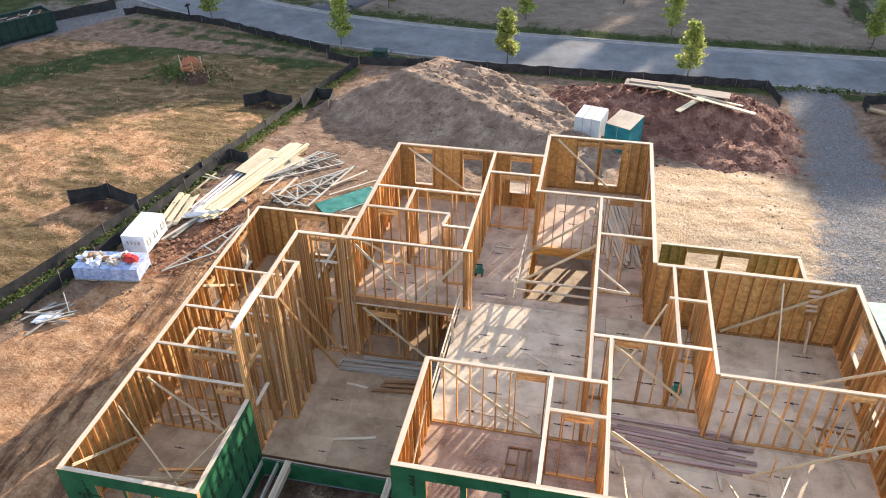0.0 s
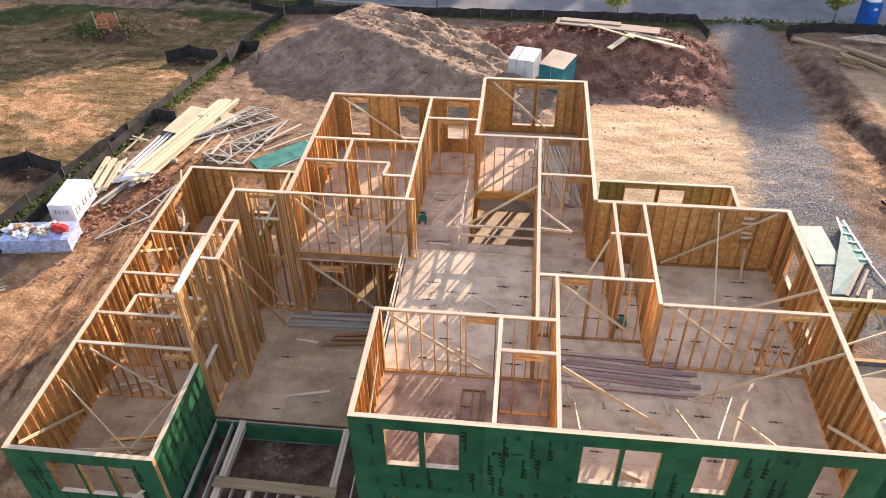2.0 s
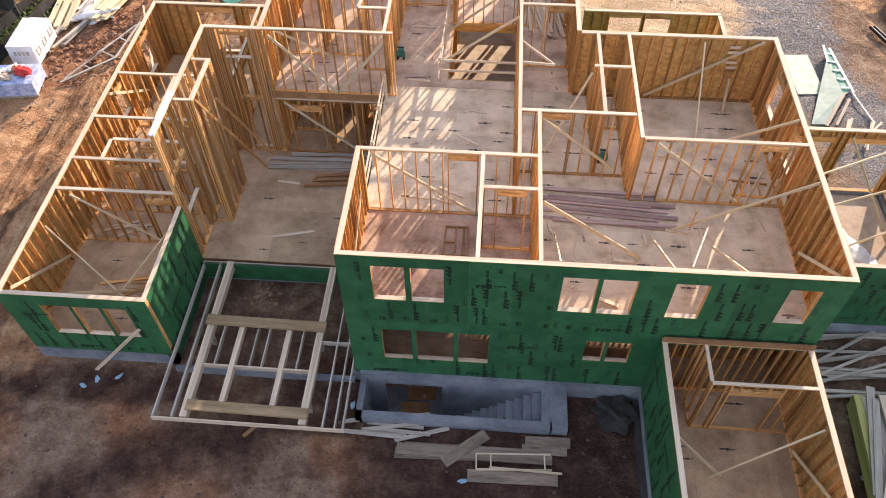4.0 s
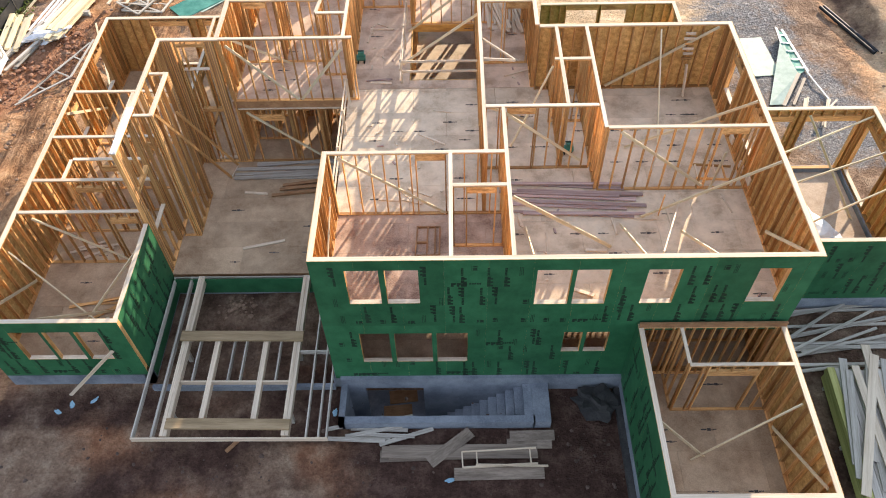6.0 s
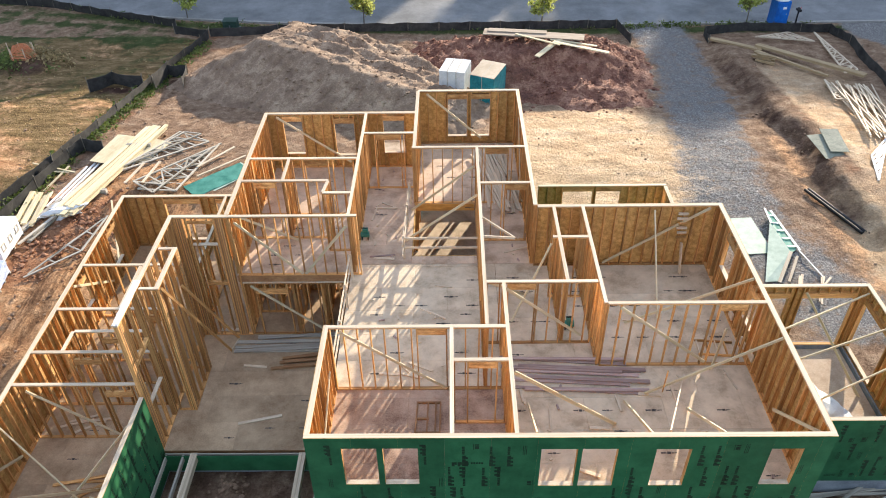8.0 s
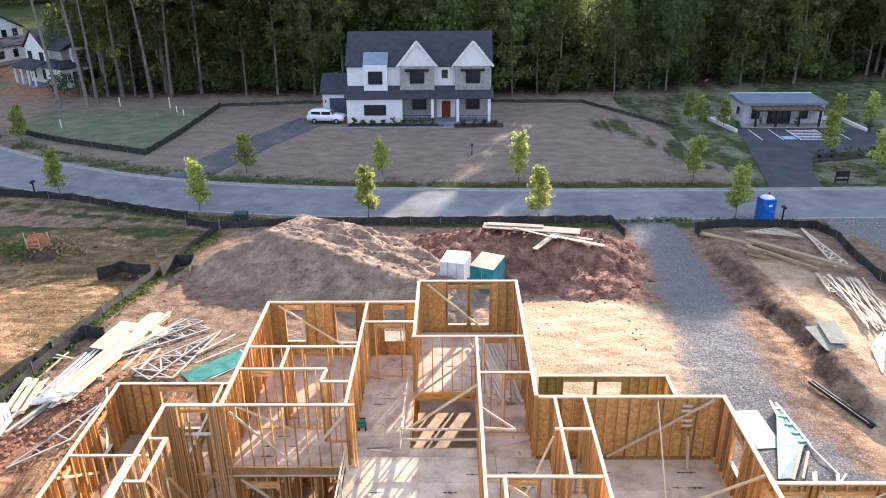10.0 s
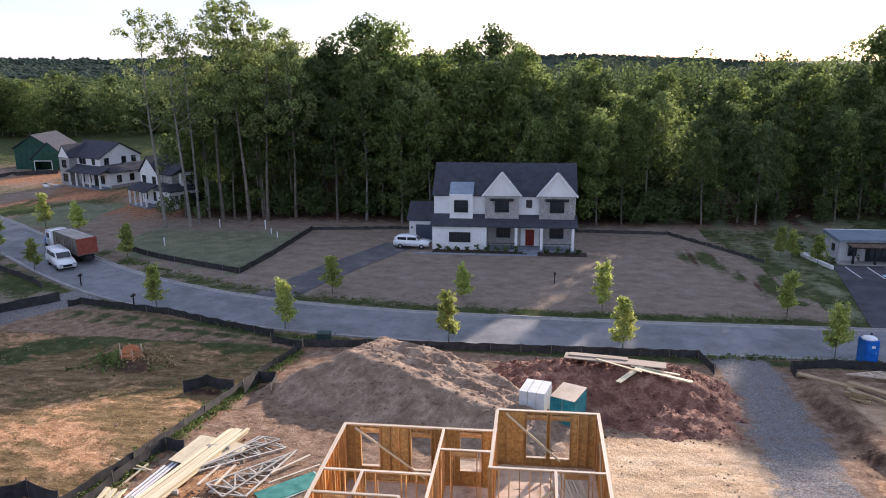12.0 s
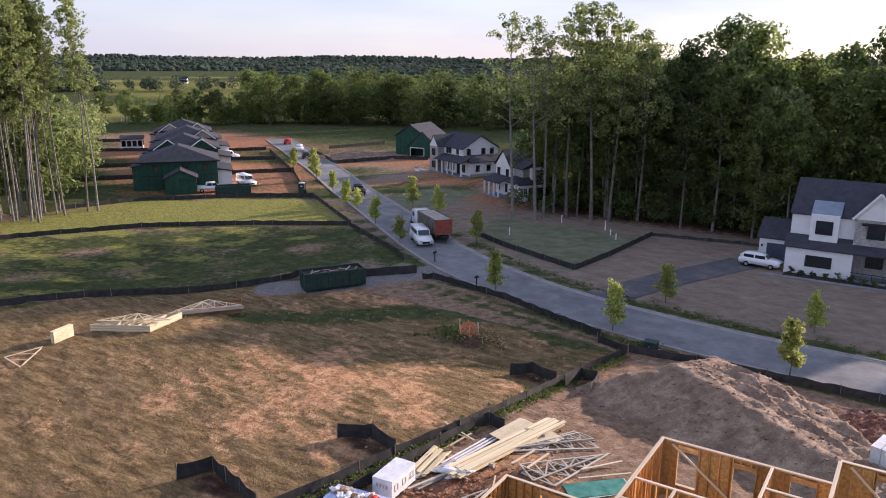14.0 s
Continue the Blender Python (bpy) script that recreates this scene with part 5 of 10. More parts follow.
silt_fence([(-19.5, 58.2), (-22.5, 59.2), (-22.8, 60.6), (-29, 62.9), (-35, 65.4), (-45.4, 67.6), (-46.2, 66.6)], "long black silt fence along the street verge")
silt_fence([(-19.4, 58.4), (-14, 59.1), (-6, 59.2), (4, 59.3), (13.4, 59.4), (14.0, 56.3)], "black silt fence along the street behind soil mounds")
silt_fence([(19.9, 55.9), (20.0, 57.7), (23.4, 58.5), (30.0, 58.0), (30.2, 56.6), (29.5, 51.8), (28.9, 46), (28.7, 38), (29.5, 28)], "black silt fence round the neighbouring lot corner")
silt_fence([(-72, 24), (-70.5, 33), (-65.6, 44), (-62, 50.5), (-58.7, 57.2), (-58.6, 60)], "black silt fence with light stakes across straw field")
silt_fence([(-52.4, 63.4), (-48.2, 68.3)], "short black silt fence beside gravel entry", 1.0)
silt_fence([(-52.6, 72), (-55.2, 74.2), (-58.2, 76), (-71.2, 83.6), (-83, 76), (-95, 65.6), (-103, 52), (-108, 36)], "black silt fence bordering mown field")
silt_fence([(-71.2, 84.2), (-78.2, 89), (-91.6, 98.4), (-100.6, 92.4), (-113.4, 78.6), (-117, 66)], "black silt fence bordering green field")
silt_fence([(-53, 89.4), (-46, 85.2), (-33.6, 79.8), (-32.6, 88), (-31.8, 102.5)], "black silt fence round the seeded corner lot")
for line in ([(-144, 82), (-136, 92.2), (-125, 107.8), (-116.6, 119.3)], [(-160, 93), (-152, 103), (-142.8, 122.6), (-134.8, 131.9)], [(-183, 116), (-177, 121), (-156.5, 135.6), (-150.7, 144.2)], [(-93.5, 98.6), (-113.5, 116.2), (-147.5, 142.2)], [(-206, 127), (-198, 136)]):
    silt_fence(line, "black silt fence dividing the estate lots", 0.9, 4.0)
heap((-120, 145), 35, [(-8, 1.0), (0, 1.9), (6, 1.2)], 0.35, 0.35, (-11, 0.3, 10, 0.3), "mound", "low grey-brown soil pile on an estate lot", 91, 0.0, 2.0, 1.0, 0.15, 0.45)
for line in ([(-140, 150), (-118, 134), (-111.6, 148.4), (-103.8, 152.5)], [(-139, 156), (-133.8, 174.4)]):
    silt_fence(line, "black silt fence dividing the estate lots", 0.9, 4.0)
silt_fence([(-31.8, 102.6), (-20, 104.3), (0, 104.6), (18, 104), (22, 98), (27, 90)], "low black silt fence behind the finished house", 0.5)


# ---- trusses, planks, pallets ----
def board_heap(name, label, boards, key, group="", category="lumber pile", base=(0, 0, 0)):
    """A heap of boards; each is (start, end, width, thickness)."""
    h = thing(name, Matrix.Translation(base), label, category, group)
    for p, q, w, t in boards:
        p, q = Vector(p) - Vector(base), Vector(q) - Vector(base)
        beam("board", h, p, q, w, t, key)
    return h


def jitter_heap(name, label, a, b, count, width, spread, key, seed, z=0.0, thick=0.045, turn=4.0, layers=3, base_key=None):
    """Boards of nearly one direction lying over one another between a and b."""
    r = random.Random(seed)
    a, b = Vector((*a, 0)), Vector((*b, 0))
    d = (b - a).normalized()
    n = Vector((-d.y, d.x, 0))
    out = []
    for k in range(count):
        off = (k % max(1, count // layers)) / max(1, count // layers - 1) - 0.5 if count // layers > 1 else 0
        lay = k // max(1, count // layers)
        s = n * (off * spread + r.uniform(-0.06, 0.06)) + d * r.uniform(-0.5, 0.5)
        tw = n * math.tan(radians(r.uniform(-turn, turn))) * (b - a).length / 2
        zz = z + thick * (lay + 0.5) + 0.004 * (k % 5)
        p, q = a + s - tw, b + s + tw
        gp, gq = (ground_z(p.x, p.y), ground_z(q.x, q.y)) if z < 0.5 else (0, 0)
        out.append(((p.x, p.y, zz + gp), (q.x, q.y, zz + gq + r.uniform(0, 0.03)), width * r.uniform(0.85, 1.15), thick * 0.9))
    return board_heap(name, label, out, key, base=(a.x, a.y, out[0][0][2] - thick / 2))


def truss(p, heading, span, rise, label, z=0.1, tilt=0.0, roll=0.0, key="grey_lumber", panels=4, group="roof trusses", flat=True):
    """A triangular roof truss of chords and webs with plate connectors, lying flat."""
    m = Matrix.Translation((p[0], p[1], ground_z(*p) + z)) @ Matrix.Rotation(radians(heading), 4, "Z") @ Matrix.Rotation(radians(roll), 4, "X") @ Matrix.Rotation(radians(tilt), 4, "Y")
    t = thing("roof_truss", m, label, "roof truss", group)
    w, h = 0.09, 0.045
    beam("bottom_chord", t, (0, 0, 0), (span, 0, 0), w, h, key)
    beam("top_chord", t, (-0.25, 0, 0.004), (span / 2, rise, 0.004), w, h, key)
    beam("top_chord", t, (span / 2, rise, 0.004), (span + 0.25, 0, 0.004), w, h, key)
    low = [span * k / panels for k in range(1, panels)]
    for k, x in enumerate(low):
        y = rise * (1 - abs(x - span / 2) / (span / 2))
        beam("web", t, (x, 0, -0.003), (x, y * 0.97, -0.003), 0.07, h * 0.85, key)
        x2 = x + span / panels / 1.0 if x < span / 2 else x - span / panels
        y2 = rise * (1 - abs(x2 - span / 2) / (span / 2))
        beam("web", t, (x, 0, 0.007), (x2, max(0.05, y2 * 0.97), 0.007), 0.07, h * 0.8, key)
    return t


def half_truss(tip, far_a, far_b, label, webs=5, lift=0.14, key="grey_lumber", group="roof trusses", post=True):
    """A tapering roof truss lying flat: two chords from a tip, an end post and webs between."""
    z = [ground_z(*p) + lift for p in (tip, far_a, far_b)]
    t = thing("roof_truss", Matrix.Translation((tip[0], tip[1], z[0])), label, "roof truss", group)
    o = Vector((0, 0, 0))
    A, B = Vector((far_a[0] - tip[0], far_a[1] - tip[1], z[1] - z[0])), Vector((far_b[0] - tip[0], far_b[1] - tip[1], z[2] - z[0]))
    beam("top_chord", t, o - A * 0.03, A, 0.10, 0.07, key)
    beam("bottom_chord", t, o - B * 0.02 + Vector((0, 0, 0.004)), B + Vector((0, 0, 0.004)), 0.10, 0.07, key)
    if post:
        beam("end_post", t, A + Vector((0, 0, 0.003)), B + Vector((0, 0, 0.003)), 0.09, 0.06, key)
    us = [0.16 + 0.84 * (k / webs) for k in range(webs + 1)]
    for k, (u, w) in enumerate(zip(us, us[1:])):
        p, q = (A * u, B * w) if k % 2 else (B * u, A * w)
        beam("web", t, p - Vector((0, 0, 0.004)), q - Vector((0, 0, 0.004)), 0.085, 0.05, key)
        if k:
            beam("web", t, A * u - Vector((0, 0, 0.008)), B * u - Vector((0, 0, 0.008)), 0.085, 0.05, key)
    return t


LYING = "weathered wooden roof truss lying behind the house"
half_truss((-18.7, 35.5), (-16.7, 40.8), (-14.5, 39.3), LYING, 6, 0.16)
half_truss((-18.5, 35.9), (-16.3, 40.5), (-15.2, 40.2), LYING, 5, 0.28)
half_truss((-13.8, 38.9), (-16.9, 33.8), (-14.8, 33.6), LYING, 6, 0.14)
half_truss((-14.0, 38.3), (-17.3, 34.4), (-15.9, 33.3), LYING, 5, 0.24)
truss((-19.7, 26.7), 62, 4.6, -0.95, "small wooden gable truss lying beside the side wing", 0.15, tilt=-3)
board_heap("loose_boards", "grey boards lying beside the roof trusses", [((-14.3, 36.1, 0.06), (-12.7, 38.3, 0.05), 0.14, 0.05), ((-14.0, 35.0, 0.16), (-11.8, 37.2, 0.12), 0.12, 0.05), ((-16.7, 34.1, 0.35), (-16.4, 36.3, 0.33), 0.14, 0.05), ((-17.6, 34.0, 0.4), (-17.2, 36.0, 0.4), 0.14, 0.05)], "plate", base=(-14.5, 35.5, 0.05))
jitter_heap("plank_stack", "long pale yellow planks stacked loosely on bare soil", (-19.78, 31.5), (-18.1, 40.8), 18, 0.24, 1.05, "lumber", 5, 0.30, 0.05, 0.6, 4)
bar("bearer", thing("timber_bearer", Matrix.Translation((-19.3, 33.6, 0)), "short timber bearers under the long planks", "timber"), (0, 0, 0.14), (1.6, 0.2, 0.28), "grey_lumber")
bar("bearer", thing("timber_bearer", Matrix.Translation((-18.5, 38.6, ground_z(-18.5, 38.6))), "short timber bearers under the long planks", "timber"), (0, 0, 0.2), (1.6, 0.2, 0.4), "grey_lumber")
jitter_heap("plank_stack", "short yellow planks stacked beside the wrapped pallet", (-21.65, 30.7), (-21.9, 33.3), 9, 0.27, 0.85, "lumber", 6, 0.05, 0.07, 1.5, 3)
jitter_heap("plank_stack", "dirty planks under the short yellow stack", (-21.3, 29.3), (-20.3, 32.6), 7, 0.2, 0.8, "grey_lumber", 61, 0.04, 0.06, 3, 3)
jitter_heap("plank_stack", "long boards in torn white wrapping", (-20.9, 32.2), (-20.4, 36.2), 3, 0.13, 0.45, "white_wrap", 8, 0.08, 0.06, 2.5, 1)
board_heap("plank_stack", "short thin boards dropped beside the silt fence", [((-23.8, 36.6, 0.1), (-20.9, 35.4, 0.22), 0.10, 0.04), ((-23.4, 35.9, 0.06), (-21.3, 35.5, 0.16), 0.10, 0.04), ((-22.0, 33.8, 0.05), (-21.5, 36.1, 0.2), 0.12, 0.04)], "lumber", base=(-22.0, 35.7, 0.1))
jitter_heap("plank_stack", "pair of long studs leaning over the wing wall", (-17.6, 32.6), (-15.0, 27.6), 3, 0.10, 0.9, "lumber", 9, 0.2, 0.05, 6, 1)


def pallet_load(p, size, heading, key, label, top_key=None, straps=2):
    """A wrapped load on a wooden pallet: rounded wrap, lid sheet, straps, deck boards and runners."""
    z = ground_z(*p[:2]) if len(p) == 2 else p[2]
    m = Matrix.Translation((p[0], p[1], z)) @ Matrix.Rotation(radians(heading), 4, "Z")
    t = thing("wrapped_pallet", m, label, "pallet load", group="wrapped pallets")
    sx, sy, sz = size
    for k in (-1, 0, 1):
        bar("runner", t, (0, k * (sy / 2 - 0.08), 0.05), (sx, 0.09, 0.10), "grey_lumber")
    n = max(3, int(sx / 0.35))
    for k in range(n):
        bar("deck_board", t, (-sx / 2 + (k + 0.5) * sx / n, 0, 0.11), (sx / n * 0.75, sy, 0.02), "grey_lumber")
    bm = bmesh.new()
    box_into(bm, (-sx / 2 + 0.03, -sy / 2 + 0.03, 0.12), (sx / 2 - 0.03, sy / 2 - 0.03, sz))
    bmesh.ops.subdivide_edges(bm, edges=bm.edges[:], cuts=5, use_grid_fill=True)
    r = random.Random(int(p[0] * 10))
    for v in bm.verts:
        v.co += Vector((r.uniform(-1, 1), r.uniform(-1, 1), r.uniform(-1, 0.6))) * (0.012 if v.co.z > 0.2 else 0.006)
    part("wrap", bm, key, t)
    if top_key:
        bar("lid_sheet", t, (0, 0, sz + 0.02), (sx * 0.98, sy * 0.98, 0.03), top_key, (0, 2, 0))
    for k in range(straps):
        x = -sx / 2 + (k + 1) * sx / (straps + 1)
        bar("strap", t, (x, 0, 0.12 + (sz - 0.1) / 2), (0.03, sy + 0.012, sz - 0.06), "grey_lumber")
    return t


pallet_load((-21.95, 28.8), (1.3, 2.35, 1.15), 3, "white_wrap", "white-wrapped pallet load on bare soil", None, 0)
wp = bpy.data.objects["wrapped_pallet"]
for k in range(3):
    for q, (dy, dz, w, h) in enumerate(((0.0, 0.16, 0.34, 0.05), (0.0, -0.16, 0.34, 0.05), (-0.15, 0, 0.05, 0.3), (0.15, 0, 0.05, 0.3))):
        bar("print_shape", wp, (0.64, -0.75 + 0.75 * k + dy, 0.66 + dz), (0.012, w, h), "grey_lumber")
for k in range(4):
    bar("print_shape", wp, (-0.3 + 0.2 * k, -1.165, 0.75), (0.1, 0.012, 0.2), "grey_lumber")
pallet_load((-22.2, 26.05), (3.3, 1.5, 0.78), 8, "blue_wrap", "blue and white wrapped board pack with rubbish on top", None, 0)
pallet_load((0.25, 46.6, ground_z(0, 46.6) + 0.05), (1.75, 2.1, 2.35), -14, "white_wrap", "white-wrapped pallet standing at the foot of red mound", None, 2)
pallet_load((2.4, 46.1, ground_z(2, 46.1) + 0.05), (1.7, 2.5, 2.2), -22, "teal_wrap", "teal-wrapped pallet with tan sheet on top", "tan_wrap", 1)


def crumple(name, p, size, key, label, seed, category, parts=1):
    """A soft crumpled sheet or bag."""
    bm = bmesh.new()
    bmesh.ops.create_icosphere(bm, subdivisions=3, radius=0.5)
    bmesh.ops.scale(bm, vec=(1.25, 1.0, 1.0), verts=bm.verts)
    r = random.Random(seed)
    for v in bm.verts:
        n = noise.noise(v.co * 3 + Vector((seed, 0, 0))) * 0.75 + noise.noise(v.co * 9 + Vector((seed, 3, 0))) * 0.35
        v.co *= 1 + n
        v.co = Vector((v.co.x * size[0], v.co.y * size[1], max(v.co.z, -0.3) * size[2] + 0.3 * size[2]))
    o = part(name, bm, key, None, m=Matrix.Translation(p) @ Matrix.Rotation(seed * 1.3, 4, "Z"))
    return tagged(o, label, category)


r = random.Random(3)
for k in range(10):
    crumple("rubbish_bag", (-23.4 + 0.2 * k + r.uniform(-0.15, 0.15), 25.9 + 0.03 * k + r.uniform(-0.4, 0.4), 0.78), (0.62, 0.36, 0.26), ["white_wrap", "brown", "white_wrap", "tan_wrap"][k % 4], "crumpled packaging scrap on the wrapped board pack", k, "rubbish")
crumple("red_bag", (-21.2, 26.25, 0.78), (0.75, 0.5, 0.35), "red_plastic", "crumpled red plastic sheet on the board pack", 31, "rubbish")
# crumpled dark shape added in place of the bucket or hose coil
crumple("black_plastic", (4.55, 11.4, 0.05), (0.9, 1.3, 0.5), "fabric", "crumpled dark shape standing in for a bucket or hose coil by the steps", 71, "tarp")
crumple("plastic_tarp", (-23.3, 22.2, 0.02), (1.0, 0.5, 0.16), "white_wrap", "torn pale wrapping trodden into soil beside the fence", 73, "tarp")
jitter_heap("scrap_pile", "splintered grey board scraps on soil beside the fence", (-23.9, 21.9), (-22.7, 22.9), 9, 0.09, 1.1, "grey_lumber", 74, 0.03, 0.05, 34, 2)
crumple("plastic_tarp", (13.4, 18.3, 0.45), (1.3, 1.9, 0.35), "white_wrap", "crumpled white plastic sheet on the garage floor", 32, "tarp")
crumple("plastic_tarp", (-19.9, 31.8, 0.05), (0.9, 2.2, 0.5), "white_wrap", "crumpled white plastic beside the plank stack", 33, "tarp")
for k, (x, y) in enumerate([(-13.0, 11.3), (-11.9, 11.7), (-12.6, 11.55), (-0.2, 8.9), (-3.9, 11.2)]):
    crumple("litter", (x, y, 0.02), (0.2, 0.13, 0.035), "pale_blue", "scrap of pale blue plastic trodden into soil", 60 + k, "litter")


def sheet_panels(name, p, heading, pitch, size, key, label, back=None, studs=0):
    """Sheet goods lying or leaning, with a timber frame behind where one shows."""
    m = Matrix.Translation((p[0], p[1], ground_z(p[0], p[1]) + p[2])) @ Matrix.Rotation(radians(heading), 4, "Z") @ Matrix.Rotation(radians(pitch), 4, "X")
    t = thing(name, m, label, "sheet panel", group="loose sheet panels")
    bar("sheet", t, (size[0] / 2, size[1] / 2, 0), (size[0], size[1], 0.022), key)
    if back:
        bar("lower_sheet", t, (size[0] / 2 + 0.15, size[1] / 2 - 0.1, -0.026), (size[0], size[1], 0.022), back, (0, 0, 4))
    for k in range(studs):
        bar("stud", t, (0.05 + k * (size[0] - 0.1) / max(1, studs - 1), size[1] / 2, 0.06), (0.04, size[1], 0.09), "plate")
    return t


sheet_panels("wall_panel", (-13.6, 33.1, 0.05), 44, 1, (3.5, 1.35), "teal", "teal coated sheet panel lying on soil behind the house", "pale_green")
sheet_panels("plywood_sheet", (-19.55, 36.4, 0.22), 79, 4, (3.0, 1.0), "lumber", "pale plywood sheets beside the plank stack", "lumber")
sheet_panels("plywood_sheet", (-17.6, 36.6, 0.05), 68, 1, (2.6, 1.2), "lumber", "pale plywood sheet lying flat under the truss", None)
sheet_panels("wall_panel", (13.9, 27.9, 0.06), 4, 1, (1.22, 2.8), "pale_green", "pale green sheet panel lying flat on gravel", None)
fp = thing("framed_panel", Matrix.Translation((15.0, 27.6, 0.05)), "pale green framed wall panel with teal back and white studs", "sheet panel")
bm = bmesh.new()
lo = [bm.verts.new(p) for p in ((-0.95, -1.7, 0.0), (-0.25, -1.65, 0.0), (0.75, 0.15, 0.55), (0.55, 2.45, 0.62))]
hi = [bm.verts.new((v.co.x - 0.01, v.co.y, v.co.z + 0.025)) for v in lo]
bm.faces.new(hi)
bm.faces.new(lo[::-1])
for k in range(4):
    bm.faces.new((lo[k], lo[(k + 1) % 4], hi[(k + 1) % 4], hi[k]))
part("sheet", bm, "pale_green", fp)
bm = bmesh.new()
lo = [bm.verts.new(p) for p in ((0.60, 2.45, 0.50), (0.78, 0.1, 0.42), (1.25, 0.6, 0.1), (1.05, 3.5, 0.12), (0.75, 3.55, 0.45))]
hi = [bm.verts.new((v.co.x, v.co.y, v.co.z + 0.02)) for v in lo]
bm.faces.new(hi)
bm.faces.new(lo[::-1])
for k in range(5):
    bm.faces.new((lo[k], lo[(k + 1) % 5], hi[(k + 1) % 5], hi[k]))
part("back_sheet", bm, "teal", fp)
beam("rail", fp, (1.05, 3.7, 0.22), (1.35, 0.5, 0.2), 0.11, 0.06, "white_paint")
beam("rail", fp, (0.72, 3.7, 0.52), (0.60, 2.4, 0.58), 0.09, 0.05, "white_paint")
for k in range(5):
    y = 3.3 - 0.62 * k
    beam("stud", fp, (0.64 + 0.03 * k, y - 0.25, 0.56), (1.10 + 0.05 * k, y - 0.05, 0.22), 0.09, 0.05, "white_paint")
beam("rail", fp, (0.78, 0.15, 0.56), (-0.35, -1.75, 0.05), 0.16, 0.06, "plate")
beam("rail", fp, (1.0, -0.1, 0.40), (0.1, -1.7, 0.05), 0.12, 0.06, "plate")
beam("rail", fp, (1.30, 0.55, 0.16), (1.75, -1.4, 0.05), 0.06, 0.06, "white_paint")
fp.scale = (1, 1, 0.5)
sheet_panels("wall_panel", (20.25, 35.3, 0.14), 8, 6, (1.2, 2.2), "grey_green", "weathered grey-green sheets lying on the spoil bank", "grey_green")
sheet_panels("wall_panel", (20.65, 35.8, 0.17), -4, 5, (1.0, 2.2), "grey_green", "weathered grey-green sheets lying on the spoil bank", None)
sheet_panels("wall_panel", (-1.2, 33.4, 0.08), 8, 2, (3.6, 2.4), "teal", "teal coated sheets lying behind the house front", "white_wrap")
jitter_heap("cutoff_pile", "pale framing offcuts beside the leaning panel", (15.4, 24.6), (16.4, 26.2), 5, 0.1, 0.8, "plate", 12, 0.1, 0.05, 16, 2)
wide = thing("wide_board", Matrix.Translation((5.9, 52.1, 1.02)) @ Matrix.Rotation(radians(-10.5), 4, "Z") @ Matrix.Rotation(radians(-2), 4, "X"), "wide weathered board lying along the red mound top", "board")
bar("board", wide, (0, 0, 0), (7.2, 1.15, 0.07), "grey_board")
bar("board", wide, (-1.2, 0.3, 0.075), (4.2, 0.6, 0.06), "grey_board", (0, 0, 2))
board_heap("plank_stack", "pale planks lying crossed on the slope of red mound",
           [((5.9, 49.2, 0.62), (7.8, 51.4, 1.02), 0.40, 0.06), ((4.6, 52.0, 1.12), (7.6, 50.3, 0.98), 0.18, 0.06), ((7.2, 50.9, 0.98), (10.9, 49.5, 0.72), 0.34, 0.06), ((7.0, 51.3, 0.98), (10.2, 50.4, 0.82), 0.2, 0.06)], "lumber", base=(7.5, 50.3, 0.45))
board_heap("plank_stack", "single pale plank fallen beside the gravel drive", [((12.1, 53.0, -1.05), (13.9, 50.1, -1.38), 0.3, 0.05)], "lumber", base=(13, 51.6, -1.4))


def corrugated_pipe(p, q, radius):
    bm = bmesh.new()
    d = Vector(q) - Vector(p)
    L, n = d.length, int(d.length / 0.11)
    rings = []
    for k in range(n + 1):
        rr = radius * (1.0 if k % 2 else 0.97)
        rings.append([bm.verts.new((L * k / n, rr * math.cos(a), rr * math.sin(a))) for a in np.linspace(0, 2 * math.pi, 13)[:-1]])
    for a, b in zip(rings, rings[1:]):
        for k in range(12):
            bm.faces.new((a[k], a[(k + 1) % 12], b[(k + 1) % 12], b[k]))
    o = part("drain_pipe", bm, "pipe", None, smooth=True, m=Matrix.Translation(p) @ d.to_track_quat("X", "Z").to_matrix().to_4x4())
    return tagged(o, "black corrugated drain pipe lying on sandy soil", "drain pipe", "drain pipes")


corrugated_pipe((18.5, 33.2, 0.13), (19.85, 29.4, 0.13), 0.085)
corrugated_pipe((18.69, 33.25, 0.13), (20.03, 29.47, 0.13), 0.085)

# neighbouring lot: trusses and beams
PALE = "pale roof truss lying on the neighbouring lot"
half_truss((23.5, 55.9), (26.5, 57.3), (27.1, 54.0), PALE, 6, 0.3, "plate")
half_truss((28.1, 56.3), (26.6, 47.6), (27.7, 48.2), PALE, 9, 0.45, "plate")
half_truss((22.0, 33.0), (22.7, 35.4), (24.6, 37.6), "white roof truss lying near the spoil bank", 5, 0.12, "white_paint")
half_truss((25.0, 46.9), (24.2, 43.4), (24.9, 43.2), PALE, 4, 0.2, "plate")
board_heap("beam_pile", "long tan beams laid across the neighbouring lot", [((20.0, 56.1, -1.1), (22.8, 52.7, -0.62), 0.42, 0.16), ((22.6, 53.4, -0.5), (27.6, 46.9, 0.05), 0.45, 0.18), ((22.3, 52.6, -0.62), (25.5, 47.6, -0.3), 0.2, 0.16)], "header_wood", base=(23, 52, -0.9))
jitter_heap("board_pile", "many thin pale boards tipped on the spoil bank", (26.3, 45.9), (24.6, 37.6), 26, 0.085, 1.9, "plate", 17, 0.12, 0.05, 7, 4)
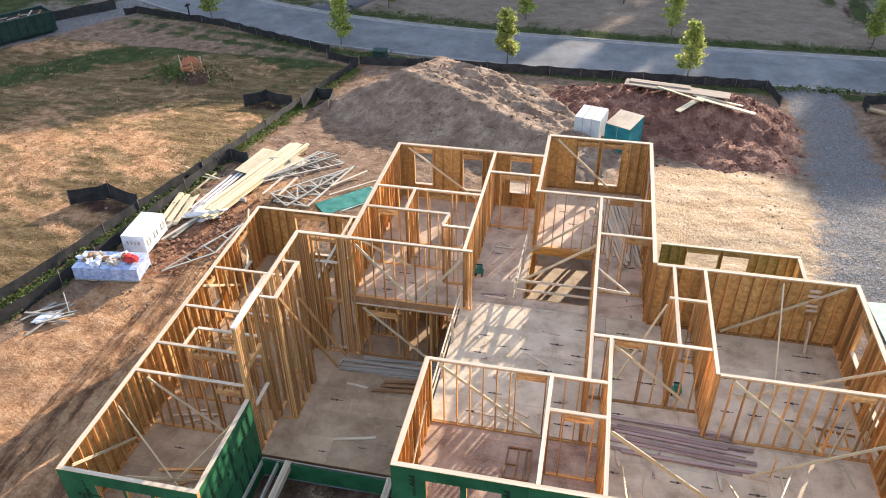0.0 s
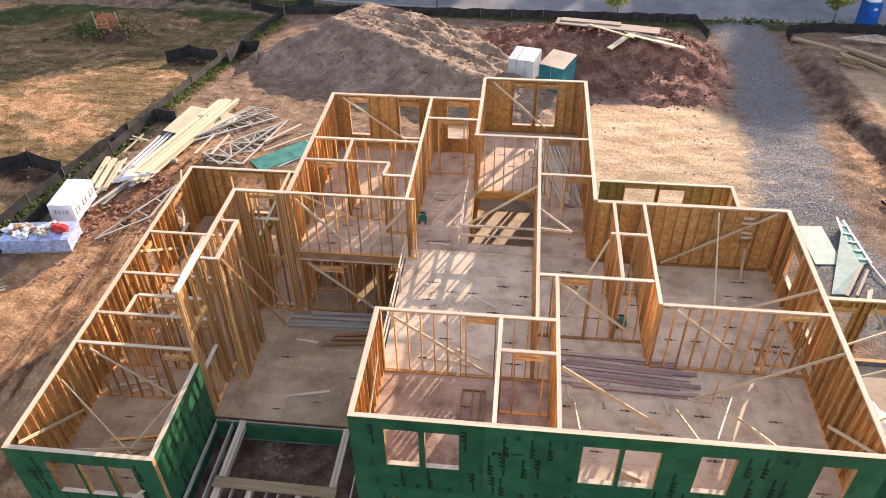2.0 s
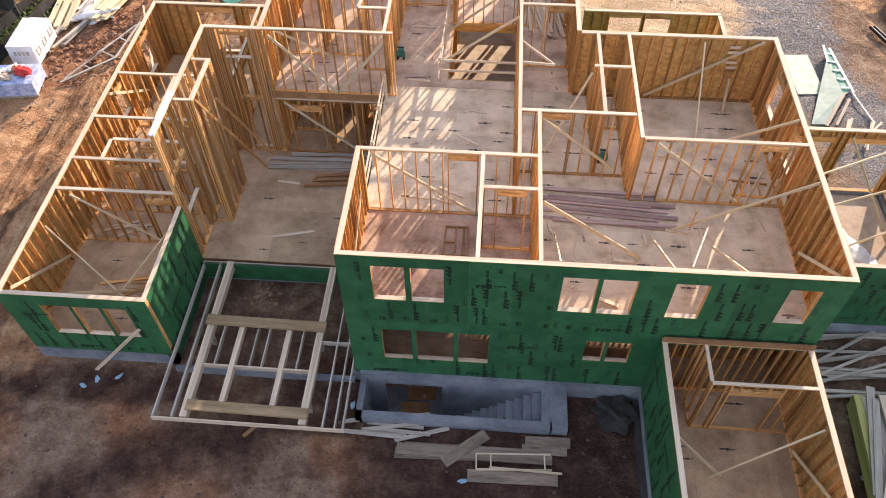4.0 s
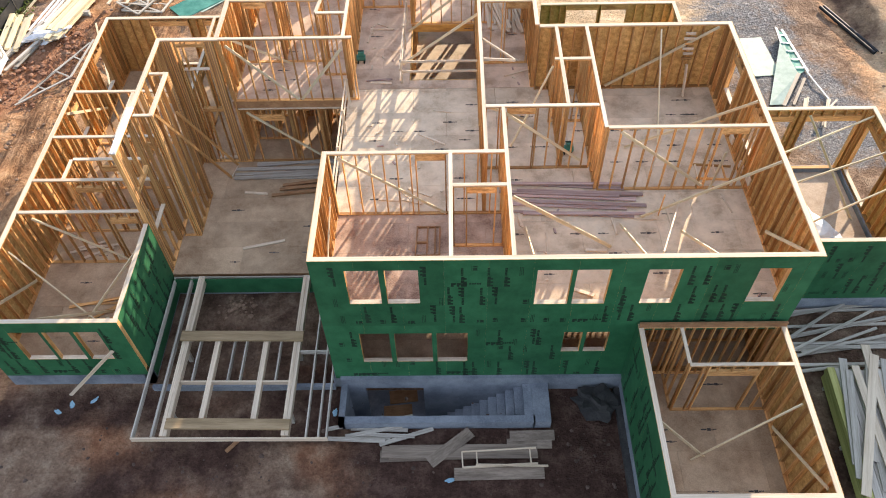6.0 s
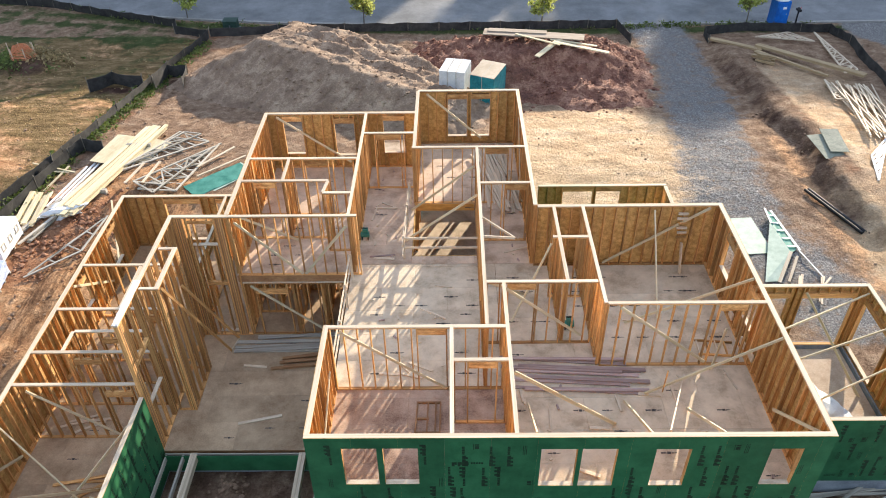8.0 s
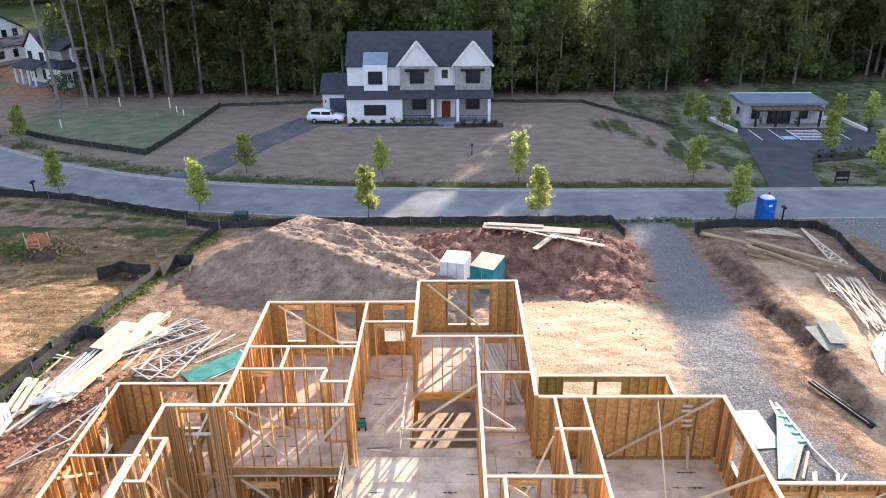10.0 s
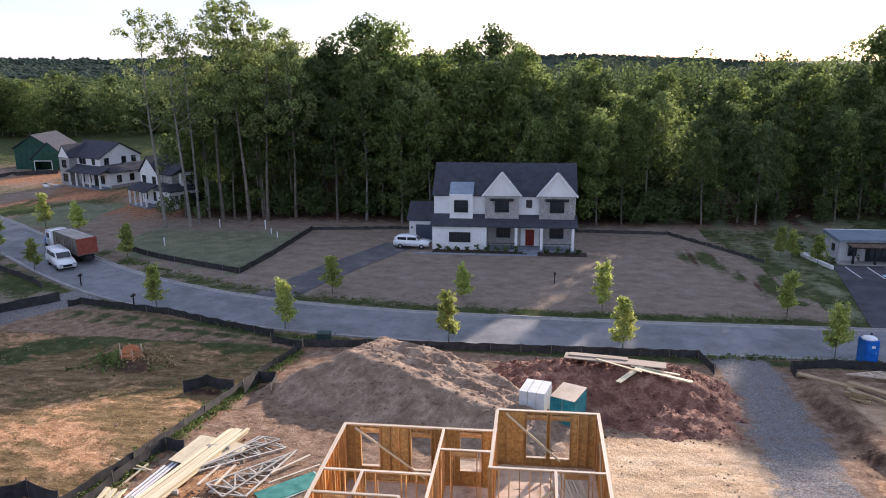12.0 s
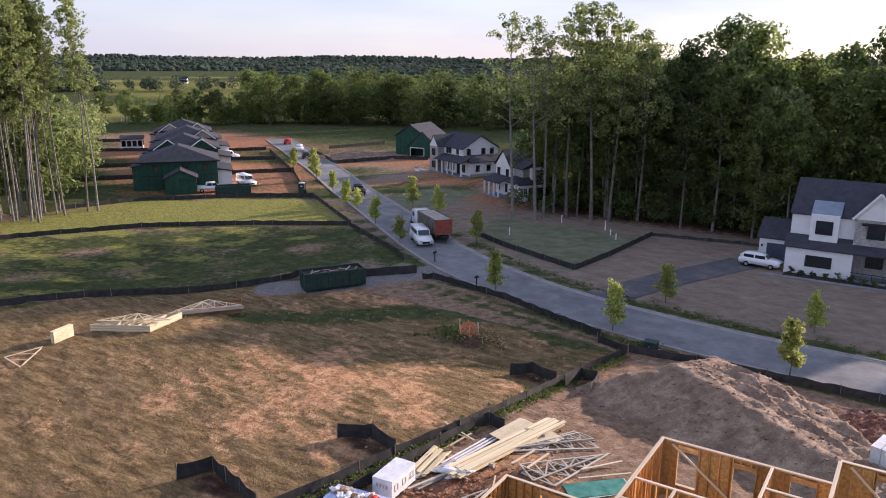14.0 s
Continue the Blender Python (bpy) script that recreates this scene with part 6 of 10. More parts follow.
jitter_heap("block_stack", "small stack of weathered timber blocks", (21.9, 51.4), (22.9, 50.5), 5, 0.26, 0.5, "header_wood", 18, 0.05, 0.2, 6, 2)

# beside the garage wing
jitter_heap("board_pile", "scattered grey boards on soil beside the green wall", (11.2, 14.0), (16.0, 14.6), 9, 0.11, 1.4, "grey_lumber", 19, 0.05, 0.05, 8, 3)
jitter_heap("board_pile", "scattered grey boards on soil beside the green wall", (11.0, 12.9), (15.4, 13.2), 7, 0.12, 0.7, "grey_lumber", 20, 0.05, 0.06, 5, 3)
jitter_heap("board_pile", "few loose grey boards on soil", (11.0, 13.0), (14.4, 14.9), 3, 0.10, 0.9, "grey_lumber", 22, 0.2, 0.05, 10, 1)


def timber_stack(p, heading, length, width, rows, label):
    t = thing("timber_stack", Matrix.Translation((*p, 0)) @ Matrix.Rotation(radians(heading), 4, "Z"), label, "timber stack")
    n = int(width / 0.24)
    for k in range(3):
        bar("sleeper", t, (width / 2, 0.4 + k * (length - 0.8) / 2, 0.05), (width, 0.1, 0.1), "grey_lumber")
    rr = random.Random(4)
    for q in range(rows):
        for k in range(n):
            bar("timber", t, (0.12 + k * 0.24, length / 2 + rr.uniform(-0.06, 0.06), 0.14 + q * 0.15 + 0.07), (0.225, length, 0.14), "timber_pt" if k == 0 or q < rows - 1 else "grey_lumber")
    return t


timber_stack((11.75, 7.4), -3, 4.9, 2.2, 4, "stack of treated green-yellow timbers beside the small rear room")
jitter_heap("board_pile", "pale boards thrown on the treated timber stack", (12.4, 8.6), (13.1, 12.2), 7, 0.22, 1.2, "grey_lumber", 24, 0.76, 0.045, 7, 2)
jitter_heap("board_pile", "two pale boards over the timber stack corner", (12.3, 7.8), (13.4, 12.6), 3, 0.25, 0.5, "plate", 25, 0.86, 0.045, 12, 1)

# before the basement stairs
jitter_heap("board_pile", "short pale boards beside the basement stairwell", (-3.6, 10.45), (-1.8, 10.6), 7, 0.13, 0.5, "grey_lumber", 26, 0.03, 0.04, 8, 2)
jitter_heap("board_pile", "one pale board lying askew on soil", (-2.6, 10.0), (-0.9, 10.5), 1, 0.16, 0.1, "grey_lumber", 27, 0.05, 0.04, 1, 1)
jitter_heap("board_pile", "wide weathered planks on the soil", (-2.0, 9.75), (2.6, 9.85), 3, 0.42, 0.3, "old_board", 28, 0.03, 0.045, 2, 2)
jitter_heap("board_pile", "brown plank lying askew over others", (-0.7, 9.5), (0.6, 10.5), 1, 0.38, 0.1, "old_board", 29, 0.15, 0.045, 1, 1)
jitter_heap("board_pile", "wide board panel beside the stairwell wall", (1.8, 10.2), (3.2, 10.2), 2, 0.34, 0.3, "old_board", 30, 0.04, 0.05, 1, 1)
jitter_heap("board_pile", "brown plank on the soil", (-0.15, 9.1), (2.6, 9.1), 1, 0.35, 0.1, "old_board", 34, 0.03, 0.045, 1, 1)
fr = thing("ladder_frame", Matrix.Translation((0.2, 9.25, 0.17)) @ Matrix.Rotation(radians(3), 4, "Z"), "small pale rectangular timber frame lying on planks", "timber frame")
for p, q in [((0, 0, 0), (2.3, 0, 0)), ((0, 0.5, 0), (2.3, 0.5, 0)), ((0, 0, 0), (0, 0.5, 0)), ((0.45, 0, 0), (0.45, 0.5, 0)), ((2.1, 0, 0), (2.1, 0.5, 0)), ((0.4, 0.05, 0.05), (2.6, -0.12, 0.05))]:
    beam("rail", fr, p, q, 0.04, 0.09, "plate")


# ---- rear porch framing ----
def porch_frame():
    t = thing("porch_frame", Matrix.Translation((-6.9, 12, 0)), "unfinished porch floor frame of treated beams and joists", "porch framing")
    o = Vector((-6.9, 12, 0))

    def b(name, p, q, w, h, key="grey_lumber"):
        beam(name, t, Vector(p) - o, Vector(q) - o, w, h, key)
    z = 0.80
    b("joist", (-9.95, 10.0, z), (-9.95, 16.1, z), 0.05, 0.2)
    b("joist", (-9.35, 10.0, z), (-9.35, 16.1, z), 0.07, 0.2)
    for x in (-9.04, -8.92, -5.30, -5.18):
        b("girder", (x, 10.0, z), (x, 16.1, z), 0.11, 0.26, "plate")
    for x in (-7.95, -7.87, -6.33, -6.25):
        b("girder", (x, 10.4, z), (x, 13.5, z), 0.085, 0.24, "plate")
    for x in (-8.5, -7.35, -6.95, -5.8):
        b("joist", (x, 11.9, z), (x, 13.5, z), 0.045, 0.2)
    for x in (-4.60, -4.22, -3.97):
        b("joist", (x, 9.95, z), (x, 14.0 if x > -4.5 else 15.0, z), 0.045, 0.2)
    b("rim_joist", (-9.98, 9.95, z), (-3.92, 9.92, z), 0.045, 0.2, "plate")
    b("ledger", (-9.98, 16.06, z), (-3.95, 16.06, z), 0.045, 0.26)
    b("blocking", (-8.85, 11.9, z), (-5.35, 11.88, z), 0.05, 0.2, "plate")
    b("blocking", (-5.15, 13.0, z), (-4.0, 13.0, z), 0.045, 0.2)
    b("header", (-9.15, 13.55, z + 0.2), (-5.05, 13.5, z + 0.2), 0.36, 0.09, "header_wood")
    b("header", (-8.95, 10.38, z + 0.19), (-5.1, 10.32, z + 0.19), 0.34, 0.09, "header_wood")
    for x, y in [(-9.0, 10.9), (-5.24, 10.9), (-9.0, 13.2), (-5.24, 13.2)]:
        bar("post", t, (x - o.x, y - o.y, 0.33), (0.13, 0.13, 0.68), "grey_lumber")
    return t


porch_frame()
bm = bmesh.new()
for lo, hi in [((-10.0, 12.03, -0.4), (-5.35, 12.15, 0.26)), ((-5.35, 12.03, -0.4), (-3.95, 12.15, 0.24))]:
    box_into(bm, lo, hi)
tagged(part("foundation_porch", bm, "concrete", None), "low concrete foundation strip under the porch frame", "foundation", kind="structure")


# ---- basement stairwell ----
def stairwell():
    bm = bmesh.new()
    x0, x1, y0, y1, d = -3.72, 3.0, 10.62, 12.0, -2.25
    for lo, hi in [((x0, y0, d), (x1 - 0.5, y0 + 0.24, 0.42)), ((x0, y0, d), (x0 + 0.2, y1, 0.42)), ((x1 - 0.55, y0, d), (x1, y1, 0.42))]:
        box_into(bm, lo, hi)
    # far wall with a doorway
    for lo, hi in [((x0, y1, d), (-2.95, y1 + 0.16, 0.75)), ((-1.05, y1, d), (5.4, y1 + 0.16, 0.75)), ((-2.95, y1, 0.15), (-1.05, y1 + 0.16, 0.75))]:
        box_into(bm, lo, hi)
    w = tagged(part("stairwell_wall", bm, "concrete", None), "bluish grey concrete walls of the basement stairwell", "stairwell", kind="structure")
    bm = bmesh.new()
    box_into(bm, (x0, y0, d - 0.15), (x1, 17.0, d))
    tagged(part("basement_floor", bm, "concrete", None), "concrete floor slab of basement and stairwell", "floor", kind="structure")
    bm = bmesh.new()
    box_into(bm, (x0, 17.0, d), (x1, 17.2, 0.6))
    tagged(part("wall_basement", bm, "concrete", None), "plain concrete basement wall", "wall", kind="structure")
    st = thing("basement_stairs", Matrix.Translation((-0.85, y0 + 0.24, d)), "bluish grey concrete steps rising from the basement door", "stairs")
    n = 12
    for k in range(n):
        bar("step", st, (0.14 + k * 0.275, (y1 - y0 - 0.24) / 2, 0.10 * (k + 1) * 2.2 / 2), (0.275, y1 - y0 - 0.26, 0.22 * (k + 1)), "concrete")
    jitter_heap("basement_board", "dirty board panel on the basement floor", (-2.4, 12.6), (-1.4, 12.7), 2, 0.5, 0.6, "brown", 77, d + 3, 0.04, 3, 1).location.z = d
    return w


stairwell()
for k in range(44):
    x, y = r.gauss(-7.85, 0.28), r.gauss(15.4, 0.24)
    bm = bmesh.new()
    bmesh.ops.create_icosphere(bm, subdivisions=1, radius=r.choice((0.03, 0.04, 0.05, 0.07, 0.11)))
    for v in bm.verts:
        v.co = Vector((v.co.x * 1.2, v.co.y, v.co.z * 0.7)) * (1 + r.uniform(-0.4, 0.3))
    tagged(part("clod", bm, "dirt_lump", None, m=Matrix.Translation((x, y, 0.05))), "grey clod of broken soil under the porch", "clod", "clods under the porch")


# ---- loose things on the floors ----
jitter_heap("board_pile", "long weathered boards on the great room floor", (-8.3, 21.2), (-4.4, 21.4), 8, 0.14, 0.8, "grey_lumber", 40, ZF1 + 0.001, 0.04, 3, 2)
jitter_heap("board_pile", "short dark boards stacked on the great room floor", (-6.8, 20.2), (-4.6, 20.5), 6, 0.13, 0.5, "brown", 41, ZF1 + 0.001, 0.06, 3, 2)
jitter_heap("board_pile", "single stud lying on the great room floor", (-7.25, 17.4), (-5.75, 17.78), 1, 0.10, 0.1, "plate", 42, ZF1 + 0.001, 0.045, 1, 1)
jitter_heap("board_pile", "short offcut on the great room floor", (-8.3, 20.2), (-7.4, 20.1), 1, 0.09, 0.1, "plate", 43, ZF1 + 0.001, 0.045, 1, 1)
jitter_heap("board_pile", "long reddish planks laid across the upper floor", (1.9, 17.25), (6.0, 17.05), 4, 0.13, 0.45, "aged", 44, ZF2 + 0.001, 0.045, 2, 2)
jitter_heap("board_pile", "long reddish planks laid across the upper floor", (1.9, 16.55), (5.8, 16.4), 6, 0.13, 0.75, "aged", 45, ZF2 + 0.001, 0.045, 2.5, 2)
jitter_heap("board_pile", "pale framing boards stored on the box room floor", (1.7, 30.9), (2.2, 26.0), 18, 0.11, 1.0, "plate", 47, ZF2 + 0.001, 0.05, 9, 3)
for a, b in [((5.03, 15.9), (5.1, 15.2)), ((5.9, 15.85), (6.6, 15.8)), ((4.45, 14.6), (5.1, 14.57)), ((2.15, 15.75), (2.2, 15.2)), ((-1.9, 16.9), (-1.0, 16.6)), ((-1.2, 17.2), (-0.4, 16.8)), ((-2.2, 16.75), (-1.5, 16.7)), ((-2.9, 22.8), (-2.1, 22.75)), ((-3.1, 26.2), (-2.2, 26.15)), ((6.2, 19.3), (6.9, 19.2)), ((2.0, 21.4), (2.5, 21.0)), ((3.0, 13.4), (3.7, 13.1))]:
    jitter_heap("offcut", "short timber offcut lying on the upper floor", a, b, 1, 0.10, 0.05, "plate", int(a[0] * 100) + 3, ZF2 + 0.001, 0.04, 1, 1)
ff = thing("ladder_frame", Matrix.Translation((-1.2, 14.4, ZF2 + 0.03)), "dark brown ladder-like timber frame on the floor", "timber frame")
for p, q in [((0, 0, 0), (0.05, 1.2, 0)), ((0.35, 0, 0), (0.38, 1.2, 0)), ((0.74, 0, 0), (0.76, 1.2, 0)), ((0.6, 0, 0), (0.62, 1.2, 0)), ((0.02, 1.18, 0), (0.78, 1.18, 0)), ((0.02, 0.55, 0), (0.4, 0.55, 0)), ((0, 0.02, 0), (0.76, 0.02, 0))]:
    beam("rail", ff, p, q, 0.045, 0.09, "brown")
lf = thing("ladder_frame", Matrix.Translation((8.1, 17.5, ZF2 + 0.03)), "orange-brown ladder-like stud frame lying in the bedroom", "timber frame")
for p, q in [((0, 0.1, 0), (1.25, 0.0, 0)), ((0.02, 0.75, 0), (1.28, 0.62, 0))]:
    beam("rail", lf, p, q, 0.045, 0.09, "stud")
for k in range(5):
    beam("rung", lf, (0.04 + 0.3 * k, 0.12 - 0.02 * k, 0.01), (0.07 + 0.3 * k, 0.72 - 0.02 * k, 0.01), 0.04, 0.09, "stud" if k % 2 else "plate")
bl = thing("blocking_boards", Matrix.Translation((8.4, Y22 - 0.17, ZF2 + 1.35)), "short pale blocking boards nailed between bedroom studs", "blocking boards")
for k, w in enumerate((0.36, 0.34, 0.38, 0.3, 0.37, 0.35)):
    bar("board", bl, (0.02 * (k % 2) - 0.02 * k, 0, 0.21 * k), (w, 0.06, 0.085), "plate" if k % 3 else "stud", (0, 2 * (k % 3) - 2, 0))
for y, z in ((19.0, ZF2 + 0.5), (17.7, ZF2 + 0.45), (16.95, ZF2 + 0.62)):
    bx = thing("blocking_board", Matrix.Translation((XR - 0.19, y, z)), "short pale board nailed to the studs of the outer wall", "blocking boards", "wall blocking")
    bar("board", bx, (0, 0, 0), (0.05, 0.34, 0.28), "plate")


def brace(p, q, label="pale diagonal timber brace between wall and floor", w=0.09, key="lumber"):
    p, q = Vector(p), Vector(q)
    t = thing("timber_brace", Matrix.Translation(p), label, "brace", "temporary braces")
    beam("board", t, (0, 0, 0), q - p, 0.04, w, key)


brace((-23.2, 23.6, 0.5), (-22.5, 22.8, 0.04), "pale stake fallen beside the scrap pile", 0.08, "plate")
brace((1.66, 14.4, ZT - 0.06), (4.85, 14.7, ZF2 + 0.05), w=0.12)
brace((2.28, 15.5, ZF2 + 0.05), (2.1, YF + 0.2, ZT - 0.1))
brace((5.27, 15.6, ZF2 + 0.05), (5.07, YF + 0.2, ZT - 0.15))
brace((7.14, 15.3, ZF2 + 0.05), (6.95, YF + 0.2, ZT - 0.15))
brace((7.3, 16.5, ZF2 + 0.05), (5.5, YF + 0.2, ZT - 0.2), "wide pale board leaning from floor to rear wall", 0.3, "plate")
brace((6.55, 16.0, ZF2 + 0.05), (6.2, 15.1, ZF2 + 1.9), "short orange-brown stud propped on the floor", 0.09, "stud")
brace((7.1, 19.3, ZF2 + 0.05), (7.25, Y22 - 0.2, ZT - 0.15))
brace((5.92, 19.1, ZF2 + 0.05), (9.52, 18.3, ZT - 0.05))
brace((5.96, 15.9, ZF2 + 0.05), (9.52, 15.65, ZT - 0.05))
brace((6.4, 17.3, ZF2 + 0.05), (6.3, 16.9, ZT - 0.15), "upright pale prop beside the cross wall", 0.07, "plate")
brace((8.5, 17.05, ZT - 1.0), (8.3, 16.9, ZF2 + 0.05), w=0.12)
brace((8.45, 21.75, ZF2 + 0.05), (8.45, 22.2, ZF2 + 1.15), "short pale board leaning on bedroom wall", 0.2, "plate")
brace((1.05, 18.3, ZT - 0.1), (2.6, 20.6, ZF2 + 0.05))
brace((1.05, 20.6, ZT - 0.03), (2.1, 20.5, ZT - 0.03), "short pale board nailed across wall tops", 0.09, "plate")
brace((1.05, 21.7, ZT - 0.03), (2.1, 20.5, ZT - 0.03), "short pale board nailed across wall tops", 0.09, "plate")
brace((2.0, 19.2, ZF2 + 0.05), (3.35, 20.4, ZT - 0.2))
brace((-1.9, 23.9, ZF2 + 0.05), (0.93, 23.7, ZT - 0.4))
brace((-1.72, 26.0, ZF2 + 0.05), (0.86, 25.9, ZT - 0.5))
brace((-7.9, 22.2, ZT - 0.2), (-6.2, 24.0, ZF2 + 0.05))
brace((-9.32, 18.1, ZT - 0.1), (-8.75, 20.9, ZF1 + 0.05), key="stud")
brace((-9.3, 19.5, ZT - 1.2), (-8.6, 21.6, ZF1 + 0.05), key="stud")
brace((-8.6, 21.6, ZF1 + 0.04), (-8.75, 20.9, ZF1 + 0.04), "short board nailed to the floor between braces", 0.09, "plate")
brace((-14.5, 15.3, 3.4), (-11.8, 13.9, ZF1 + 0.05))
brace((-12.6, 12.6, 3.5), (-11.7, 14.6, ZF1 + 0.05))
brace((-10.3, 12.6, 3.4), (-11.9, 14.3, ZF1 + 0.05))
brace((-12.6, 13.9, ZF1 + 0.05), (-10.3, 15.6, 3.3))
brace((-10.65, YF + 0.1, 2.25), (-12.75, 11.9, 0.03), "pale prop board leaning against green wing wall", 0.11, "plate")
brace((5.5, 9.6, 2.9), (7.3, 9.2, ZF1 + 0.05))
brace((9.45, 9.6, 3.5), (6.9, 9.1, ZF1 + 0.05))
brace((5.5, 7.8, 1.6), (6.9, 7.5, ZF1 + 0.05))
brace((XR + 0.05, 18.6, 3.2), (XG - 0.1, 21.2, 3.5))
brace((XR + 0.05, 17.4, 3.1), (XG - 0.1, 19.4, 3.5))
brace((13.2, 21.3, 3.5), (15.3, 18.6, 0.1))
brace((XR + 0.05, 15.9, 2.2), (XG - 0.1, 18.0, 3.4))


def stair_guard():
    """Temporary guard rails of studs round the stairwell and along the great room edge."""
    t = thing("guard_rail", Matrix.Translation((-1.9, 22.8, ZF2)), "temporary timber guard rail round the open stairwell", "guard rail")
    o = Vector((-1.9, 22.8, ZF2))

    def b(name, p, q):
        beam(name, t, Vector(p) - o, Vector(q) - o, 0.04, 0.09, "plate")
    for x, y in [(-1.9, 22.8), (-1.85, 24.9), (-1.8, 26.5)]:
        b("post", (x, y, ZF2), (x, y, ZF2 + 1.1))
    for z in (0.55, 1.0):
        b("rail", (-1.92, 22.3, ZF2 + z), (-1.82, 26.8, ZF2 + z))
        b("rail", (-1.95, 22.78, ZF2 + z), (0.95, 22.78, ZF2 + z))
    t2 = thing("guard_rail", Matrix.Translation((-3.8, 16.4, ZF2)), "pale timber guard rail along the great room edge", "guard rail")
    o = Vector((-3.8, 16.4, ZF2))
    t = t2

    def c(name, p, q):
        beam(name, t2, Vector(p) - o, Vector(q) - o, 0.04, 0.09, "plate")
    for y in (16.5, 18.2, 20.0, 21.7):
        c("post", (-3.8, y, ZF2 - 0.3), (-3.8, y, ZF2 + 1.1))
    for z in (0.55, 1.0):
        c("rail", (-3.84, 16.3, ZF2 + z), (-3.84, 21.8, ZF2 + z))


stair_guard()
bm = bmesh.new()
box_into(bm, (X8 - 0.10, 16.3, ZT + 0.003), (X8 + 0.08, 18.3, ZT + 0.012))
box_into(bm, (X8 - 0.09, 16.6, ZT - 0.22), (X8 - 0.08, 17.3, ZT + 0.003))
bmesh.ops.subdivide_edges(bm, edges=bm.edges[:], cuts=6, use_grid_fill=True)
wr = random.Random(8)
for v in bm.verts:
    v.co += Vector((wr.uniform(-0.03, 0.03), wr.uniform(-0.06, 0.06), wr.uniform(0, 0.02)))
tagged(part("torn_wrap", bm, "white_wrap", None), "torn white sheeting stapled over the great room wall top", "wrapping")
# rim of the open stairwell, through which the lower floor shows
rim = thing("stair_rim", Matrix.Translation((-0.35, 24.74, ZF2)), "orange-brown rim boards lining the open stairwell", "rim boards")
bar("rim_board", rim, (0, 1.765, -0.17), (2.50, 0.04, 0.33), "orange_board")
bar("rim_board", rim, (0, -1.765, -0.17), (2.50, 0.04, 0.33), "osb")
bar("side_board", rim, (-1.245, -0.0, -0.17), (0.03, 3.48, 0.33), "osb")
stud_wall("wall_lower_hall_side", (-1.66, 27.2), (-1.66, 29.5), ZF1, Z1T, 0.11, posts=[(2.2, 4)])


def compressor(p):
    t = thing("air_compressor", Matrix.Translation(p), "small green air compressor standing on the subfloor", "compressor")
    bm = bmesh.new()
    bmesh.ops.create_cone(bm, cap_ends=True, segments=14, radius1=0.12, radius2=0.12, depth=0.34, matrix=Matrix.Rotation(radians(90), 4, "Y") @ Matrix.Translation((-0.22, 0, 0)))
    part("tank", bm, "teal", t)
    bar("motor", t, (0.02, 0, 0.42), (0.22, 0.18, 0.16), "teal")
    bar("handle", t, (0, 0, 0.53), (0.26, 0.03, 0.03), "rubber")
    for x in (-0.12, 0.12):
        bar("foot", t, (x, 0, 0.04), (0.04, 0.22, 0.08), "rubber")


jitter_heap("board_pile", "offcut boards strewn on the wing room floor", (-12.9, 14.3), (-11.2, 14.8), 7, 0.09, 0.9, "stud", 81, ZF1 + 0.001, 0.04, 38, 2)
jitter_heap("board_pile", "short dirty boards on the wing room floor", (-13.6, 17.2), (-12.6, 17.7), 4, 0.09, 0.5, "plate", 82, ZF1 + 0.001, 0.04, 30, 1)
jitter_heap("board_pile", "brown board end leaning under the porch rim", (-7.45, 9.6), (-7.1, 10.0), 1, 0.14, 0.1, "brown", 83, 0.02, 0.05, 1, 1)
rq = random.Random(19)
for k in range(60):
    x0, x1, y0, y1 = ((2.0, 9.2, 12.6, 16.8), (-3.4, 0.7, 16.6, 22.0), (-3.4, -2.2, 22.5, 30.0), (2.0, 4.4, 22.4, 26.0))[k % 4]
    x, y = rq.uniform(x0, x1), rq.uniform(y0, y1)
    a = rq.uniform(0, 3.14)
    d = rq.uniform(0.08, 0.26) if k % 5 else rq.uniform(0.5, 1.1)
    sc = thing("wood_scrap", Matrix.Translation((x, y, ZF2)) @ Matrix.Rotation(a, 4, "Z"), "small pale wood scrap lying on the subfloor", "wood scrap", "wood scraps")
    bar("scrap", sc, (0, 0, 0.02), (d, 0.06, 0.04), rq.choice(("plate", "plate", "aged")))

compressor((-3.52, 24.1, ZF2))
compressor((3.95, 18.9, ZF2))


# printed marks on the panels and boards: plain dark bars
STAMPS = []
for kind in range(3):
    bm = bmesh.new()
    if kind == 0:
        for k, w in enumerate((0.13, 0.13, 0.12)):
            box_into(bm, (-w / 2, -0.002, 0.125 * k), (w / 2, 0.002, 0.125 * k + 0.06))
            box_into(bm, (-w / 2, -0.0018, 0.125 * k + 0.06), (-w / 2 + 0.075, 0.0018, 0.125 * k + 0.108))
        for k in range(5):
            box_into(bm, (-0.065, -0.002, 0.40 + 0.055 * k), (-0.01, 0.002, 0.44 + 0.055 * k))
    elif kind == 1:
        for q in range(3):
            for k in range(6):
                box_into(bm, (0.035 * q, -0.002, 0.05 * k), (0.035 * q + 0.014, 0.002, 0.05 * k + 0.03 + 0.004 * ((q + k) % 4)))
    else:
        box_into(bm, (-0.045, -0.002, 0), (0.045, 0.002, 0.035))
        box_into(bm, (-0.045, -0.002, 0.06), (0.045, 0.002, 0.15))
        for k in range(3):
            box_into(bm, (0.065, -0.002, 0.06 * k), (0.08, 0.002, 0.06 * k + 0.045))
    me = bpy.data.meshes.new("printed_mark")
    bm.to_mesh(me)
    bm.free()
    me.materials.append(M["ink"])
    STAMPS.append(me)


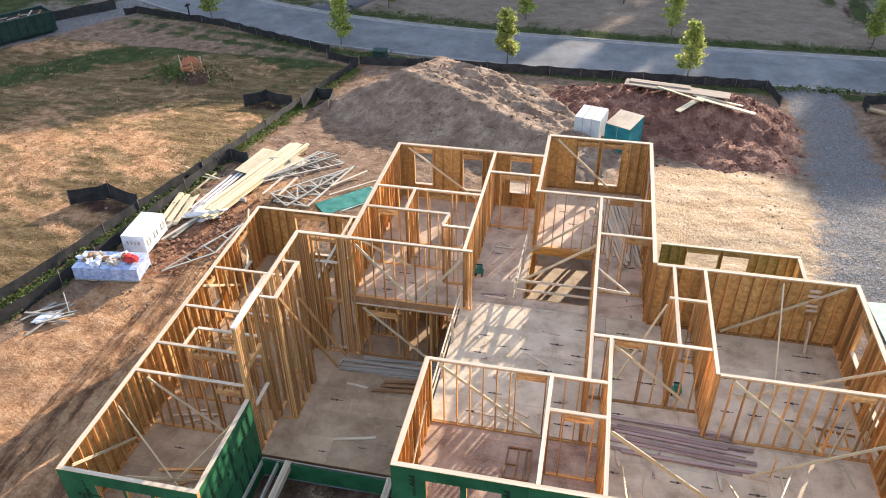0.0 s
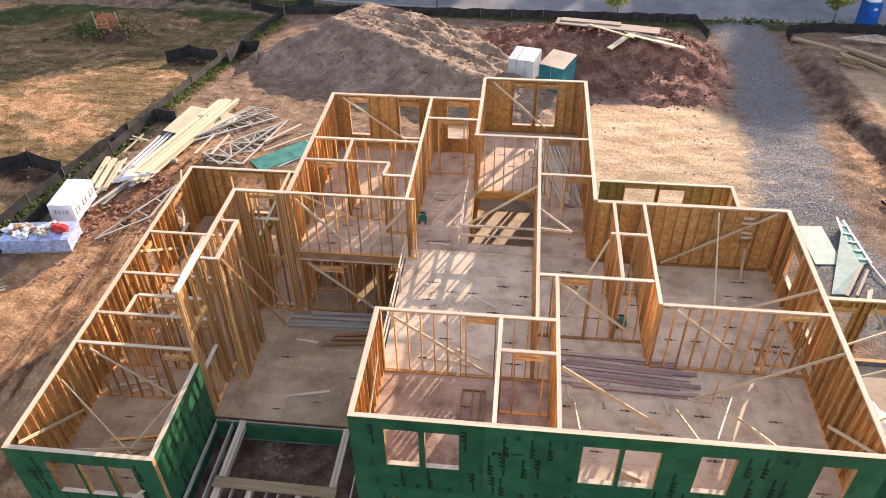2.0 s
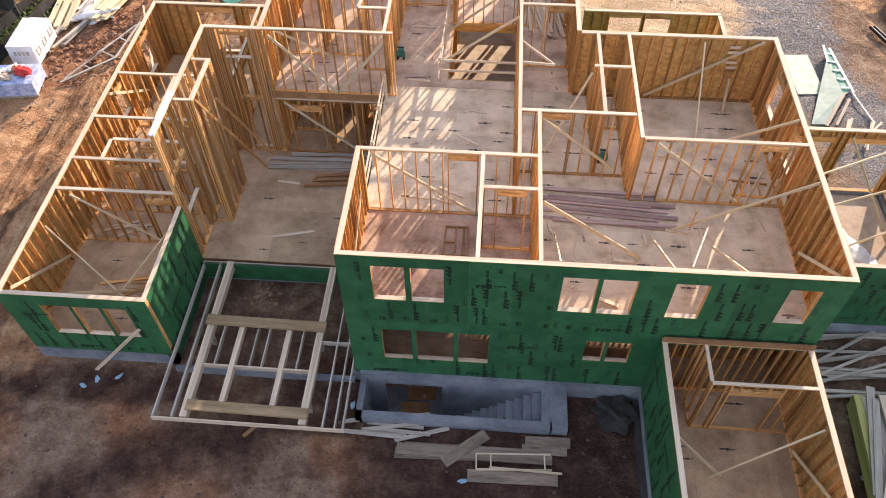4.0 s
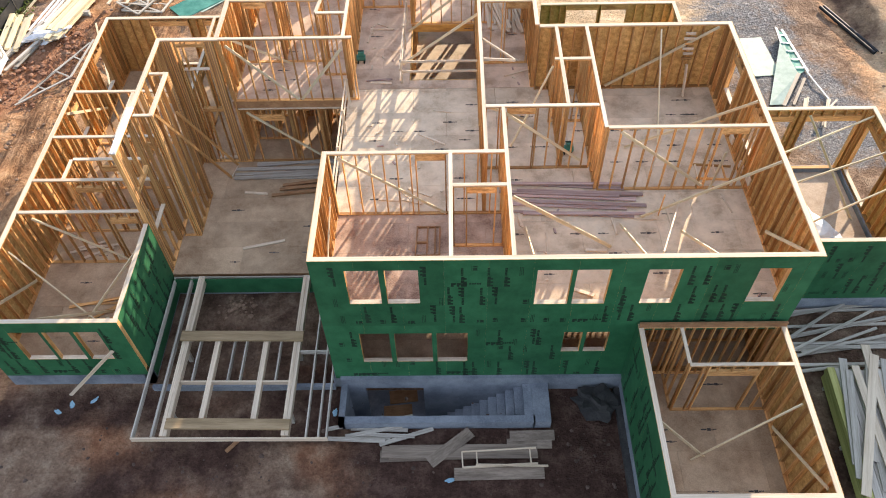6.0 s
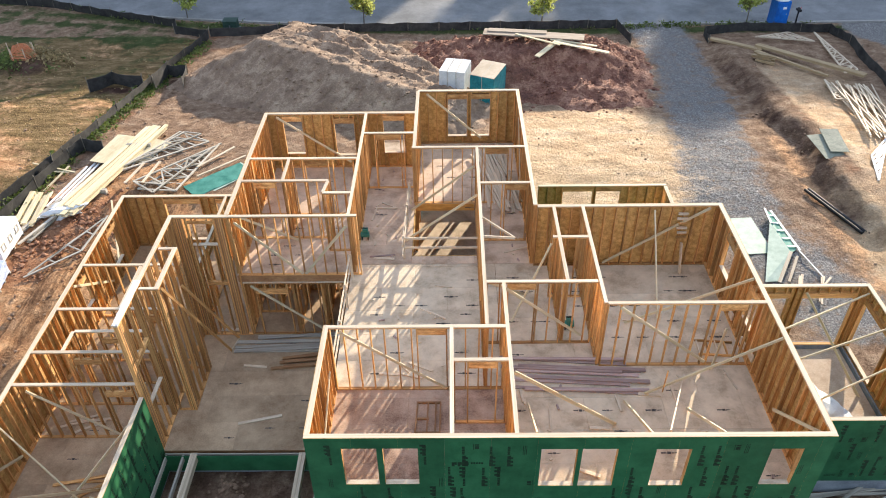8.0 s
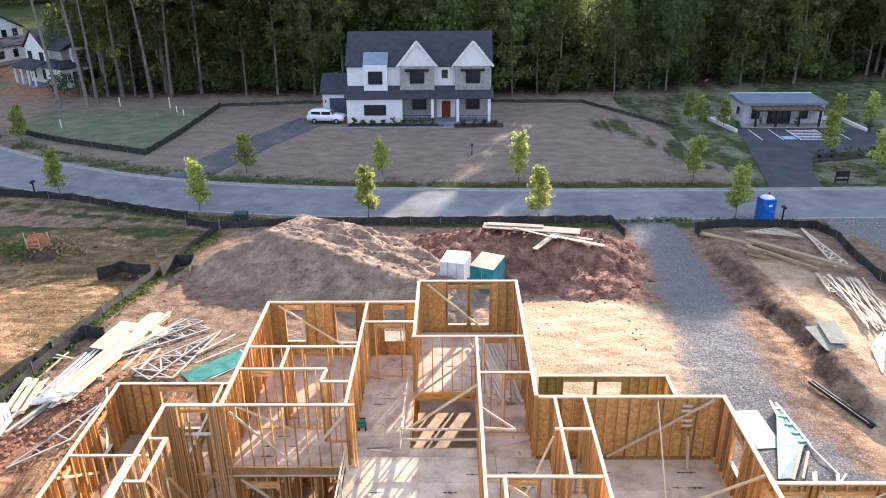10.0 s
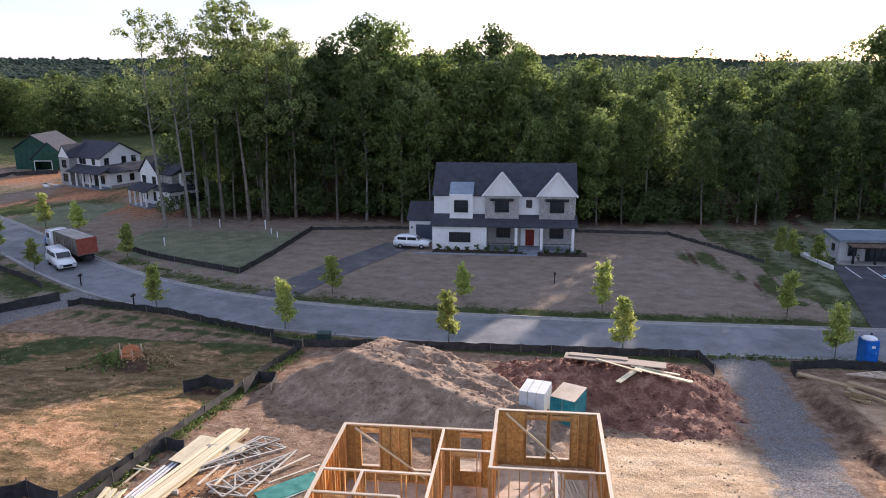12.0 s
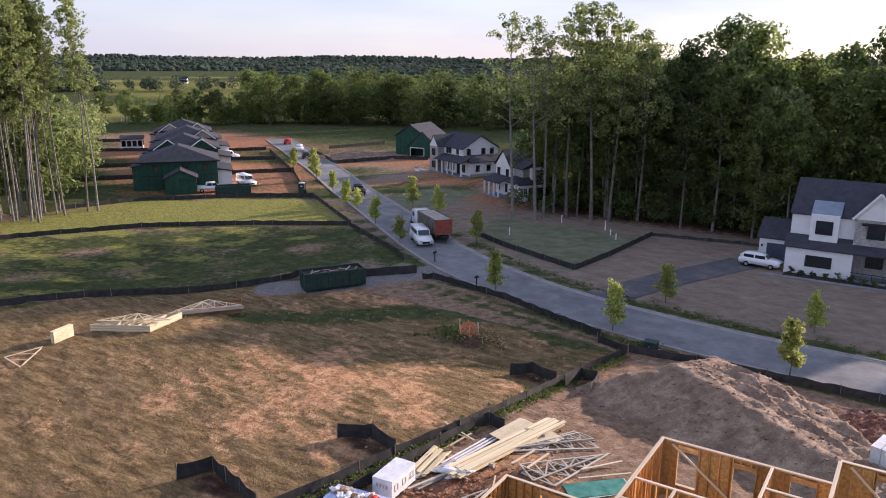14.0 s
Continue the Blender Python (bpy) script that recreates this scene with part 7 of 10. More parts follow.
def marks(wall, n, y, L, zlo, zhi, seed, avoid=(), slant=0.0):
    """Stamped prints in loose columns over a sheathed wall."""
    rr = random.Random(seed)
    cols = int(L / 0.42)
    for k in range(cols):
        for row in range(3):
            if rr.random() < 0.12:
                continue
            x = 0.3 + (L - 0.6) * (k + rr.uniform(0.2, 0.8)) / cols
            z = zlo + 0.90 * row + rr.uniform(0.0, 0.08)
            flat = rr.random() < 0.12
            wide, tall = (0.70, 0.15) if flat else (0.17, 0.70)
            if any(a - wide < x < b + wide * 0.6 and c - tall < z < d + 0.1 for a, b, c, d in avoid) or x < 0.2 or x > L - (0.75 if flat else 0.15):
                continue
            ob = new("printed_mark", STAMPS[rr.choice((0, 0, 0, 1, 2))])
            turn = 90 if flat else rr.choice((0, 0, 180))
            child(ob, wall, Matrix.Translation((x, y, z + (0.86 if turn == 180 else 0.1 if flat else 0))) @ Matrix.Rotation(radians(turn), 4, "Y") @ Matrix.Scale(1.25, 4))


def local_ops(a0, ops, zb):
    return [(o[0] - a0, o[1] - a0, o[2] - zb, o[3] - zb) for o in ops]


by_name = bpy.data.objects
marks(by_name["wall_upper_rear"], 34, -0.084, XR - XL, -0.25, 2.5, 1, local_ops(XL, [(-2.95, -0.97, 4.84, 6.38), (2.22, 4.20, 4.75, 6.33), (5.18, 6.08, 4.75, 6.31), (8.12, 8.95, 4.78, 6.31)], ZF2))
marks(by_name["wall_lower_rear"], 22, -0.084, 9.0, -0.2, 2.5, 2, local_ops(XL, [(-2.87, 0.38, 1.64, 3.28), (3.25, 4.6, 2.18, 3.27), (5.4, 9.7, 0.9, 3.3)], ZF1))
marks(by_name["wall_wing_right"], 8, -0.084, 3.8, -0.2, 2.4, 3)
marks(by_name["wall_wing_rear"], 7, -0.084, 4.6, -0.25, 2.5, 4, local_ops(XW, [(-13.56, -10.81, 1.63, 3.2)], ZF1))
marks(by_name["wall_sunroom_left"], 14, 0.084, 5.0, -0.2, 2.4, 5)
marks(by_name["wall_garage_near"], 16, -0.084, 5.8, 0.2, 2.7, 6)


bm = bmesh.new()
box_into(bm, (-0.20, -0.022, 0), (-0.06, 0.022, 0.002))
box_into(bm, (-0.045, -0.038, 0), (0.06, 0.038, 0.002))
for k in range(4):
    box_into(bm, (0.075 + 0.035 * k, -0.03 + 0.006 * k, 0), (0.10 + 0.035 * k, 0.02, 0.002))
FLOOR_STAMP = bpy.data.meshes.new("printed_mark")
bm.to_mesh(FLOOR_STAMP)
bm.free()
FLOOR_STAMP.materials.append(M["floor_ink"])


def floor_marks(deck, n, x0, x1, y0, y1, z, seed):
    rr = random.Random(seed)
    for k in range(n):
        x, y = rr.uniform(x0, x1), y0 + (y1 - y0) * (rr.randrange(12) + 0.5) / 12
        ob = new("printed_mark", FLOOR_STAMP)
        child(ob, deck, Matrix.Translation((x, y, z + 0.002)) @ Matrix.Scale(rr.uniform(0.8, 1.25), 4))


floor_marks(by_name["floor_upper_main"], 44, 1.9, 9.3, 12.5, 22.0, ZF2, 1)
floor_marks(by_name["floor_upper_gallery"], 16, -3.4, 0.7, 16.6, 22.2, ZF2, 2)
floor_marks(by_name["floor_upper_hall"], 14, -3.4, 2.7, 25.5, 31.2, ZF2, 3)
floor_marks(by_name["floor_upper_bedroom"], 10, -7.9, -4.0, 22.2, 29.2, ZF2, 4)
floor_marks(by_name["floor_sunroom"], 10, 5.8, 9.3, 7.2, 11.8, ZF1, 5)
floor_marks(by_name["floor_great_room"], 8, -9.2, -4.3, 16.5, 21.5, ZF1, 6)
floor_marks(by_name["floor_left_wing"], 10, -14.3, -10.5, 12.8, 27.4, ZF1, 7)


# ---- trees ----
def tube_into(V, F, pts, radii, sides=6):
    base = len(V)
    for k, (p, rad) in enumerate(zip(pts, radii)):
        d = (Vector(pts[min(k + 1, len(pts) - 1)]) - Vector(pts[max(k - 1, 0)])).normalized()
        u = d.orthogonal().normalized()
        w = d.cross(u)
        for q in range(sides):
            a = 2 * math.pi * q / sides
            V.append(tuple(Vector(p) + (u * math.cos(a) + w * math.sin(a)) * rad))
    for k in range(len(pts) - 1):
        for q in range(sides):
            a, b = base + k * sides + q, base + k * sides + (q + 1) % sides
            F.append((a, b, b + sides, a + sides))


def leaf_quads(centres, rng, size, per, spread, flat=0.6):
    """Small leaf-spray quads scattered round clump centres."""
    n = len(centres) * per
    c = np.repeat(np.asarray(centres), per, axis=0) + rng.normal(0, 1, (n, 3)) * np.asarray(spread)
    nrm = rng.normal(0, 1, (n, 3)) + np.array([0, 0, flat])
    nrm /= np.linalg.norm(nrm, axis=1)[:, None]
    t = np.cross(nrm, rng.normal(0, 1, (n, 3)))
    t /= np.linalg.norm(t, axis=1)[:, None] + 1e-9
    b = np.cross(nrm, t)
    s = size * rng.uniform(0.6, 1.4, (n, 1))
    q = np.stack([c - t * s, c - b * s * 0.6 + nrm * s * 0.2, c + t * s, c + b * s * 0.6 + nrm * s * 0.2], 1)
    return q.reshape(-1, 3).tolist(), [(4 * k, 4 * k + 1, 4 * k + 2, 4 * k + 3) for k in range(n)]


def leaf_shell(centres, radii, per, rng, size, squash=0.75, ragged=0.30):
    """Leaf sprays over the outside of rounded clumps, facing outwards, so that each clump has a lit and a shaded side."""
    n = len(centres) * per
    c, rad = np.repeat(np.asarray(centres), per, axis=0), np.repeat(np.asarray(radii), per)[:, None]
    d = rng.normal(0, 1, (n, 3)) + np.array([0, 0, 0.25])
    d /= np.linalg.norm(d, axis=1)[:, None]
    c = c + d * rad * (1 + ragged * rng.uniform(-1, 0.7, (n, 1))) * np.array([1, 1, squash])
    nrm = d + rng.normal(0, 0.42, (n, 3)) + np.array([0, 0, 0.15])
    nrm /= np.linalg.norm(nrm, axis=1)[:, None]
    t = np.cross(nrm, rng.normal(0, 1, (n, 3)))
    t /= np.linalg.norm(t, axis=1)[:, None] + 1e-9
    b = np.cross(nrm, t)
    s = size * rng.uniform(0.5, 1.35, (n, 1))
    q = np.stack([c - t * s, c - b * s * 0.6 + nrm * s * 0.2, c + t * s, c + b * s * 0.6 + nrm * s * 0.2], 1)
    return q.reshape(-1, 3).tolist(), [(4 * k, 4 * k + 1, 4 * k + 2, 4 * k + 3) for k in range(n)]


def tree(name, height, crown_r, crown_from, clumps, per, leaf, seed, label, group, leaf_key="leaf", bark="bark", trunk_r=0.28, limbs=10, place=None, oval=1.5):
    """A tapered trunk with rising limbs, and a crown of leaf sprays gathered in clumps at the limb ends."""
    rng = np.random.RandomState(seed)
    t = thing(name, place or Matrix(), label, "tree", group)
    V, F = [], []
    lean = rng.uniform(-0.03, 0.03, 2)
    axis = [(lean[0] * height * u + 0.012 * height * math.sin(3 * u + seed), lean[1] * height * u, height * u * 0.97 - 0.2 * (u == 0)) for u in np.linspace(0, 1, 8)]
    tube_into(V, F, axis, [trunk_r * (1.25 if k == 0 else 1 - 0.125 * k) for k in range(8)], 7)
    centres = []
    for k in range(limbs):
        u = crown_from + (1 - crown_from) * (k + rng.uniform(0, 0.8)) / limbs
        a = rng.uniform(0, 6.28)
        h0 = height * min(u, 0.96)
        prof = math.sin(math.pi * min(1, max(0.08, (u - crown_from + 0.12) / (1.12 - crown_from)) ** oval))
        reach = crown_r * (0.45 + 0.55 * prof) * rng.uniform(0.75, 1.15)
        i = min(6, int(u * 7))
        fr = u * 7 - i
        p0 = Vector(axis[i]).lerp(Vector(axis[i + 1]), min(1, fr))
        p1 = p0 + Vector((math.cos(a) * reach * 0.5, math.sin(a) * reach * 0.5, reach * 0.32))
        p2 = p0 + Vector((math.cos(a) * reach, math.sin(a) * reach, reach * 0.5))
        rad = trunk_r * 0.34 * (1.15 - u)
        tube_into(V, F, [p0, p1, p2], [rad + 0.012, rad * 0.6 + 0.008, 0.008], 4)
        m = max(1, clumps // limbs)
        for q in range(m):
            w = 0.35 + 0.65 * (q + rng.uniform(0, 1)) / m
            c = p0.lerp(p2, w) + Vector(rng.normal(0, 1, 3)) * reach * 0.24
            centres.append(tuple(c))
    wood = new("trunk", mesh_from(V, F, "trunk", bark, smooth=True))
    child(wood, t, Matrix())
    LV, LF = leaf_quads(centres, rng, leaf, per, (crown_r * 0.17, crown_r * 0.17, crown_r * 0.12))
    crown = new("crown", mesh_from(LV, LF, "crown", leaf_key))
    child(crown, t, Matrix())
    return t


def at(x, y, turn=0, s=1.0):
    return Matrix.Translation((x, y, ground_z(x, y) - 0.05)) @ Matrix.Rotation(turn, 4, "Z") @ Matrix.Scale(s, 4)


rt = random.Random(12)
# young street trees
YOUNG = "young staked street tree with light green leaves on verge"
young = [tree("street_tree", 4.6, 0.85, 0.22, 132, 22, 0.115, 100 + k, YOUNG, "street trees", "leaf_young", "bark", 0.05, 33, at(*p), 0.5) for k, p in enumerate([(-22.4, 62.6), (-7.2, 60.4), (7.4, 60.4)])]
for k, (x, y, s) in enumerate([(-37, 66.9, 0.95), (24.2, 60.3, 0.98), (-20.9, 73.4, 1.0), (-7.0, 72.4, 0.85), (6.6, 70.6, 1.0), (23.6, 70.4, 0.95), (-50.1, 85, 1.0), (-58.5, 79.1, 0.85), (-68.5, 86.6, 1.0), (-80.6, 94.4, 1.05), (-77.6, 93.4, 0.8), (-71.4, 100.2, 1.05), (-64.7, 98, 1.05), (-103.9, 112.5, 1.1), (-109.6, 117.9, 1.1), (-119, 121.6, 1.1), (-92.5, 104.5, 0.9), (40.5, 79, 1.0), (42.6, 72.6, 1.05), (30.5, 91.6, 0.85), (32.6, 89, 0.85), (29.6, 93, 0.8), (47.5, 92, 0.8), (51, 91, 0.85), (53, 89, 0.9)]):
    copy_thing(young[k % 3], at(x, y, rt.uniform(0, 6), s) @ Matrix.Identity(4)).scale = (s, s, s * rt.uniform(0.9, 1.1))

# tall woodland
TALL = "tall slender woodland tree with green summer foliage"


def wood_tree(height, crown_r, crown_from, limbs, clump, per, leaf, seed, label=TALL, leaf_key="leaf", bark="bark", trunk_r=0.26, place=None, full=1.0):
    """A forest tree: a long swaying trunk, rising forked limbs, and rounded clumps of leaves at the limb ends with gaps between."""
    rng = np.random.RandomState(seed)
    t = thing("woodland_tree", place or Matrix(), label, "tree", "woodland trees")
    V, F = [], []
    lean = rng.uniform(-0.035, 0.035, 2)
    us = np.linspace(0, 1, 10)
    axis = [Vector((lean[0] * height * u + 0.014 * height * math.sin(3.4 * u + seed), lean[1] * height * u + 0.01 * height * math.sin(4.4 * u + 2 * seed), height * u * 0.95 - 0.3 * (u == 0))) for u in us]
    tube_into(V, F, axis, [trunk_r * (1.3 if k == 0 else 1 - 0.1 * k) for k in range(10)], 7)
    centres, radii = [], []
    for k in range(limbs):
        f = (k + rng.uniform(0, 0.9)) / limbs
        u = crown_from + (0.98 - crown_from) * f
        i = min(8, int(u * 9))
        p0 = axis[i].lerp(axis[i + 1], u * 9 - i)
        a = k * 2.4 + rng.uniform(-0.5, 0.5)
        wide = (0.5 + 0.5 * math.sin(math.pi * min(1.0, 0.25 + 0.75 * f))) * (1 - 0.55 * max(0.0, f - 0.72) / 0.28)
        reach = crown_r * wide * rng.uniform(0.65, 1.12)
        up = reach * rng.uniform(0.35, 0.75)
        p1 = p0 + Vector((math.cos(a) * reach * 0.5, math.sin(a) * reach * 0.5, up * 0.6))
        p2 = p0 + Vector((math.cos(a) * reach, math.sin(a) * reach, up))
        rad = trunk_r * 0.36 * (1.15 - u)
        tube_into(V, F, [p0, p1, p2], [rad + 0.015, rad * 0.6 + 0.01, 0.01], 4)
        for p, w in ((p2, 1.0), (p1, 0.72), (p2.lerp(p1, 0.4) + Vector(rng.normal(0, 1, 3)) * reach * 0.28, 0.85)):
            if rng.uniform() < full:
                centres.append(tuple(p + Vector(rng.normal(0, 0.3, 3))))
                radii.append(clump * w * rng.uniform(0.7, 1.25))
    centres.append(tuple(axis[-1]))
    radii.append(clump * 0.9)
    child(new("trunk", mesh_from(V, F, "trunk", bark, smooth=True)), t, Matrix())
    LV, LF = leaf_shell(centres, radii, per, rng, leaf)
    child(new("crown", mesh_from(LV, LF, "crown", leaf_key)), t, Matrix())
    return t


# model trees, of nominal height, each first planted in the wood itself
MODELS = []
for k, (h, cr, cf, lb, cl, key, bk) in enumerate([(24, 3.9, 0.38, 17, 1.35, "leaf", "bark"), (23, 4.4, 0.28, 18, 1.5, "leaf", "light_bark"), (25, 3.5, 0.46, 15, 1.3, "leaf_light", "light_bark"), (22, 4.6, 0.2, 20, 1.5, "leaf_dark", "bark"), (26, 4.0, 0.42, 17, 1.4, "leaf", "light_bark"), (23, 3.4, 0.34, 16, 1.25, "leaf_dark", "bark"), (21, 4.2, 0.12, 22, 1.45, "leaf", "bark")]):
    MODELS.append((h, wood_tree(h, cr, cf, lb, cl, 66, 0.30, 200 + k, TALL, key, bk, 0.25, at(-36 + 3.1 * k, 124 + (k % 3) * 3, k))))


def plant(x, y, height, pick=None, squat=1.0):
    h, model = MODELS[rt.randrange(len(MODELS)) if pick is None else pick]
    s = height / h
    c = copy_thing(model, at(x, y, rt.uniform(0, 6.28)))
    c.scale = (s * squat, s * squat, s)
    return c


SKYLINE = [(-60, 22), (-52, 25), (-40, 25), (-36, 24), (-31, 28), (-24, 27.5), (-19, 25), (-15, 23.5), (-11, 26.5), (-6, 27), (0, 23.5), (5, 21.5), (14, 20), (26, 19.6), (40, 20), (49, 21.5), (54, 27), (60, 28), (120, 29)]
for row, (back, low) in enumerate(((0, 0.70), (4.6, 0.82), (10.5, 0.94), (17, 1.0))):
    # trees past about x = 66 are out of view, added for their shade
    for x in np.arange(-54 + row, 112, 4.1 if row < 3 else 5.2):
        if row < 2 and -34 < x < -30 or rt.random() < 0.06:
            continue
        y = 109.5 + back + max(0, x - 18) * 0.22
        # trees left out along the sun's path, so that light reaches the street
        if abs((x + 3.0) - (y - 64) * math.tan(SUN_AZ)) < 2.6:
            continue
        top = float(np.interp(x, [p[0] for p in SKYLINE], [p[1] for p in SKYLINE]))
        keep_low = 0.94 if row == 1 and 8 < x < 70 else 1.0
        plant(x + rt.uniform(-1.6, 1.6), y + rt.uniform(-1.5, 1.5), (top + 1.2) * low * keep_low * rt.uniform(0.90, 1.06), None if row else rt.choice((0, 1, 3, 5, 6, 6)), 1.0 if row else 0.9)
SLIM = "tall slim pale-trunked tree with airy light foliage"
stand = [wood_tree(33 + 2 * k, 2.2, 0.46 + 0.05 * k, 28, 0.62, 30, 0.20, 230 + k, SLIM, "leaf_light", "light_bark", 0.17, at(-114 - 2.6 * k, 60.5 + 2.1 * k, k)) for k in range(3)]
for k in range(44):
    x, y = -110.5 - 16 * rt.random(), 45 + 25 * rt.random()
    if y - 62.5 > 0.9 * (x + 110.5) + 9:
        continue
    s = rt.uniform(0.85, 1.08)
    copy_thing(stand[k % 3], at(x, y, rt.uniform(0, 6.28))).scale = (s * 0.95, s * 0.95, s)
AIRY = "very tall woodland tree with airy sunlit top"
airy = [wood_tree(33, 4.2, 0.40, 20, 1.2, 70, 0.25, 240, AIRY, "leaf_light", "bark", 0.28, at(-43.5, 107.5, 0), 0.85), wood_tree(32, 3.9, 0.46, 30, 0.75, 34, 0.20, 241, "very tall half-bare woodland tree with grey twigs", "leaf_light", "light_bark", 0.26, at(-54.3, 102.2, 1), 0.85)]
for k, (x, y, s) in enumerate([(-51, 103.4, 0.98), (-49.6, 104.4, 0.9), (-47, 107.6, 1.0), (-42.4, 110.8, 1.0), (-36.9, 111, 0.88), (-40, 108.5, 0.92)]):
    copy_thing(airy[1 if k < 2 else 0], at(x, y, k * 1.7 + 1)).scale = (s, s, s)


def thicket(name, pts, count, zr, leaf, per, seed, label, key="leaf_dark", slim=0.34, low=0.05):
    """Undergrowth or distant woods as one mesh: crowns built of rounded leaf clumps, uneven in height and spacing."""
    rng = np.random.RandomState(seed)
    C, R = [], []
    m = 9
    for _ in range(count):
        k = rng.randint(len(pts) - 1)
        u = rng.uniform()
        x = pts[k][0] + (pts[k + 1][0] - pts[k][0]) * u + rng.normal(0, pts[k][2])
        y = pts[k][1] + (pts[k + 1][1] - pts[k][1]) * u + rng.normal(0, pts[k][2])
        h = zr[0] + (zr[1] - zr[0]) * rng.beta(1.6, 2.0)
        rad = h * slim * rng.uniform(0.75, 1.2)
        g = ground_z(x, y)
        for q in range(m):
            f = (q + rng.uniform(0, 1)) / m
            a, wide = q * 2.4 + rng.uniform(0, 1), rad * (0.75 * math.sin(math.pi * (0.15 + 0.8 * f)) ** 0.7)
            C.append((x + math.cos(a) * wide, y + math.sin(a) * wide, g + h * (low + (1 - low) * (0.12 + 0.80 * f))))
            R.append(rad * rng.uniform(0.36, 0.62))
    V, F = leaf_shell(C, R, max(8, per // m), rng, leaf, 0.8)
    return thing(name, Matrix(), label, "trees", kind="stuff", data=mesh_from(V, F, name, key))


thicket("undergrowth", [(-58, 113, 2), (-30, 113, 2), (0, 112.5, 2), (20, 112.5, 2), (60, 121, 2.4), (118, 134, 2)], 150, (2, 6.5), 0.22, 340, 1, "dark undergrowth along the edge of the woods")
thicket("undergrowth", [(-58, 121, 3), (0, 120, 3), (20, 121, 3), (60, 129, 3), (118, 142, 3)], 120, (5, 12), 0.36, 300, 2, "dark young trees inside the woods")
thicket("far_woods", [(-128, 78, 3), (-150, 84, 5), (-185, 104, 6), (-235, 150, 8)], 46, (7, 15), 0.42, 300, 6, "light green trees beside the estate lots", "leaf_light", 0.26, 0.12)
thicket("far_woods", [(-120, 66, 3), (-150, 62, 8), (-190, 80, 10)], 60, (10, 20), 0.55, 240, 9, "trees behind the tall woodland stand", "leaf", 0.26, 0.1)
ROW = [(-262, 160), (-238, 178), (-222, 190), (-205, 212), (-170, 226), (-130, 240), (-92, 250)]
for k in range(30):
    q, u = k % 6, rt.uniform(0, 1)
    x = ROW[q][0] + (ROW[q + 1][0] - ROW[q][0]) * u + rt.uniform(-4, 4)
    y = ROW[q][1] + (ROW[q + 1][1] - ROW[q][1]) * u + rt.uniform(-4, 9)
    s = rt.uniform(0.36, 0.52) if q < 2 else rt.uniform(0.64, 0.84)
    plant(x, y, s * 25, (1, 3, 6)[k % 3], 1.25)
thicket("far_woods", [(-246, 176, 4), (-222, 192, 4), (-204, 214, 5)], 52, (5, 12.5), 0.34, 520, 22, "lower trees in the row behind the estate", "leaf", 0.27, 0.0)
thicket("far_woods", [(-204, 214, 5), (-170, 228, 6), (-130, 242, 6), (-92, 252, 6)], 110, (8, 23.5), 0.36, 560, 23, "dense trees in the row behind the estate", "leaf", 0.25, 0.0)
thicket("far_woods", [(-95, 268, 14), (-150, 262, 12), (-205, 236, 6)], 150, (8, 19), 0.5, 300, 12, "dense far woods of mixed green trees", "leaf_dark", 0.34)
thicket("far_woods", [(-52, 140, 6), (-58, 190, 8), (-68, 262, 10)], 130, (9, 18), 0.28, 400, 3, "dense woods behind the distant houses", "leaf_dark", 0.28)
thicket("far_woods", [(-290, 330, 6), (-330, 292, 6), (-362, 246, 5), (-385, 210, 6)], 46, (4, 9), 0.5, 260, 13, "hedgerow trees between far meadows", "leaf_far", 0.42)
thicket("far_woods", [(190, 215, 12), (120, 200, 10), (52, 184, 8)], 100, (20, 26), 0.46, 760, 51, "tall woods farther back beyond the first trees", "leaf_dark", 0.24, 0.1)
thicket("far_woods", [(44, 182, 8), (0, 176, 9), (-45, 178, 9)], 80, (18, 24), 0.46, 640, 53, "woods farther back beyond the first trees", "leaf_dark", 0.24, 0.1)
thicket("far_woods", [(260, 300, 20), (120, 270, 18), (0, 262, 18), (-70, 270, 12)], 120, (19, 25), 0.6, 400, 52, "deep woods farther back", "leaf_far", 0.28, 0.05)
thicket("far_woods", [(110, 158, 8), (40, 146, 8), (-40, 142, 8), (-62, 152, 8)], 150, (11, 19), 0.5, 240, 5, "woods behind the first row of trees", "leaf")


def rise(x, y, start, full, top):
    """Height of the wooded land beyond the estate: level meadows, then a long uneven rise."""
    r = math.hypot(x, y)
    return -4 + top * float(smooth01((r - start) / (full - start))) * (0.74 + 0.26 * float(wave(np.array(x), np.array(y), 420, 8)))


def falling(bearing):
    """The far rise sinks away towards the east."""
    return float(smooth01((24 - bearing) / 22))


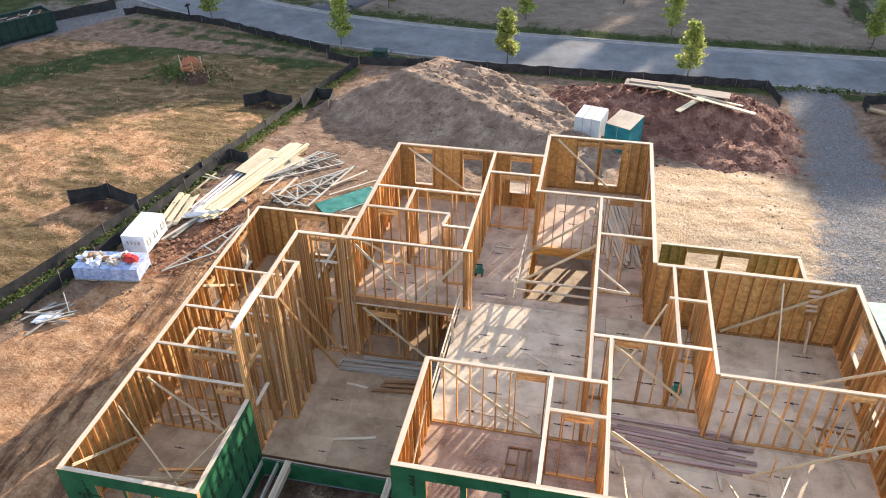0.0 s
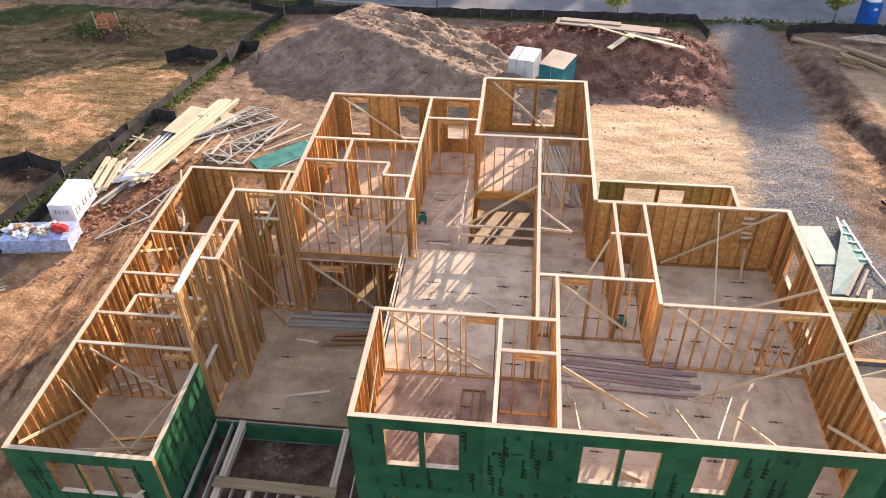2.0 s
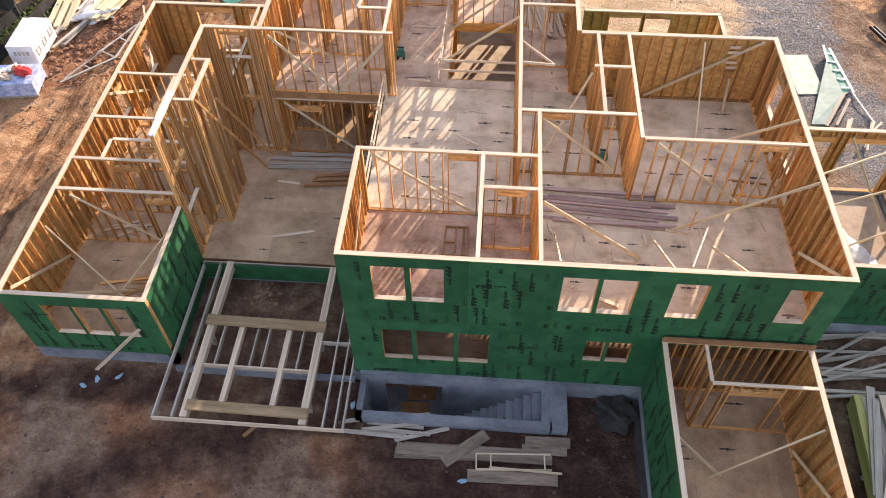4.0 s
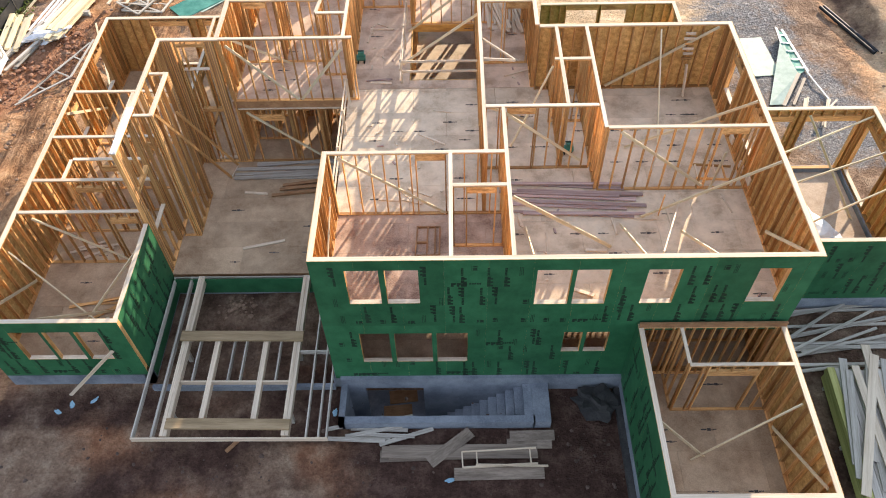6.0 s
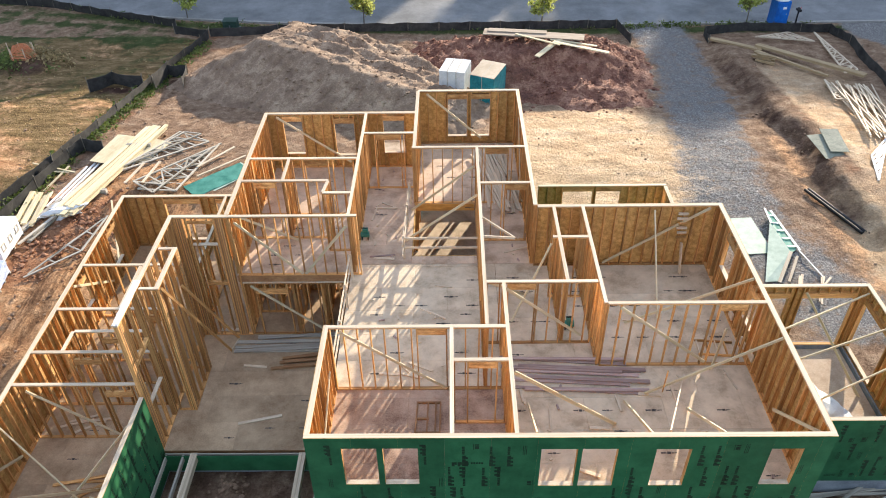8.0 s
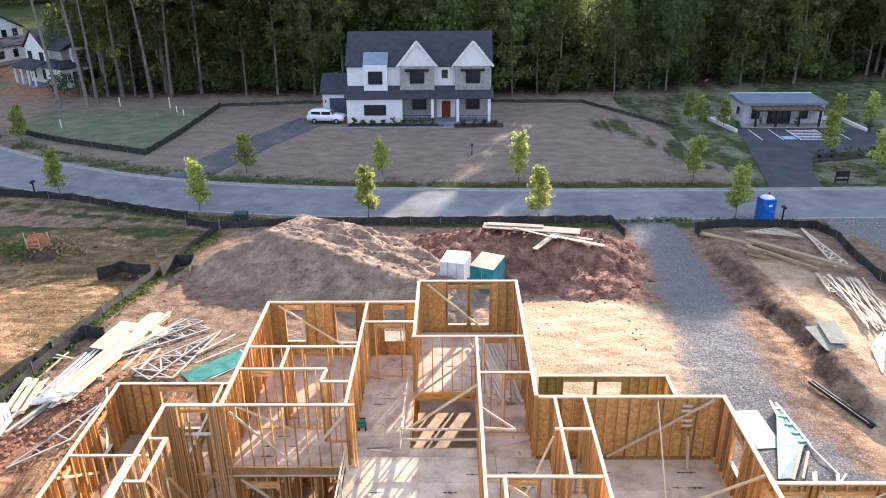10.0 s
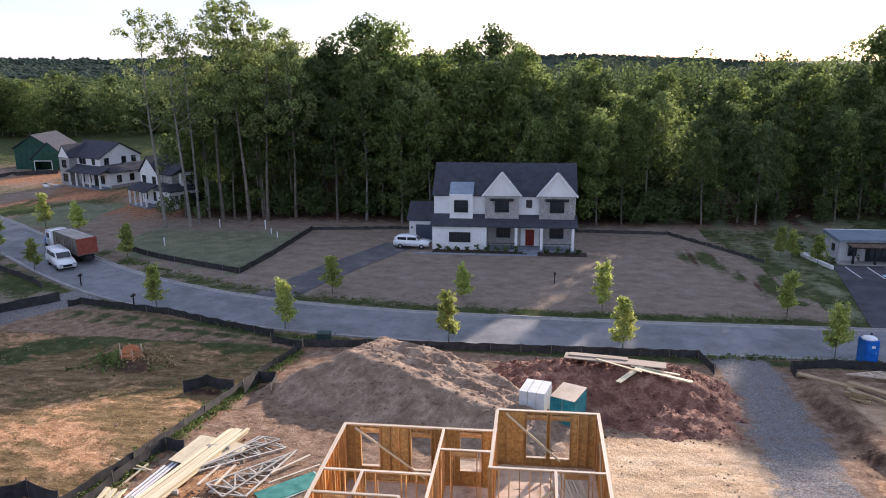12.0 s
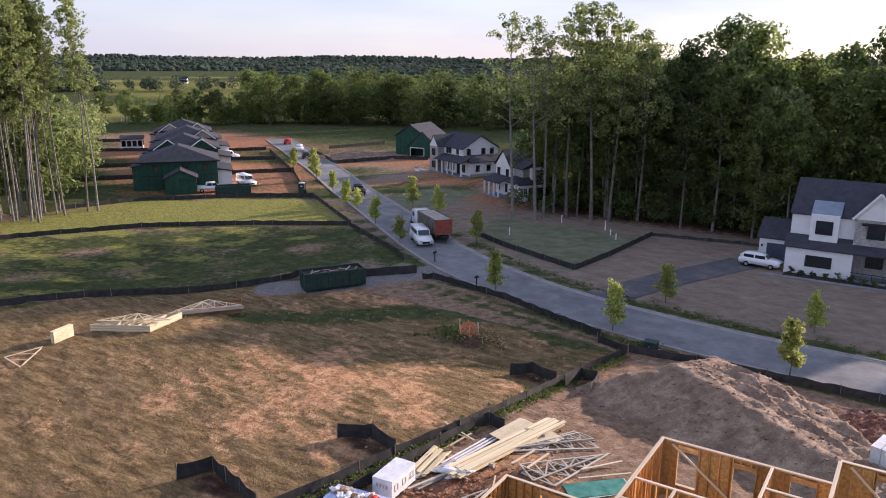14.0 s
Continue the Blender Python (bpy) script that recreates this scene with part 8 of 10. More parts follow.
def canopy(name, a0, a1, r0, r1, count, size, tall, top, seed, label, key, gap=0.0):
    """A far wood as one mesh: the treetops of a whole hillside, uneven rounded crowns with hollows between."""
    rng = np.random.RandomState(seed)
    V, F = [], []
    for _ in range(count):
        a, r = radians(rng.uniform(a0, a1)), r0 + (r1 - r0) * rng.uniform() ** 0.8
        x, y = math.sin(a) * r, math.cos(a) * r
        if gap and float(wave(np.array(x), np.array(y), 95, seed)) > gap:
            continue
        # open pasture on the slope
        if -57 < math.degrees(a) < -45 and 430 < r < 930:
            continue
        fade = falling(math.degrees(a))
        q = size * rng.uniform(0.5, 1.3) * max(0.4, fade)
        cz = rise(x, y, r0 * 0.9, r1, top * fade) + tall * fade * rng.uniform(0.82, 1.15) - q
        i = len(V)
        for el in (-0.95, -0.15, 0.6):
            for k in range(7):
                w = 6.283 * k / 7 + el
                d = q * rng.uniform(0.7, 1.3)
                V.append((x + math.cos(w) * math.cos(el) * d, y + math.sin(w) * math.cos(el) * d, cz + math.sin(el) * d * 1.1 - (tall * 0.3 if el < -0.5 else 0)))
        V.append((x, y, cz + q * rng.uniform(0.85, 1.15)))
        for e in range(2):
            for k in range(7):
                F.append((i + 7 * e + k, i + 7 * e + (k + 1) % 7, i + 7 * e + 7 + (k + 1) % 7, i + 7 * e + 7 + k))
        F.extend((i + 14 + k, i + 14 + (k + 1) % 7, i + 21) for k in range(7))
    return thing(name, Matrix(), label, "trees", kind="stuff", data=mesh_from(V, F, name, key))


def hill_land(a0, a1, r0, r1, top, label):
    """The lie of the land under the far woods."""
    V, F = [], []
    n, m = 120, 8
    for k in range(n + 1):
        for q in range(m + 1):
            a, r = radians(a0 + (a1 - a0) * k / n), r0 + (r1 * 1.15 - r0) * q / m
            x, y = math.sin(a) * r, math.cos(a) * r
            V.append((x, y, rise(x, y, r0, r1, top * falling(math.degrees(a))) + 0.8))
    for k in range(n):
        for q in range(m):
            i = k * (m + 1) + q
            F.append((i, i + m + 1, i + m + 2, i + 1))
    return thing("wooded_ridge", Matrix(), label, "hills", kind="structure", data=mesh_from(V, F, "wooded_ridge", "hill", smooth=True))


V, F = [], []
for k in range(25):
    for q in range(7):
        a, d = radians(-58 + 14 * k / 24), 520 + 420 * q / 6
        V.append((math.sin(a) * d, math.cos(a) * d, -3.6 + 6.5 * q / 6 + 0.7 * math.sin(k * 0.7 + q)))
F = [(7 * k + q, 7 * k + q + 7, 7 * k + q + 8, 7 * k + q + 1) for k in range(24) for q in range(6)]
thing("far_meadow", Matrix(), "pale green pasture sloping up between far woods", "meadow", kind="structure", data=mesh_from(V, F, "far_meadow", "pasture", smooth=True))
canopy("far_woods", -72, 18, 430, 640, 4200, 3.6, 12, 3, 4, "mixed green woods beyond the far meadows", "canopy_near", 0.42)
hill_land(-88, 26, 700, 1250, 7, "long wooded rise beyond the meadows")
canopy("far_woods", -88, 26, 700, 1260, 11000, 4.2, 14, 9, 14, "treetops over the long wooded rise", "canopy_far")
hill_land(-88, 26, 1500, 2100, 18, "farther wooded hills on the horizon")
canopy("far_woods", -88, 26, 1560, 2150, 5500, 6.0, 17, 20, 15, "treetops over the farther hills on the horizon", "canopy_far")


def hummock(p, rad, count, seed, key, label, height=0.8, leaf=0.16):
    rng = np.random.RandomState(seed)
    cs = [(p[0] + rng.normal(0, rad), p[1] + rng.normal(0, rad * 0.6), ground_z(*p)) for _ in range(count)]
    cs = [(x, y, z + height * math.exp(-((x - p[0]) ** 2 + (y - p[1]) ** 2) / (rad * rad)) * rng.uniform(0.1, 1.1)) for x, y, z in cs]
    V, F = leaf_quads(cs, rng, leaf, 10, (0.18, 0.18, 0.2), 0.1)
    return thing("tall_weeds", Matrix(), label, "weeds", kind="stuff", data=mesh_from(V, F, "tall_weeds", key))


hummock((-32.9, 53.6), 1.5, 240, 1, "grass_blade", "green weeds on a low soil hummock", 0.6)
hummock((-31.3, 53.8), 1.2, 260, 2, "straw_blade", "dry tall weeds on a low soil hummock", 1.0, 0.13)
net = thing("safety_net", Matrix.Translation((-32.2, 53.5, ground_z(-32.2, 53.5) + 0.62)), "faded orange mesh net wrapped round stakes in weeds", "safety net")
for k in range(6):
    a, a2 = radians(60 * k), radians(60 * k + 60)
    bar("stake", net, (math.cos(a) * 0.95, math.sin(a) * 0.75, 0.45), (0.05, 0.05, 0.9 if k % 3 else 1.35), "plate")
    for q in range(9):
        z, wide = 0.08 + 0.095 * q, 1.08 - 0.06 * q
        beam("mesh_strand", net, (math.cos(a) * wide, math.sin(a) * wide * 0.8, z), (math.cos(a2) * wide, math.sin(a2) * wide * 0.8, z + 0.03 * (k % 2)), 0.015, 0.055, "orange_net")


def tufts(name, pts, spread, count, key, label, seed, leaf=0.10, h=0.12):
    rng = np.random.RandomState(seed)
    cs = []
    for _ in range(count):
        k = rng.randint(len(pts) - 1)
        u = rng.uniform()
        x = pts[k][0] + (pts[k + 1][0] - pts[k][0]) * u + rng.normal(0, spread)
        y = pts[k][1] + (pts[k + 1][1] - pts[k][1]) * u + rng.normal(0, spread)
        cs.append((x, y, ground_z(x, y) + h))
    V, F = leaf_quads(cs, rng, leaf, 7, (0.16, 0.16, 0.06), -0.3)
    return thing(name, Matrix(), label, "grass", kind="stuff", data=mesh_from(V, F, name, key))


tufts("grass_tufts", [(-28, 14), (-25.6, 22.3), (-24.4, 26), (-23.5, 30.5), (-22.6, 35), (-22, 41.6), (-21.6, 47), (-20.9, 52), (-19.6, 57)], 0.4, 1100, "grass_blade", "green grass tufts along the silt fence", 1)
tufts("grass_tufts", [(-46, 68.6), (-35, 65.9), (-26, 62.0), (-13, 59.8), (2, 59.7), (14, 59.6), (20, 59.8), (30, 59.6)], 0.22, 420, "grass_blade", "green verge grass along the near kerb", 2)
tufts("grass_tufts", [(-50, 84.4), (-40, 78.4), (-30, 74.2), (-14, 70.4), (4, 69.3), (24, 69.2)], 0.4, 260, "grass_blade", "rough verge grass along the far kerb", 3)
tufts("straw_tufts", [(-30, 30), (-40, 38), (-32, 48), (-45, 52), (-55, 44), (-40, 28), (-28, 40), (-26, 52)], 3.4, 600, "straw_blade", "dry straw tufts over the open field", 4, 0.07, 0.03)


# ---- buildings ----
def prism_roof(name, parent, x0, x1, y0, y1, z0, z1, key, axis="x", over=0.35, thick=0.16):
    """A gable roof of two thick slopes; the ridge runs along x or y."""
    bm = bmesh.new()
    x0, x1, y0, y1 = x0 - over, x1 + over, y0 - over, y1 + over
    if axis == "x":
        ym = (y0 + y1) / 2
        prof = [(y0, z0), (ym, z1), (y1, z0), (y1, z0 - thick), (ym, z1 - thick), (y0, z0 - thick)]
        rings = [[bm.verts.new((x, y, z)) for y, z in prof] for x in (x0, x1)]
    else:
        xm = (x0 + x1) / 2
        prof = [(x0, z0), (xm, z1), (x1, z0), (x1, z0 - thick), (xm, z1 - thick), (x0, z0 - thick)]
        rings = [[bm.verts.new((x, y, z)) for x, z in prof] for y in (y0, y1)]
    for k in range(6):
        bm.faces.new((rings[0][k], rings[0][(k + 1) % 6], rings[1][(k + 1) % 6], rings[1][k]))
    for rg in rings:
        bm.faces.new(rg[:2] + rg[4:])
        bm.faces.new(rg[1:5])
    bmesh.ops.recalc_face_normals(bm, faces=bm.faces[:])
    return part(name, bm, key, parent)


def gable_wall(name, parent, pts, depth, key, m=None):
    """A wall slab from an outline in x and z, extruded along y."""
    bm = bmesh.new()
    a = [bm.verts.new((x, 0, z)) for x, z in pts]
    b = [bm.verts.new((x, depth, z)) for x, z in pts]
    n = len(pts)
    bm.faces.new(a)
    bm.faces.new(b[::-1])
    for k in range(n):
        bm.faces.new((a[k], b[k], b[(k + 1) % n], a[(k + 1) % n]))
    bmesh.ops.recalc_face_normals(bm, faces=bm.faces[:])
    return part(name, bm, key, parent, m=m)


def window_on(parent, x, z, w, h, y, key="dark_frame", mull=1, rows=1):
    """A window with glass, frame and bars, set on a wall that faces -y."""
    wd = new("window", unit_box(key))
    child(wd, parent, Matrix.LocRotScale(Vector((x, y - 0.02, z)), None, Vector((1, 1, 1))))
    wd.data = unit_frame(w, h, key)
    bar("pane", wd, (0, 0.03, 0), (w - 0.1, 0.02, h - 0.1), "glass")
    for k in range(mull):
        bar("mullion", wd, ((k + 1) * w / (mull + 1) - w / 2, 0, 0), (0.06, 0.06, h - 0.08), key)
    for k in range(rows):
        bar("bar", wd, (0, 0.002, (k + 1) * h / (rows + 1) - h / 2), (w - 0.08, 0.05, 0.05), key)
    return wd


FRAMES = {}


def unit_frame(w, h, key):
    k = (round(w, 2), round(h, 2), key)
    if k not in FRAMES:
        bm = bmesh.new()
        for lo, hi in [((-w / 2, -0.06, -h / 2), (-w / 2 + 0.08, 0.06, h / 2)), ((w / 2 - 0.08, -0.06, -h / 2), (w / 2, 0.06, h / 2)), ((-w / 2 + 0.08, -0.06, -h / 2), (w / 2 - 0.08, 0.06, -h / 2 + 0.08)), ((-w / 2 + 0.08, -0.06, h / 2 - 0.08), (w / 2 - 0.08, 0.06, h / 2))]:
            box_into(bm, lo, hi)
        me = bpy.data.meshes.new("window_frame")
        bm.to_mesh(me)
        bm.free()
        me.materials.append(M[key])
        FRAMES[k] = me
    return FRAMES[k]


def slab_roof(name, parent, low, high, key="roof", thick=0.16):
    """A single roof slope between two edges, each (x, y, z) to (x, y, z)."""
    bm = bmesh.new()
    pts = [Vector(low[0]), Vector(low[1]), Vector(high[1]), Vector(high[0])]
    lo = [bm.verts.new(p) for p in pts]
    hi = [bm.verts.new(p + Vector((0, 0, thick))) for p in pts]
    bm.faces.new(hi)
    bm.faces.new(lo[::-1])
    for k in range(4):
        bm.faces.new((lo[k], lo[(k + 1) % 4], hi[(k + 1) % 4], hi[k]))
    bmesh.ops.recalc_face_normals(bm, faces=bm.faces[:])
    return part(name, bm, key, parent)


def block(name, parent, x0, x1, y0, y1, z0, z1, key):
    return bar(name, parent, ((x0 + x1) / 2, (y0 + y1) / 2, (z0 + z1) / 2), (x1 - x0, y1 - y0, z1 - z0), key)


def side_window_on(parent, x, y, z, w, h):
    """A framed window on a wall that faces +x."""
    wd = new("window", unit_frame(w, h, "dark_frame"))
    child(wd, parent, Matrix.Translation((x + 0.02, y, z)) @ Matrix.Rotation(radians(90), 4, "Z"))
    bar("pane", wd, (0, 0.03, 0), (w - 0.1, 0.02, h - 0.1), "glass")
    bar("bar", wd, (0, 0.002, 0), (w - 0.08, 0.05, 0.05), "dark_frame")
    return wd


def corner_of(p, heading):
    return Matrix.Translation((*p, ground_z(*p))) @ Matrix.Rotation(radians(heading), 4, "Z")


def white_house():
    g = -1.5
    h = thing("finished_house", Matrix.Translation((0, 1.2, g)) @ Matrix.Diagonal((1.013, 1, 0.90, 1)), "finished white two-storey house with dark roof and porch", "house")
    X = lambda px: -12.9 + (px - 622) * 0.0727
    x0, x1, yf, yb = X(622), X(867), 93.9, 103.2
    bar("wall", h, ((x0 + x1) / 2, (yf + yb) / 2, 3.75), (x1 - x0, yb - yf, 7.5), "white_paint")
    prism_roof("roof", h, x0, x1, yf, yb, 7.55, 11.5, "roof", "x", 0.22)
    for a, b in ((622, 867),):
        bm = bmesh.new()
        ya, yc = 91.5, yf
        vs = [(X(a) - 0.25, ya, 3.45), (X(b) + 0.25, ya, 3.45), (X(b) + 0.25, yc, 4.65), (X(a) - 0.25, yc, 4.65)]
        lo = [bm.verts.new(v) for v in vs]
        hi = [bm.verts.new((v[0], v[1], v[2] + 0.16)) for v in vs]
        bm.faces.new(hi)
        bm.faces.new(lo[::-1])
        for k in range(4):
            bm.faces.new((lo[k], lo[(k + 1) % 4], hi[(k + 1) % 4], hi[k]))
        part("porch_roof", bm, "roof", h)
    # one-storey front room at the left, porch at the right
    bar("front_room", h, ((X(622) + X(712)) / 2, 92.9, 1.75), (X(712) - X(622), 2.1, 3.5), "white_paint")
    bar("porch_floor", h, ((X(712) + X(867)) / 2, 92.6, 0.15), (X(867) - X(712), 2.5, 0.3), "concrete")
    for px in (714, 767, 810, 863):
        bar("porch_post", h, (X(px), 91.75, 1.9), (0.34, 0.3, 3.2), "white_paint")
    bar("stone_wall", h, ((X(714) + X(774)) / 2, 93.86, 1.9), (X(774) - X(714), 0.12, 3.2), "siding_grey")
    bar("stone_wall", h, ((X(806) + X(866)) / 2, 93.86, 1.9), (X(866) - X(806), 0.12, 3.2), "siding_grey")
    for px in (720, 745, 760, 815, 840, 858):
        bar("railing_post", h, (X(px), 91.6, 0.75), (0.05, 0.05, 0.9), "dark_frame")
    for a, b in ((716, 766), (812, 862)):
        bar("railing", h, ((X(a) + X(b)) / 2, 91.6, 1.18), (X(b) - X(a), 0.06, 0.06), "dark_frame")
        bar("railing", h, ((X(a) + X(b)) / 2, 91.6, 0.5), (X(b) - X(a), 0.05, 0.05), "dark_frame")
    bar("door", h, (X(790), 93.85, 1.5), (1.1, 0.1, 2.3), "door_red")
    bar("sidelight", h, (X(781), 93.85, 1.5), (0.35, 0.09, 2.3), "white_paint")
    bar("front_steps", h, (X(790), 91.0, 0.12), (1.6, 0.7, 0.24), "concrete")
    # upper bays with gables
    for a, b, apex, stone in ((709, 774, 741, True), (802, 869, 835, True)):
        xa, xb = X(a) + 0.25, X(b) - 0.25
        bar("bay_wall", h, ((xa + xb) / 2, 93.5, 5.95), (xb - xa, 0.9, 3.5), "siding_grey")
        gable_wall("gable", h, [(xa - 0.25, 7.65), (xb + 0.25, 7.65), ((xa + xb) / 2, 10.75)], 0.2, "white_paint", Matrix.Translation((0, 92.95, 0)))
        prism_roof("gable_roof", h, xa, xb, 93.1, 98.5, 7.75, 10.95, "roof", "y", 0.28, 0.14)
        for xe in (xa - 0.32, xb + 0.32):
            beam("rake_board", h, (xe, 92.78, 7.62), ((xa + xb) / 2, 92.72, 11.0), 0.14, 0.26, "white_paint")
        bar("bay_canopy", h, ((xa + xb) / 2, 92.8, 7.15), (2.9, 0.7, 0.12), "dark_frame", (14, 0, 0))
        window_on(h, (xa + xb) / 2, 6.15, 1.75, 1.7, 93.04, "dark_frame", 1, 1)
    bar("bay_wall", h, (X(671), 93.45, 5.9), (X(691) - X(651), 1.0, 3.7), "white_paint")
    bar("dormer_roof", h, (X(671), 94.1, 8.35), (X(692) - X(650), 2.6, 0.14), "metal_roof", (38, 0, 0))
    window_on(h, X(671), 6.1, 1.75, 1.75, 92.92, "dark_frame", 1, 1)
    window_on(h, X(788), 6.4, 0.75, 1.15, 93.88, "dark_frame", 0, 1)
    window_on(h, X(670), 1.9, 2.7, 1.45, 91.82, "dark_frame", 2, 0)
    window_on(h, X(744), 2.2, 1.75, 1.5, 93.78, "dark_frame", 1, 1)
    window_on(h, X(836), 2.2, 1.75, 1.5, 93.78, "dark_frame", 1, 1)
    # garage set back at the left
    gx0, gx1 = X(571), X(622) - 0.02
    bar("garage_wall", h, ((gx0 + gx1) / 2, 99.6, 1.6), (gx1 - gx0, 6.0, 3.2), "white_paint")
    prism_roof("garage_roof", h, gx0, gx1, 96.6, 102.6, 3.2, 5.4, "roof", "x", 0.3)
    bar("garage_door", h, ((gx0 + gx1) / 2 + 0.3, 96.56, 1.25), (2.5, 0.1, 2.4), "garage_door")
    bar("wall_lamp", h, (gx0 + 0.35, 96.5, 2.0), (0.16, 0.16, 0.32), "dark_frame")
    return h


white_house()
# planting bed, walk and drive of that house
bm = bmesh.new()
box_into(bm, (-15.2, 90.75, -1.56), (-0.9, 91.35, -1.44))
box_into(bm, (-0.9, 90.75, -1.56), (0.3, 92.3, -1.44))
tagged(part("front_walk", bm, "concrete", None), "pale concrete walk before the white house", "walk", kind="structure")
ribbon("driveway_far", [(-27, 71.5), (-23.5, 82), (-20.5, 88.5), (-17.5, 95)], [(-2.3, 0), (0, 0.02), (2.3, 0)], "worn_asphalt", 0.06, "dusty grey asphalt driveway of the white house", "driveway")
bm = bmesh.new()
box_into(bm, (-12.9, 91.4, -1.56), (-0.95, 93.0, -1.43))
box_into(bm, (0.35, 90.9, -1.56), (6.4, 92.9, -1.43))
tagged(part("planting_bed", bm, "mulch", None), "dark mulched planting bed along the porch", "planting bed", kind="structure")
for k in range(15):
    x = -12.2 + k * 1.24
    if -1.2 < x < 0.6:
        continue
    tree("shrub", 0.6 if k % 4 else 0.85, 0.42, 0.04, 24, 16, 0.07, 300 + k, "small rounded dark shrub in the front bed", "front bed shrubs", "leaf_dark", "bark", 0.03, 6, at(x, 92.1 - (0.4 if x > 0 else 0) + 0.15 * (k % 2)))


def club_house():
    g = -1.5
    x0, x1, yf, yb = 35.2, 46.4, 91.7, 96.8
    h = thing("clubhouse", Matrix.Translation((40.75, 93.0, g)) @ Matrix.Diagonal((0.88, 0.92, 0.9, 1)) @ Matrix.Translation((-40.8, -93.0, 0)), "low pale grey pavilion with flat metal roof and timber canopy", "pavilion")
    block("wall", h, x0, x1, yf, yb, 0, 2.75, "pale_siding")
    bar("roof", h, ((x0 + x1) / 2, (yf + yb) / 2, 3.0), (x1 - x0 + 0.5, yb - yf + 0.5, 0.14), "metal_roof", (1.5, 0, 0))
    bar("fascia", h, ((x0 + x1) / 2, yf - 0.24, 2.82), (x1 - x0 + 0.5, 0.1, 0.34), "metal_roof")
    for x in (x0 - 0.22, x1 + 0.22):
        bar("fascia", h, (x, (yf + yb) / 2, 2.82), (0.1, yb - yf + 0.4, 0.34), "metal_roof")
    bar("roof_edge", h, ((x0 + x1) / 2, yb + 0.15, 3.12), (x1 - x0 + 0.5, 0.2, 0.12), "white_paint")
    for k in range(1, 12):
        bar("board_joint", h, (x0 + k * (x1 - x0) / 12, yf - 0.012, 1.35), (0.05, 0.02, 2.7), "siding_grey")
    bar("canopy", h, (40.9, 90.75, 2.42), (9.6, 1.9, 0.12), "stained_timber", (3, 0, 0))
    for k in range(13):
        bar("rafter", h, (36.4 + k * 0.75, 90.75, 2.53), (0.09, 1.9, 0.1), "stained_timber", (3, 0, 0))
    for x in (36.4, 39.2, 42.3, 45.1):
        bar("canopy_post", h, (x, 90.0, 1.2), (0.24, 0.24, 2.4), "dark_frame")
    bar("canopy_beam", h, (40.8, 90.0, 2.3), (9.4, 0.2, 0.22), "dark_frame")
    bar("door", h, (40.2, yf - 0.06, 1.15), (3.2, 0.1, 2.1), "dark_frame")
    for x in (39.4, 40.2, 41.0):
        bar("door_glass", h, (x, yf - 0.12, 1.2), (0.6, 0.03, 1.7), "glass")
    window_on(h, 36.9, 1.5, 1.1, 1.5, yf - 0.04, "dark_frame", 0, 1)
    window_on(h, 43.6, 1.5, 1.1, 1.5, yf - 0.04, "dark_frame", 0, 1)
    bar("side_window", h, (x0 - 0.03, 93.6, 1.5), (0.08, 0.9, 1.0), "glass")
    block("terrace", h, 34.6, 46.6, 89.7, yf, 0, 0.1, "curb")
    for x in (37.9, 42.0):
        tree("planter_shrub", 1.1, 0.4, 0.1, 8, 12, 0.1, 330 + int(x), "dark shrub in front of the pavilion", "pavilion shrubs", "leaf_dark", "bark", 0.03, 5, at(x, 91.0))
    for k, (x, y) in enumerate(((31.6, 93.6), (32.6, 95.0), (34.2, 89.0), (47.2, 95.4), (49.4, 88.4), (50.4, 89.6))):
        tree("dark_shrub", 1.5 if k < 2 else 0.9, 0.5, 0.05, 16, 14, 0.1, 340 + k, "dense dark shrub beside the low walls", "wall shrubs", "leaf_dark", "bark", 0.03, 6, at(x, y))
    for a, b in (((32.4, 94.0), (35.1, 93.9)), ((32.4, 94.0), (33.9, 88.0)), ((46.5, 93.9), (48.8, 93.6)), ((48.8, 93.6), (49.2, 88.0))):
        w = thing("low_wall", Matrix.Translation((*a, g)), "low white retaining wall beside the car park", "low wall", "low walls")
        beam("coping", w, (0, 0, 0.35), (b[0] - a[0], b[1] - a[1], 0.35), 0.34, 0.1, "white_paint")
        beam("wall", w, (0, 0, 0.14), (b[0] - a[0], b[1] - a[1], 0.14), 0.28, 0.32, "white_paint")


club_house()
bm = bmesh.new()
lot = [(30.1, 67.9), (35.1, 67.9), (36.2, 72.5), (38.2, 77.3), (48.5, 79.4), (50.2, 89.6), (34.4, 89.6), (33.8, 85.9)]
low, high = [bm.verts.new((x, y, -1.6)) for x, y in lot], [bm.verts.new((x, y, -1.445)) for x, y in lot]
bm.faces.new(high)
for k in range(len(lot)):
    bm.faces.new((low[k], low[(k + 1) % len(lot)], high[(k + 1) % len(lot)], high[k]))
tagged(part("car_park", bm, "dark_asphalt", None), "dark asphalt car park before the pavilion", "car park", kind="structure")
bm = bmesh.new()
for x in (35.6, 38.0, 45.6):
    box_into(bm, (x, 84.5, -1.44), (x + 0.13, 89.1, -1.436))
for x in (40.0, 43.4):
    box_into(bm, (x, 84.5, -1.44), (x + 0.13, 89.1, -1.436))
box_into(bm, (40.13, 84.5, -1.44), (43.4, 84.64, -1.436))
for k in range(6):
    box_into(bm, (40.13, 85.15 + k * 0.66, -1.44), (43.4, 85.37 + k * 0.66, -1.436))
tagged(part("parking_lines", bm, "white_paint", None), "white painted parking lines on asphalt", "markings", kind="structure")
bm = bmesh.new()
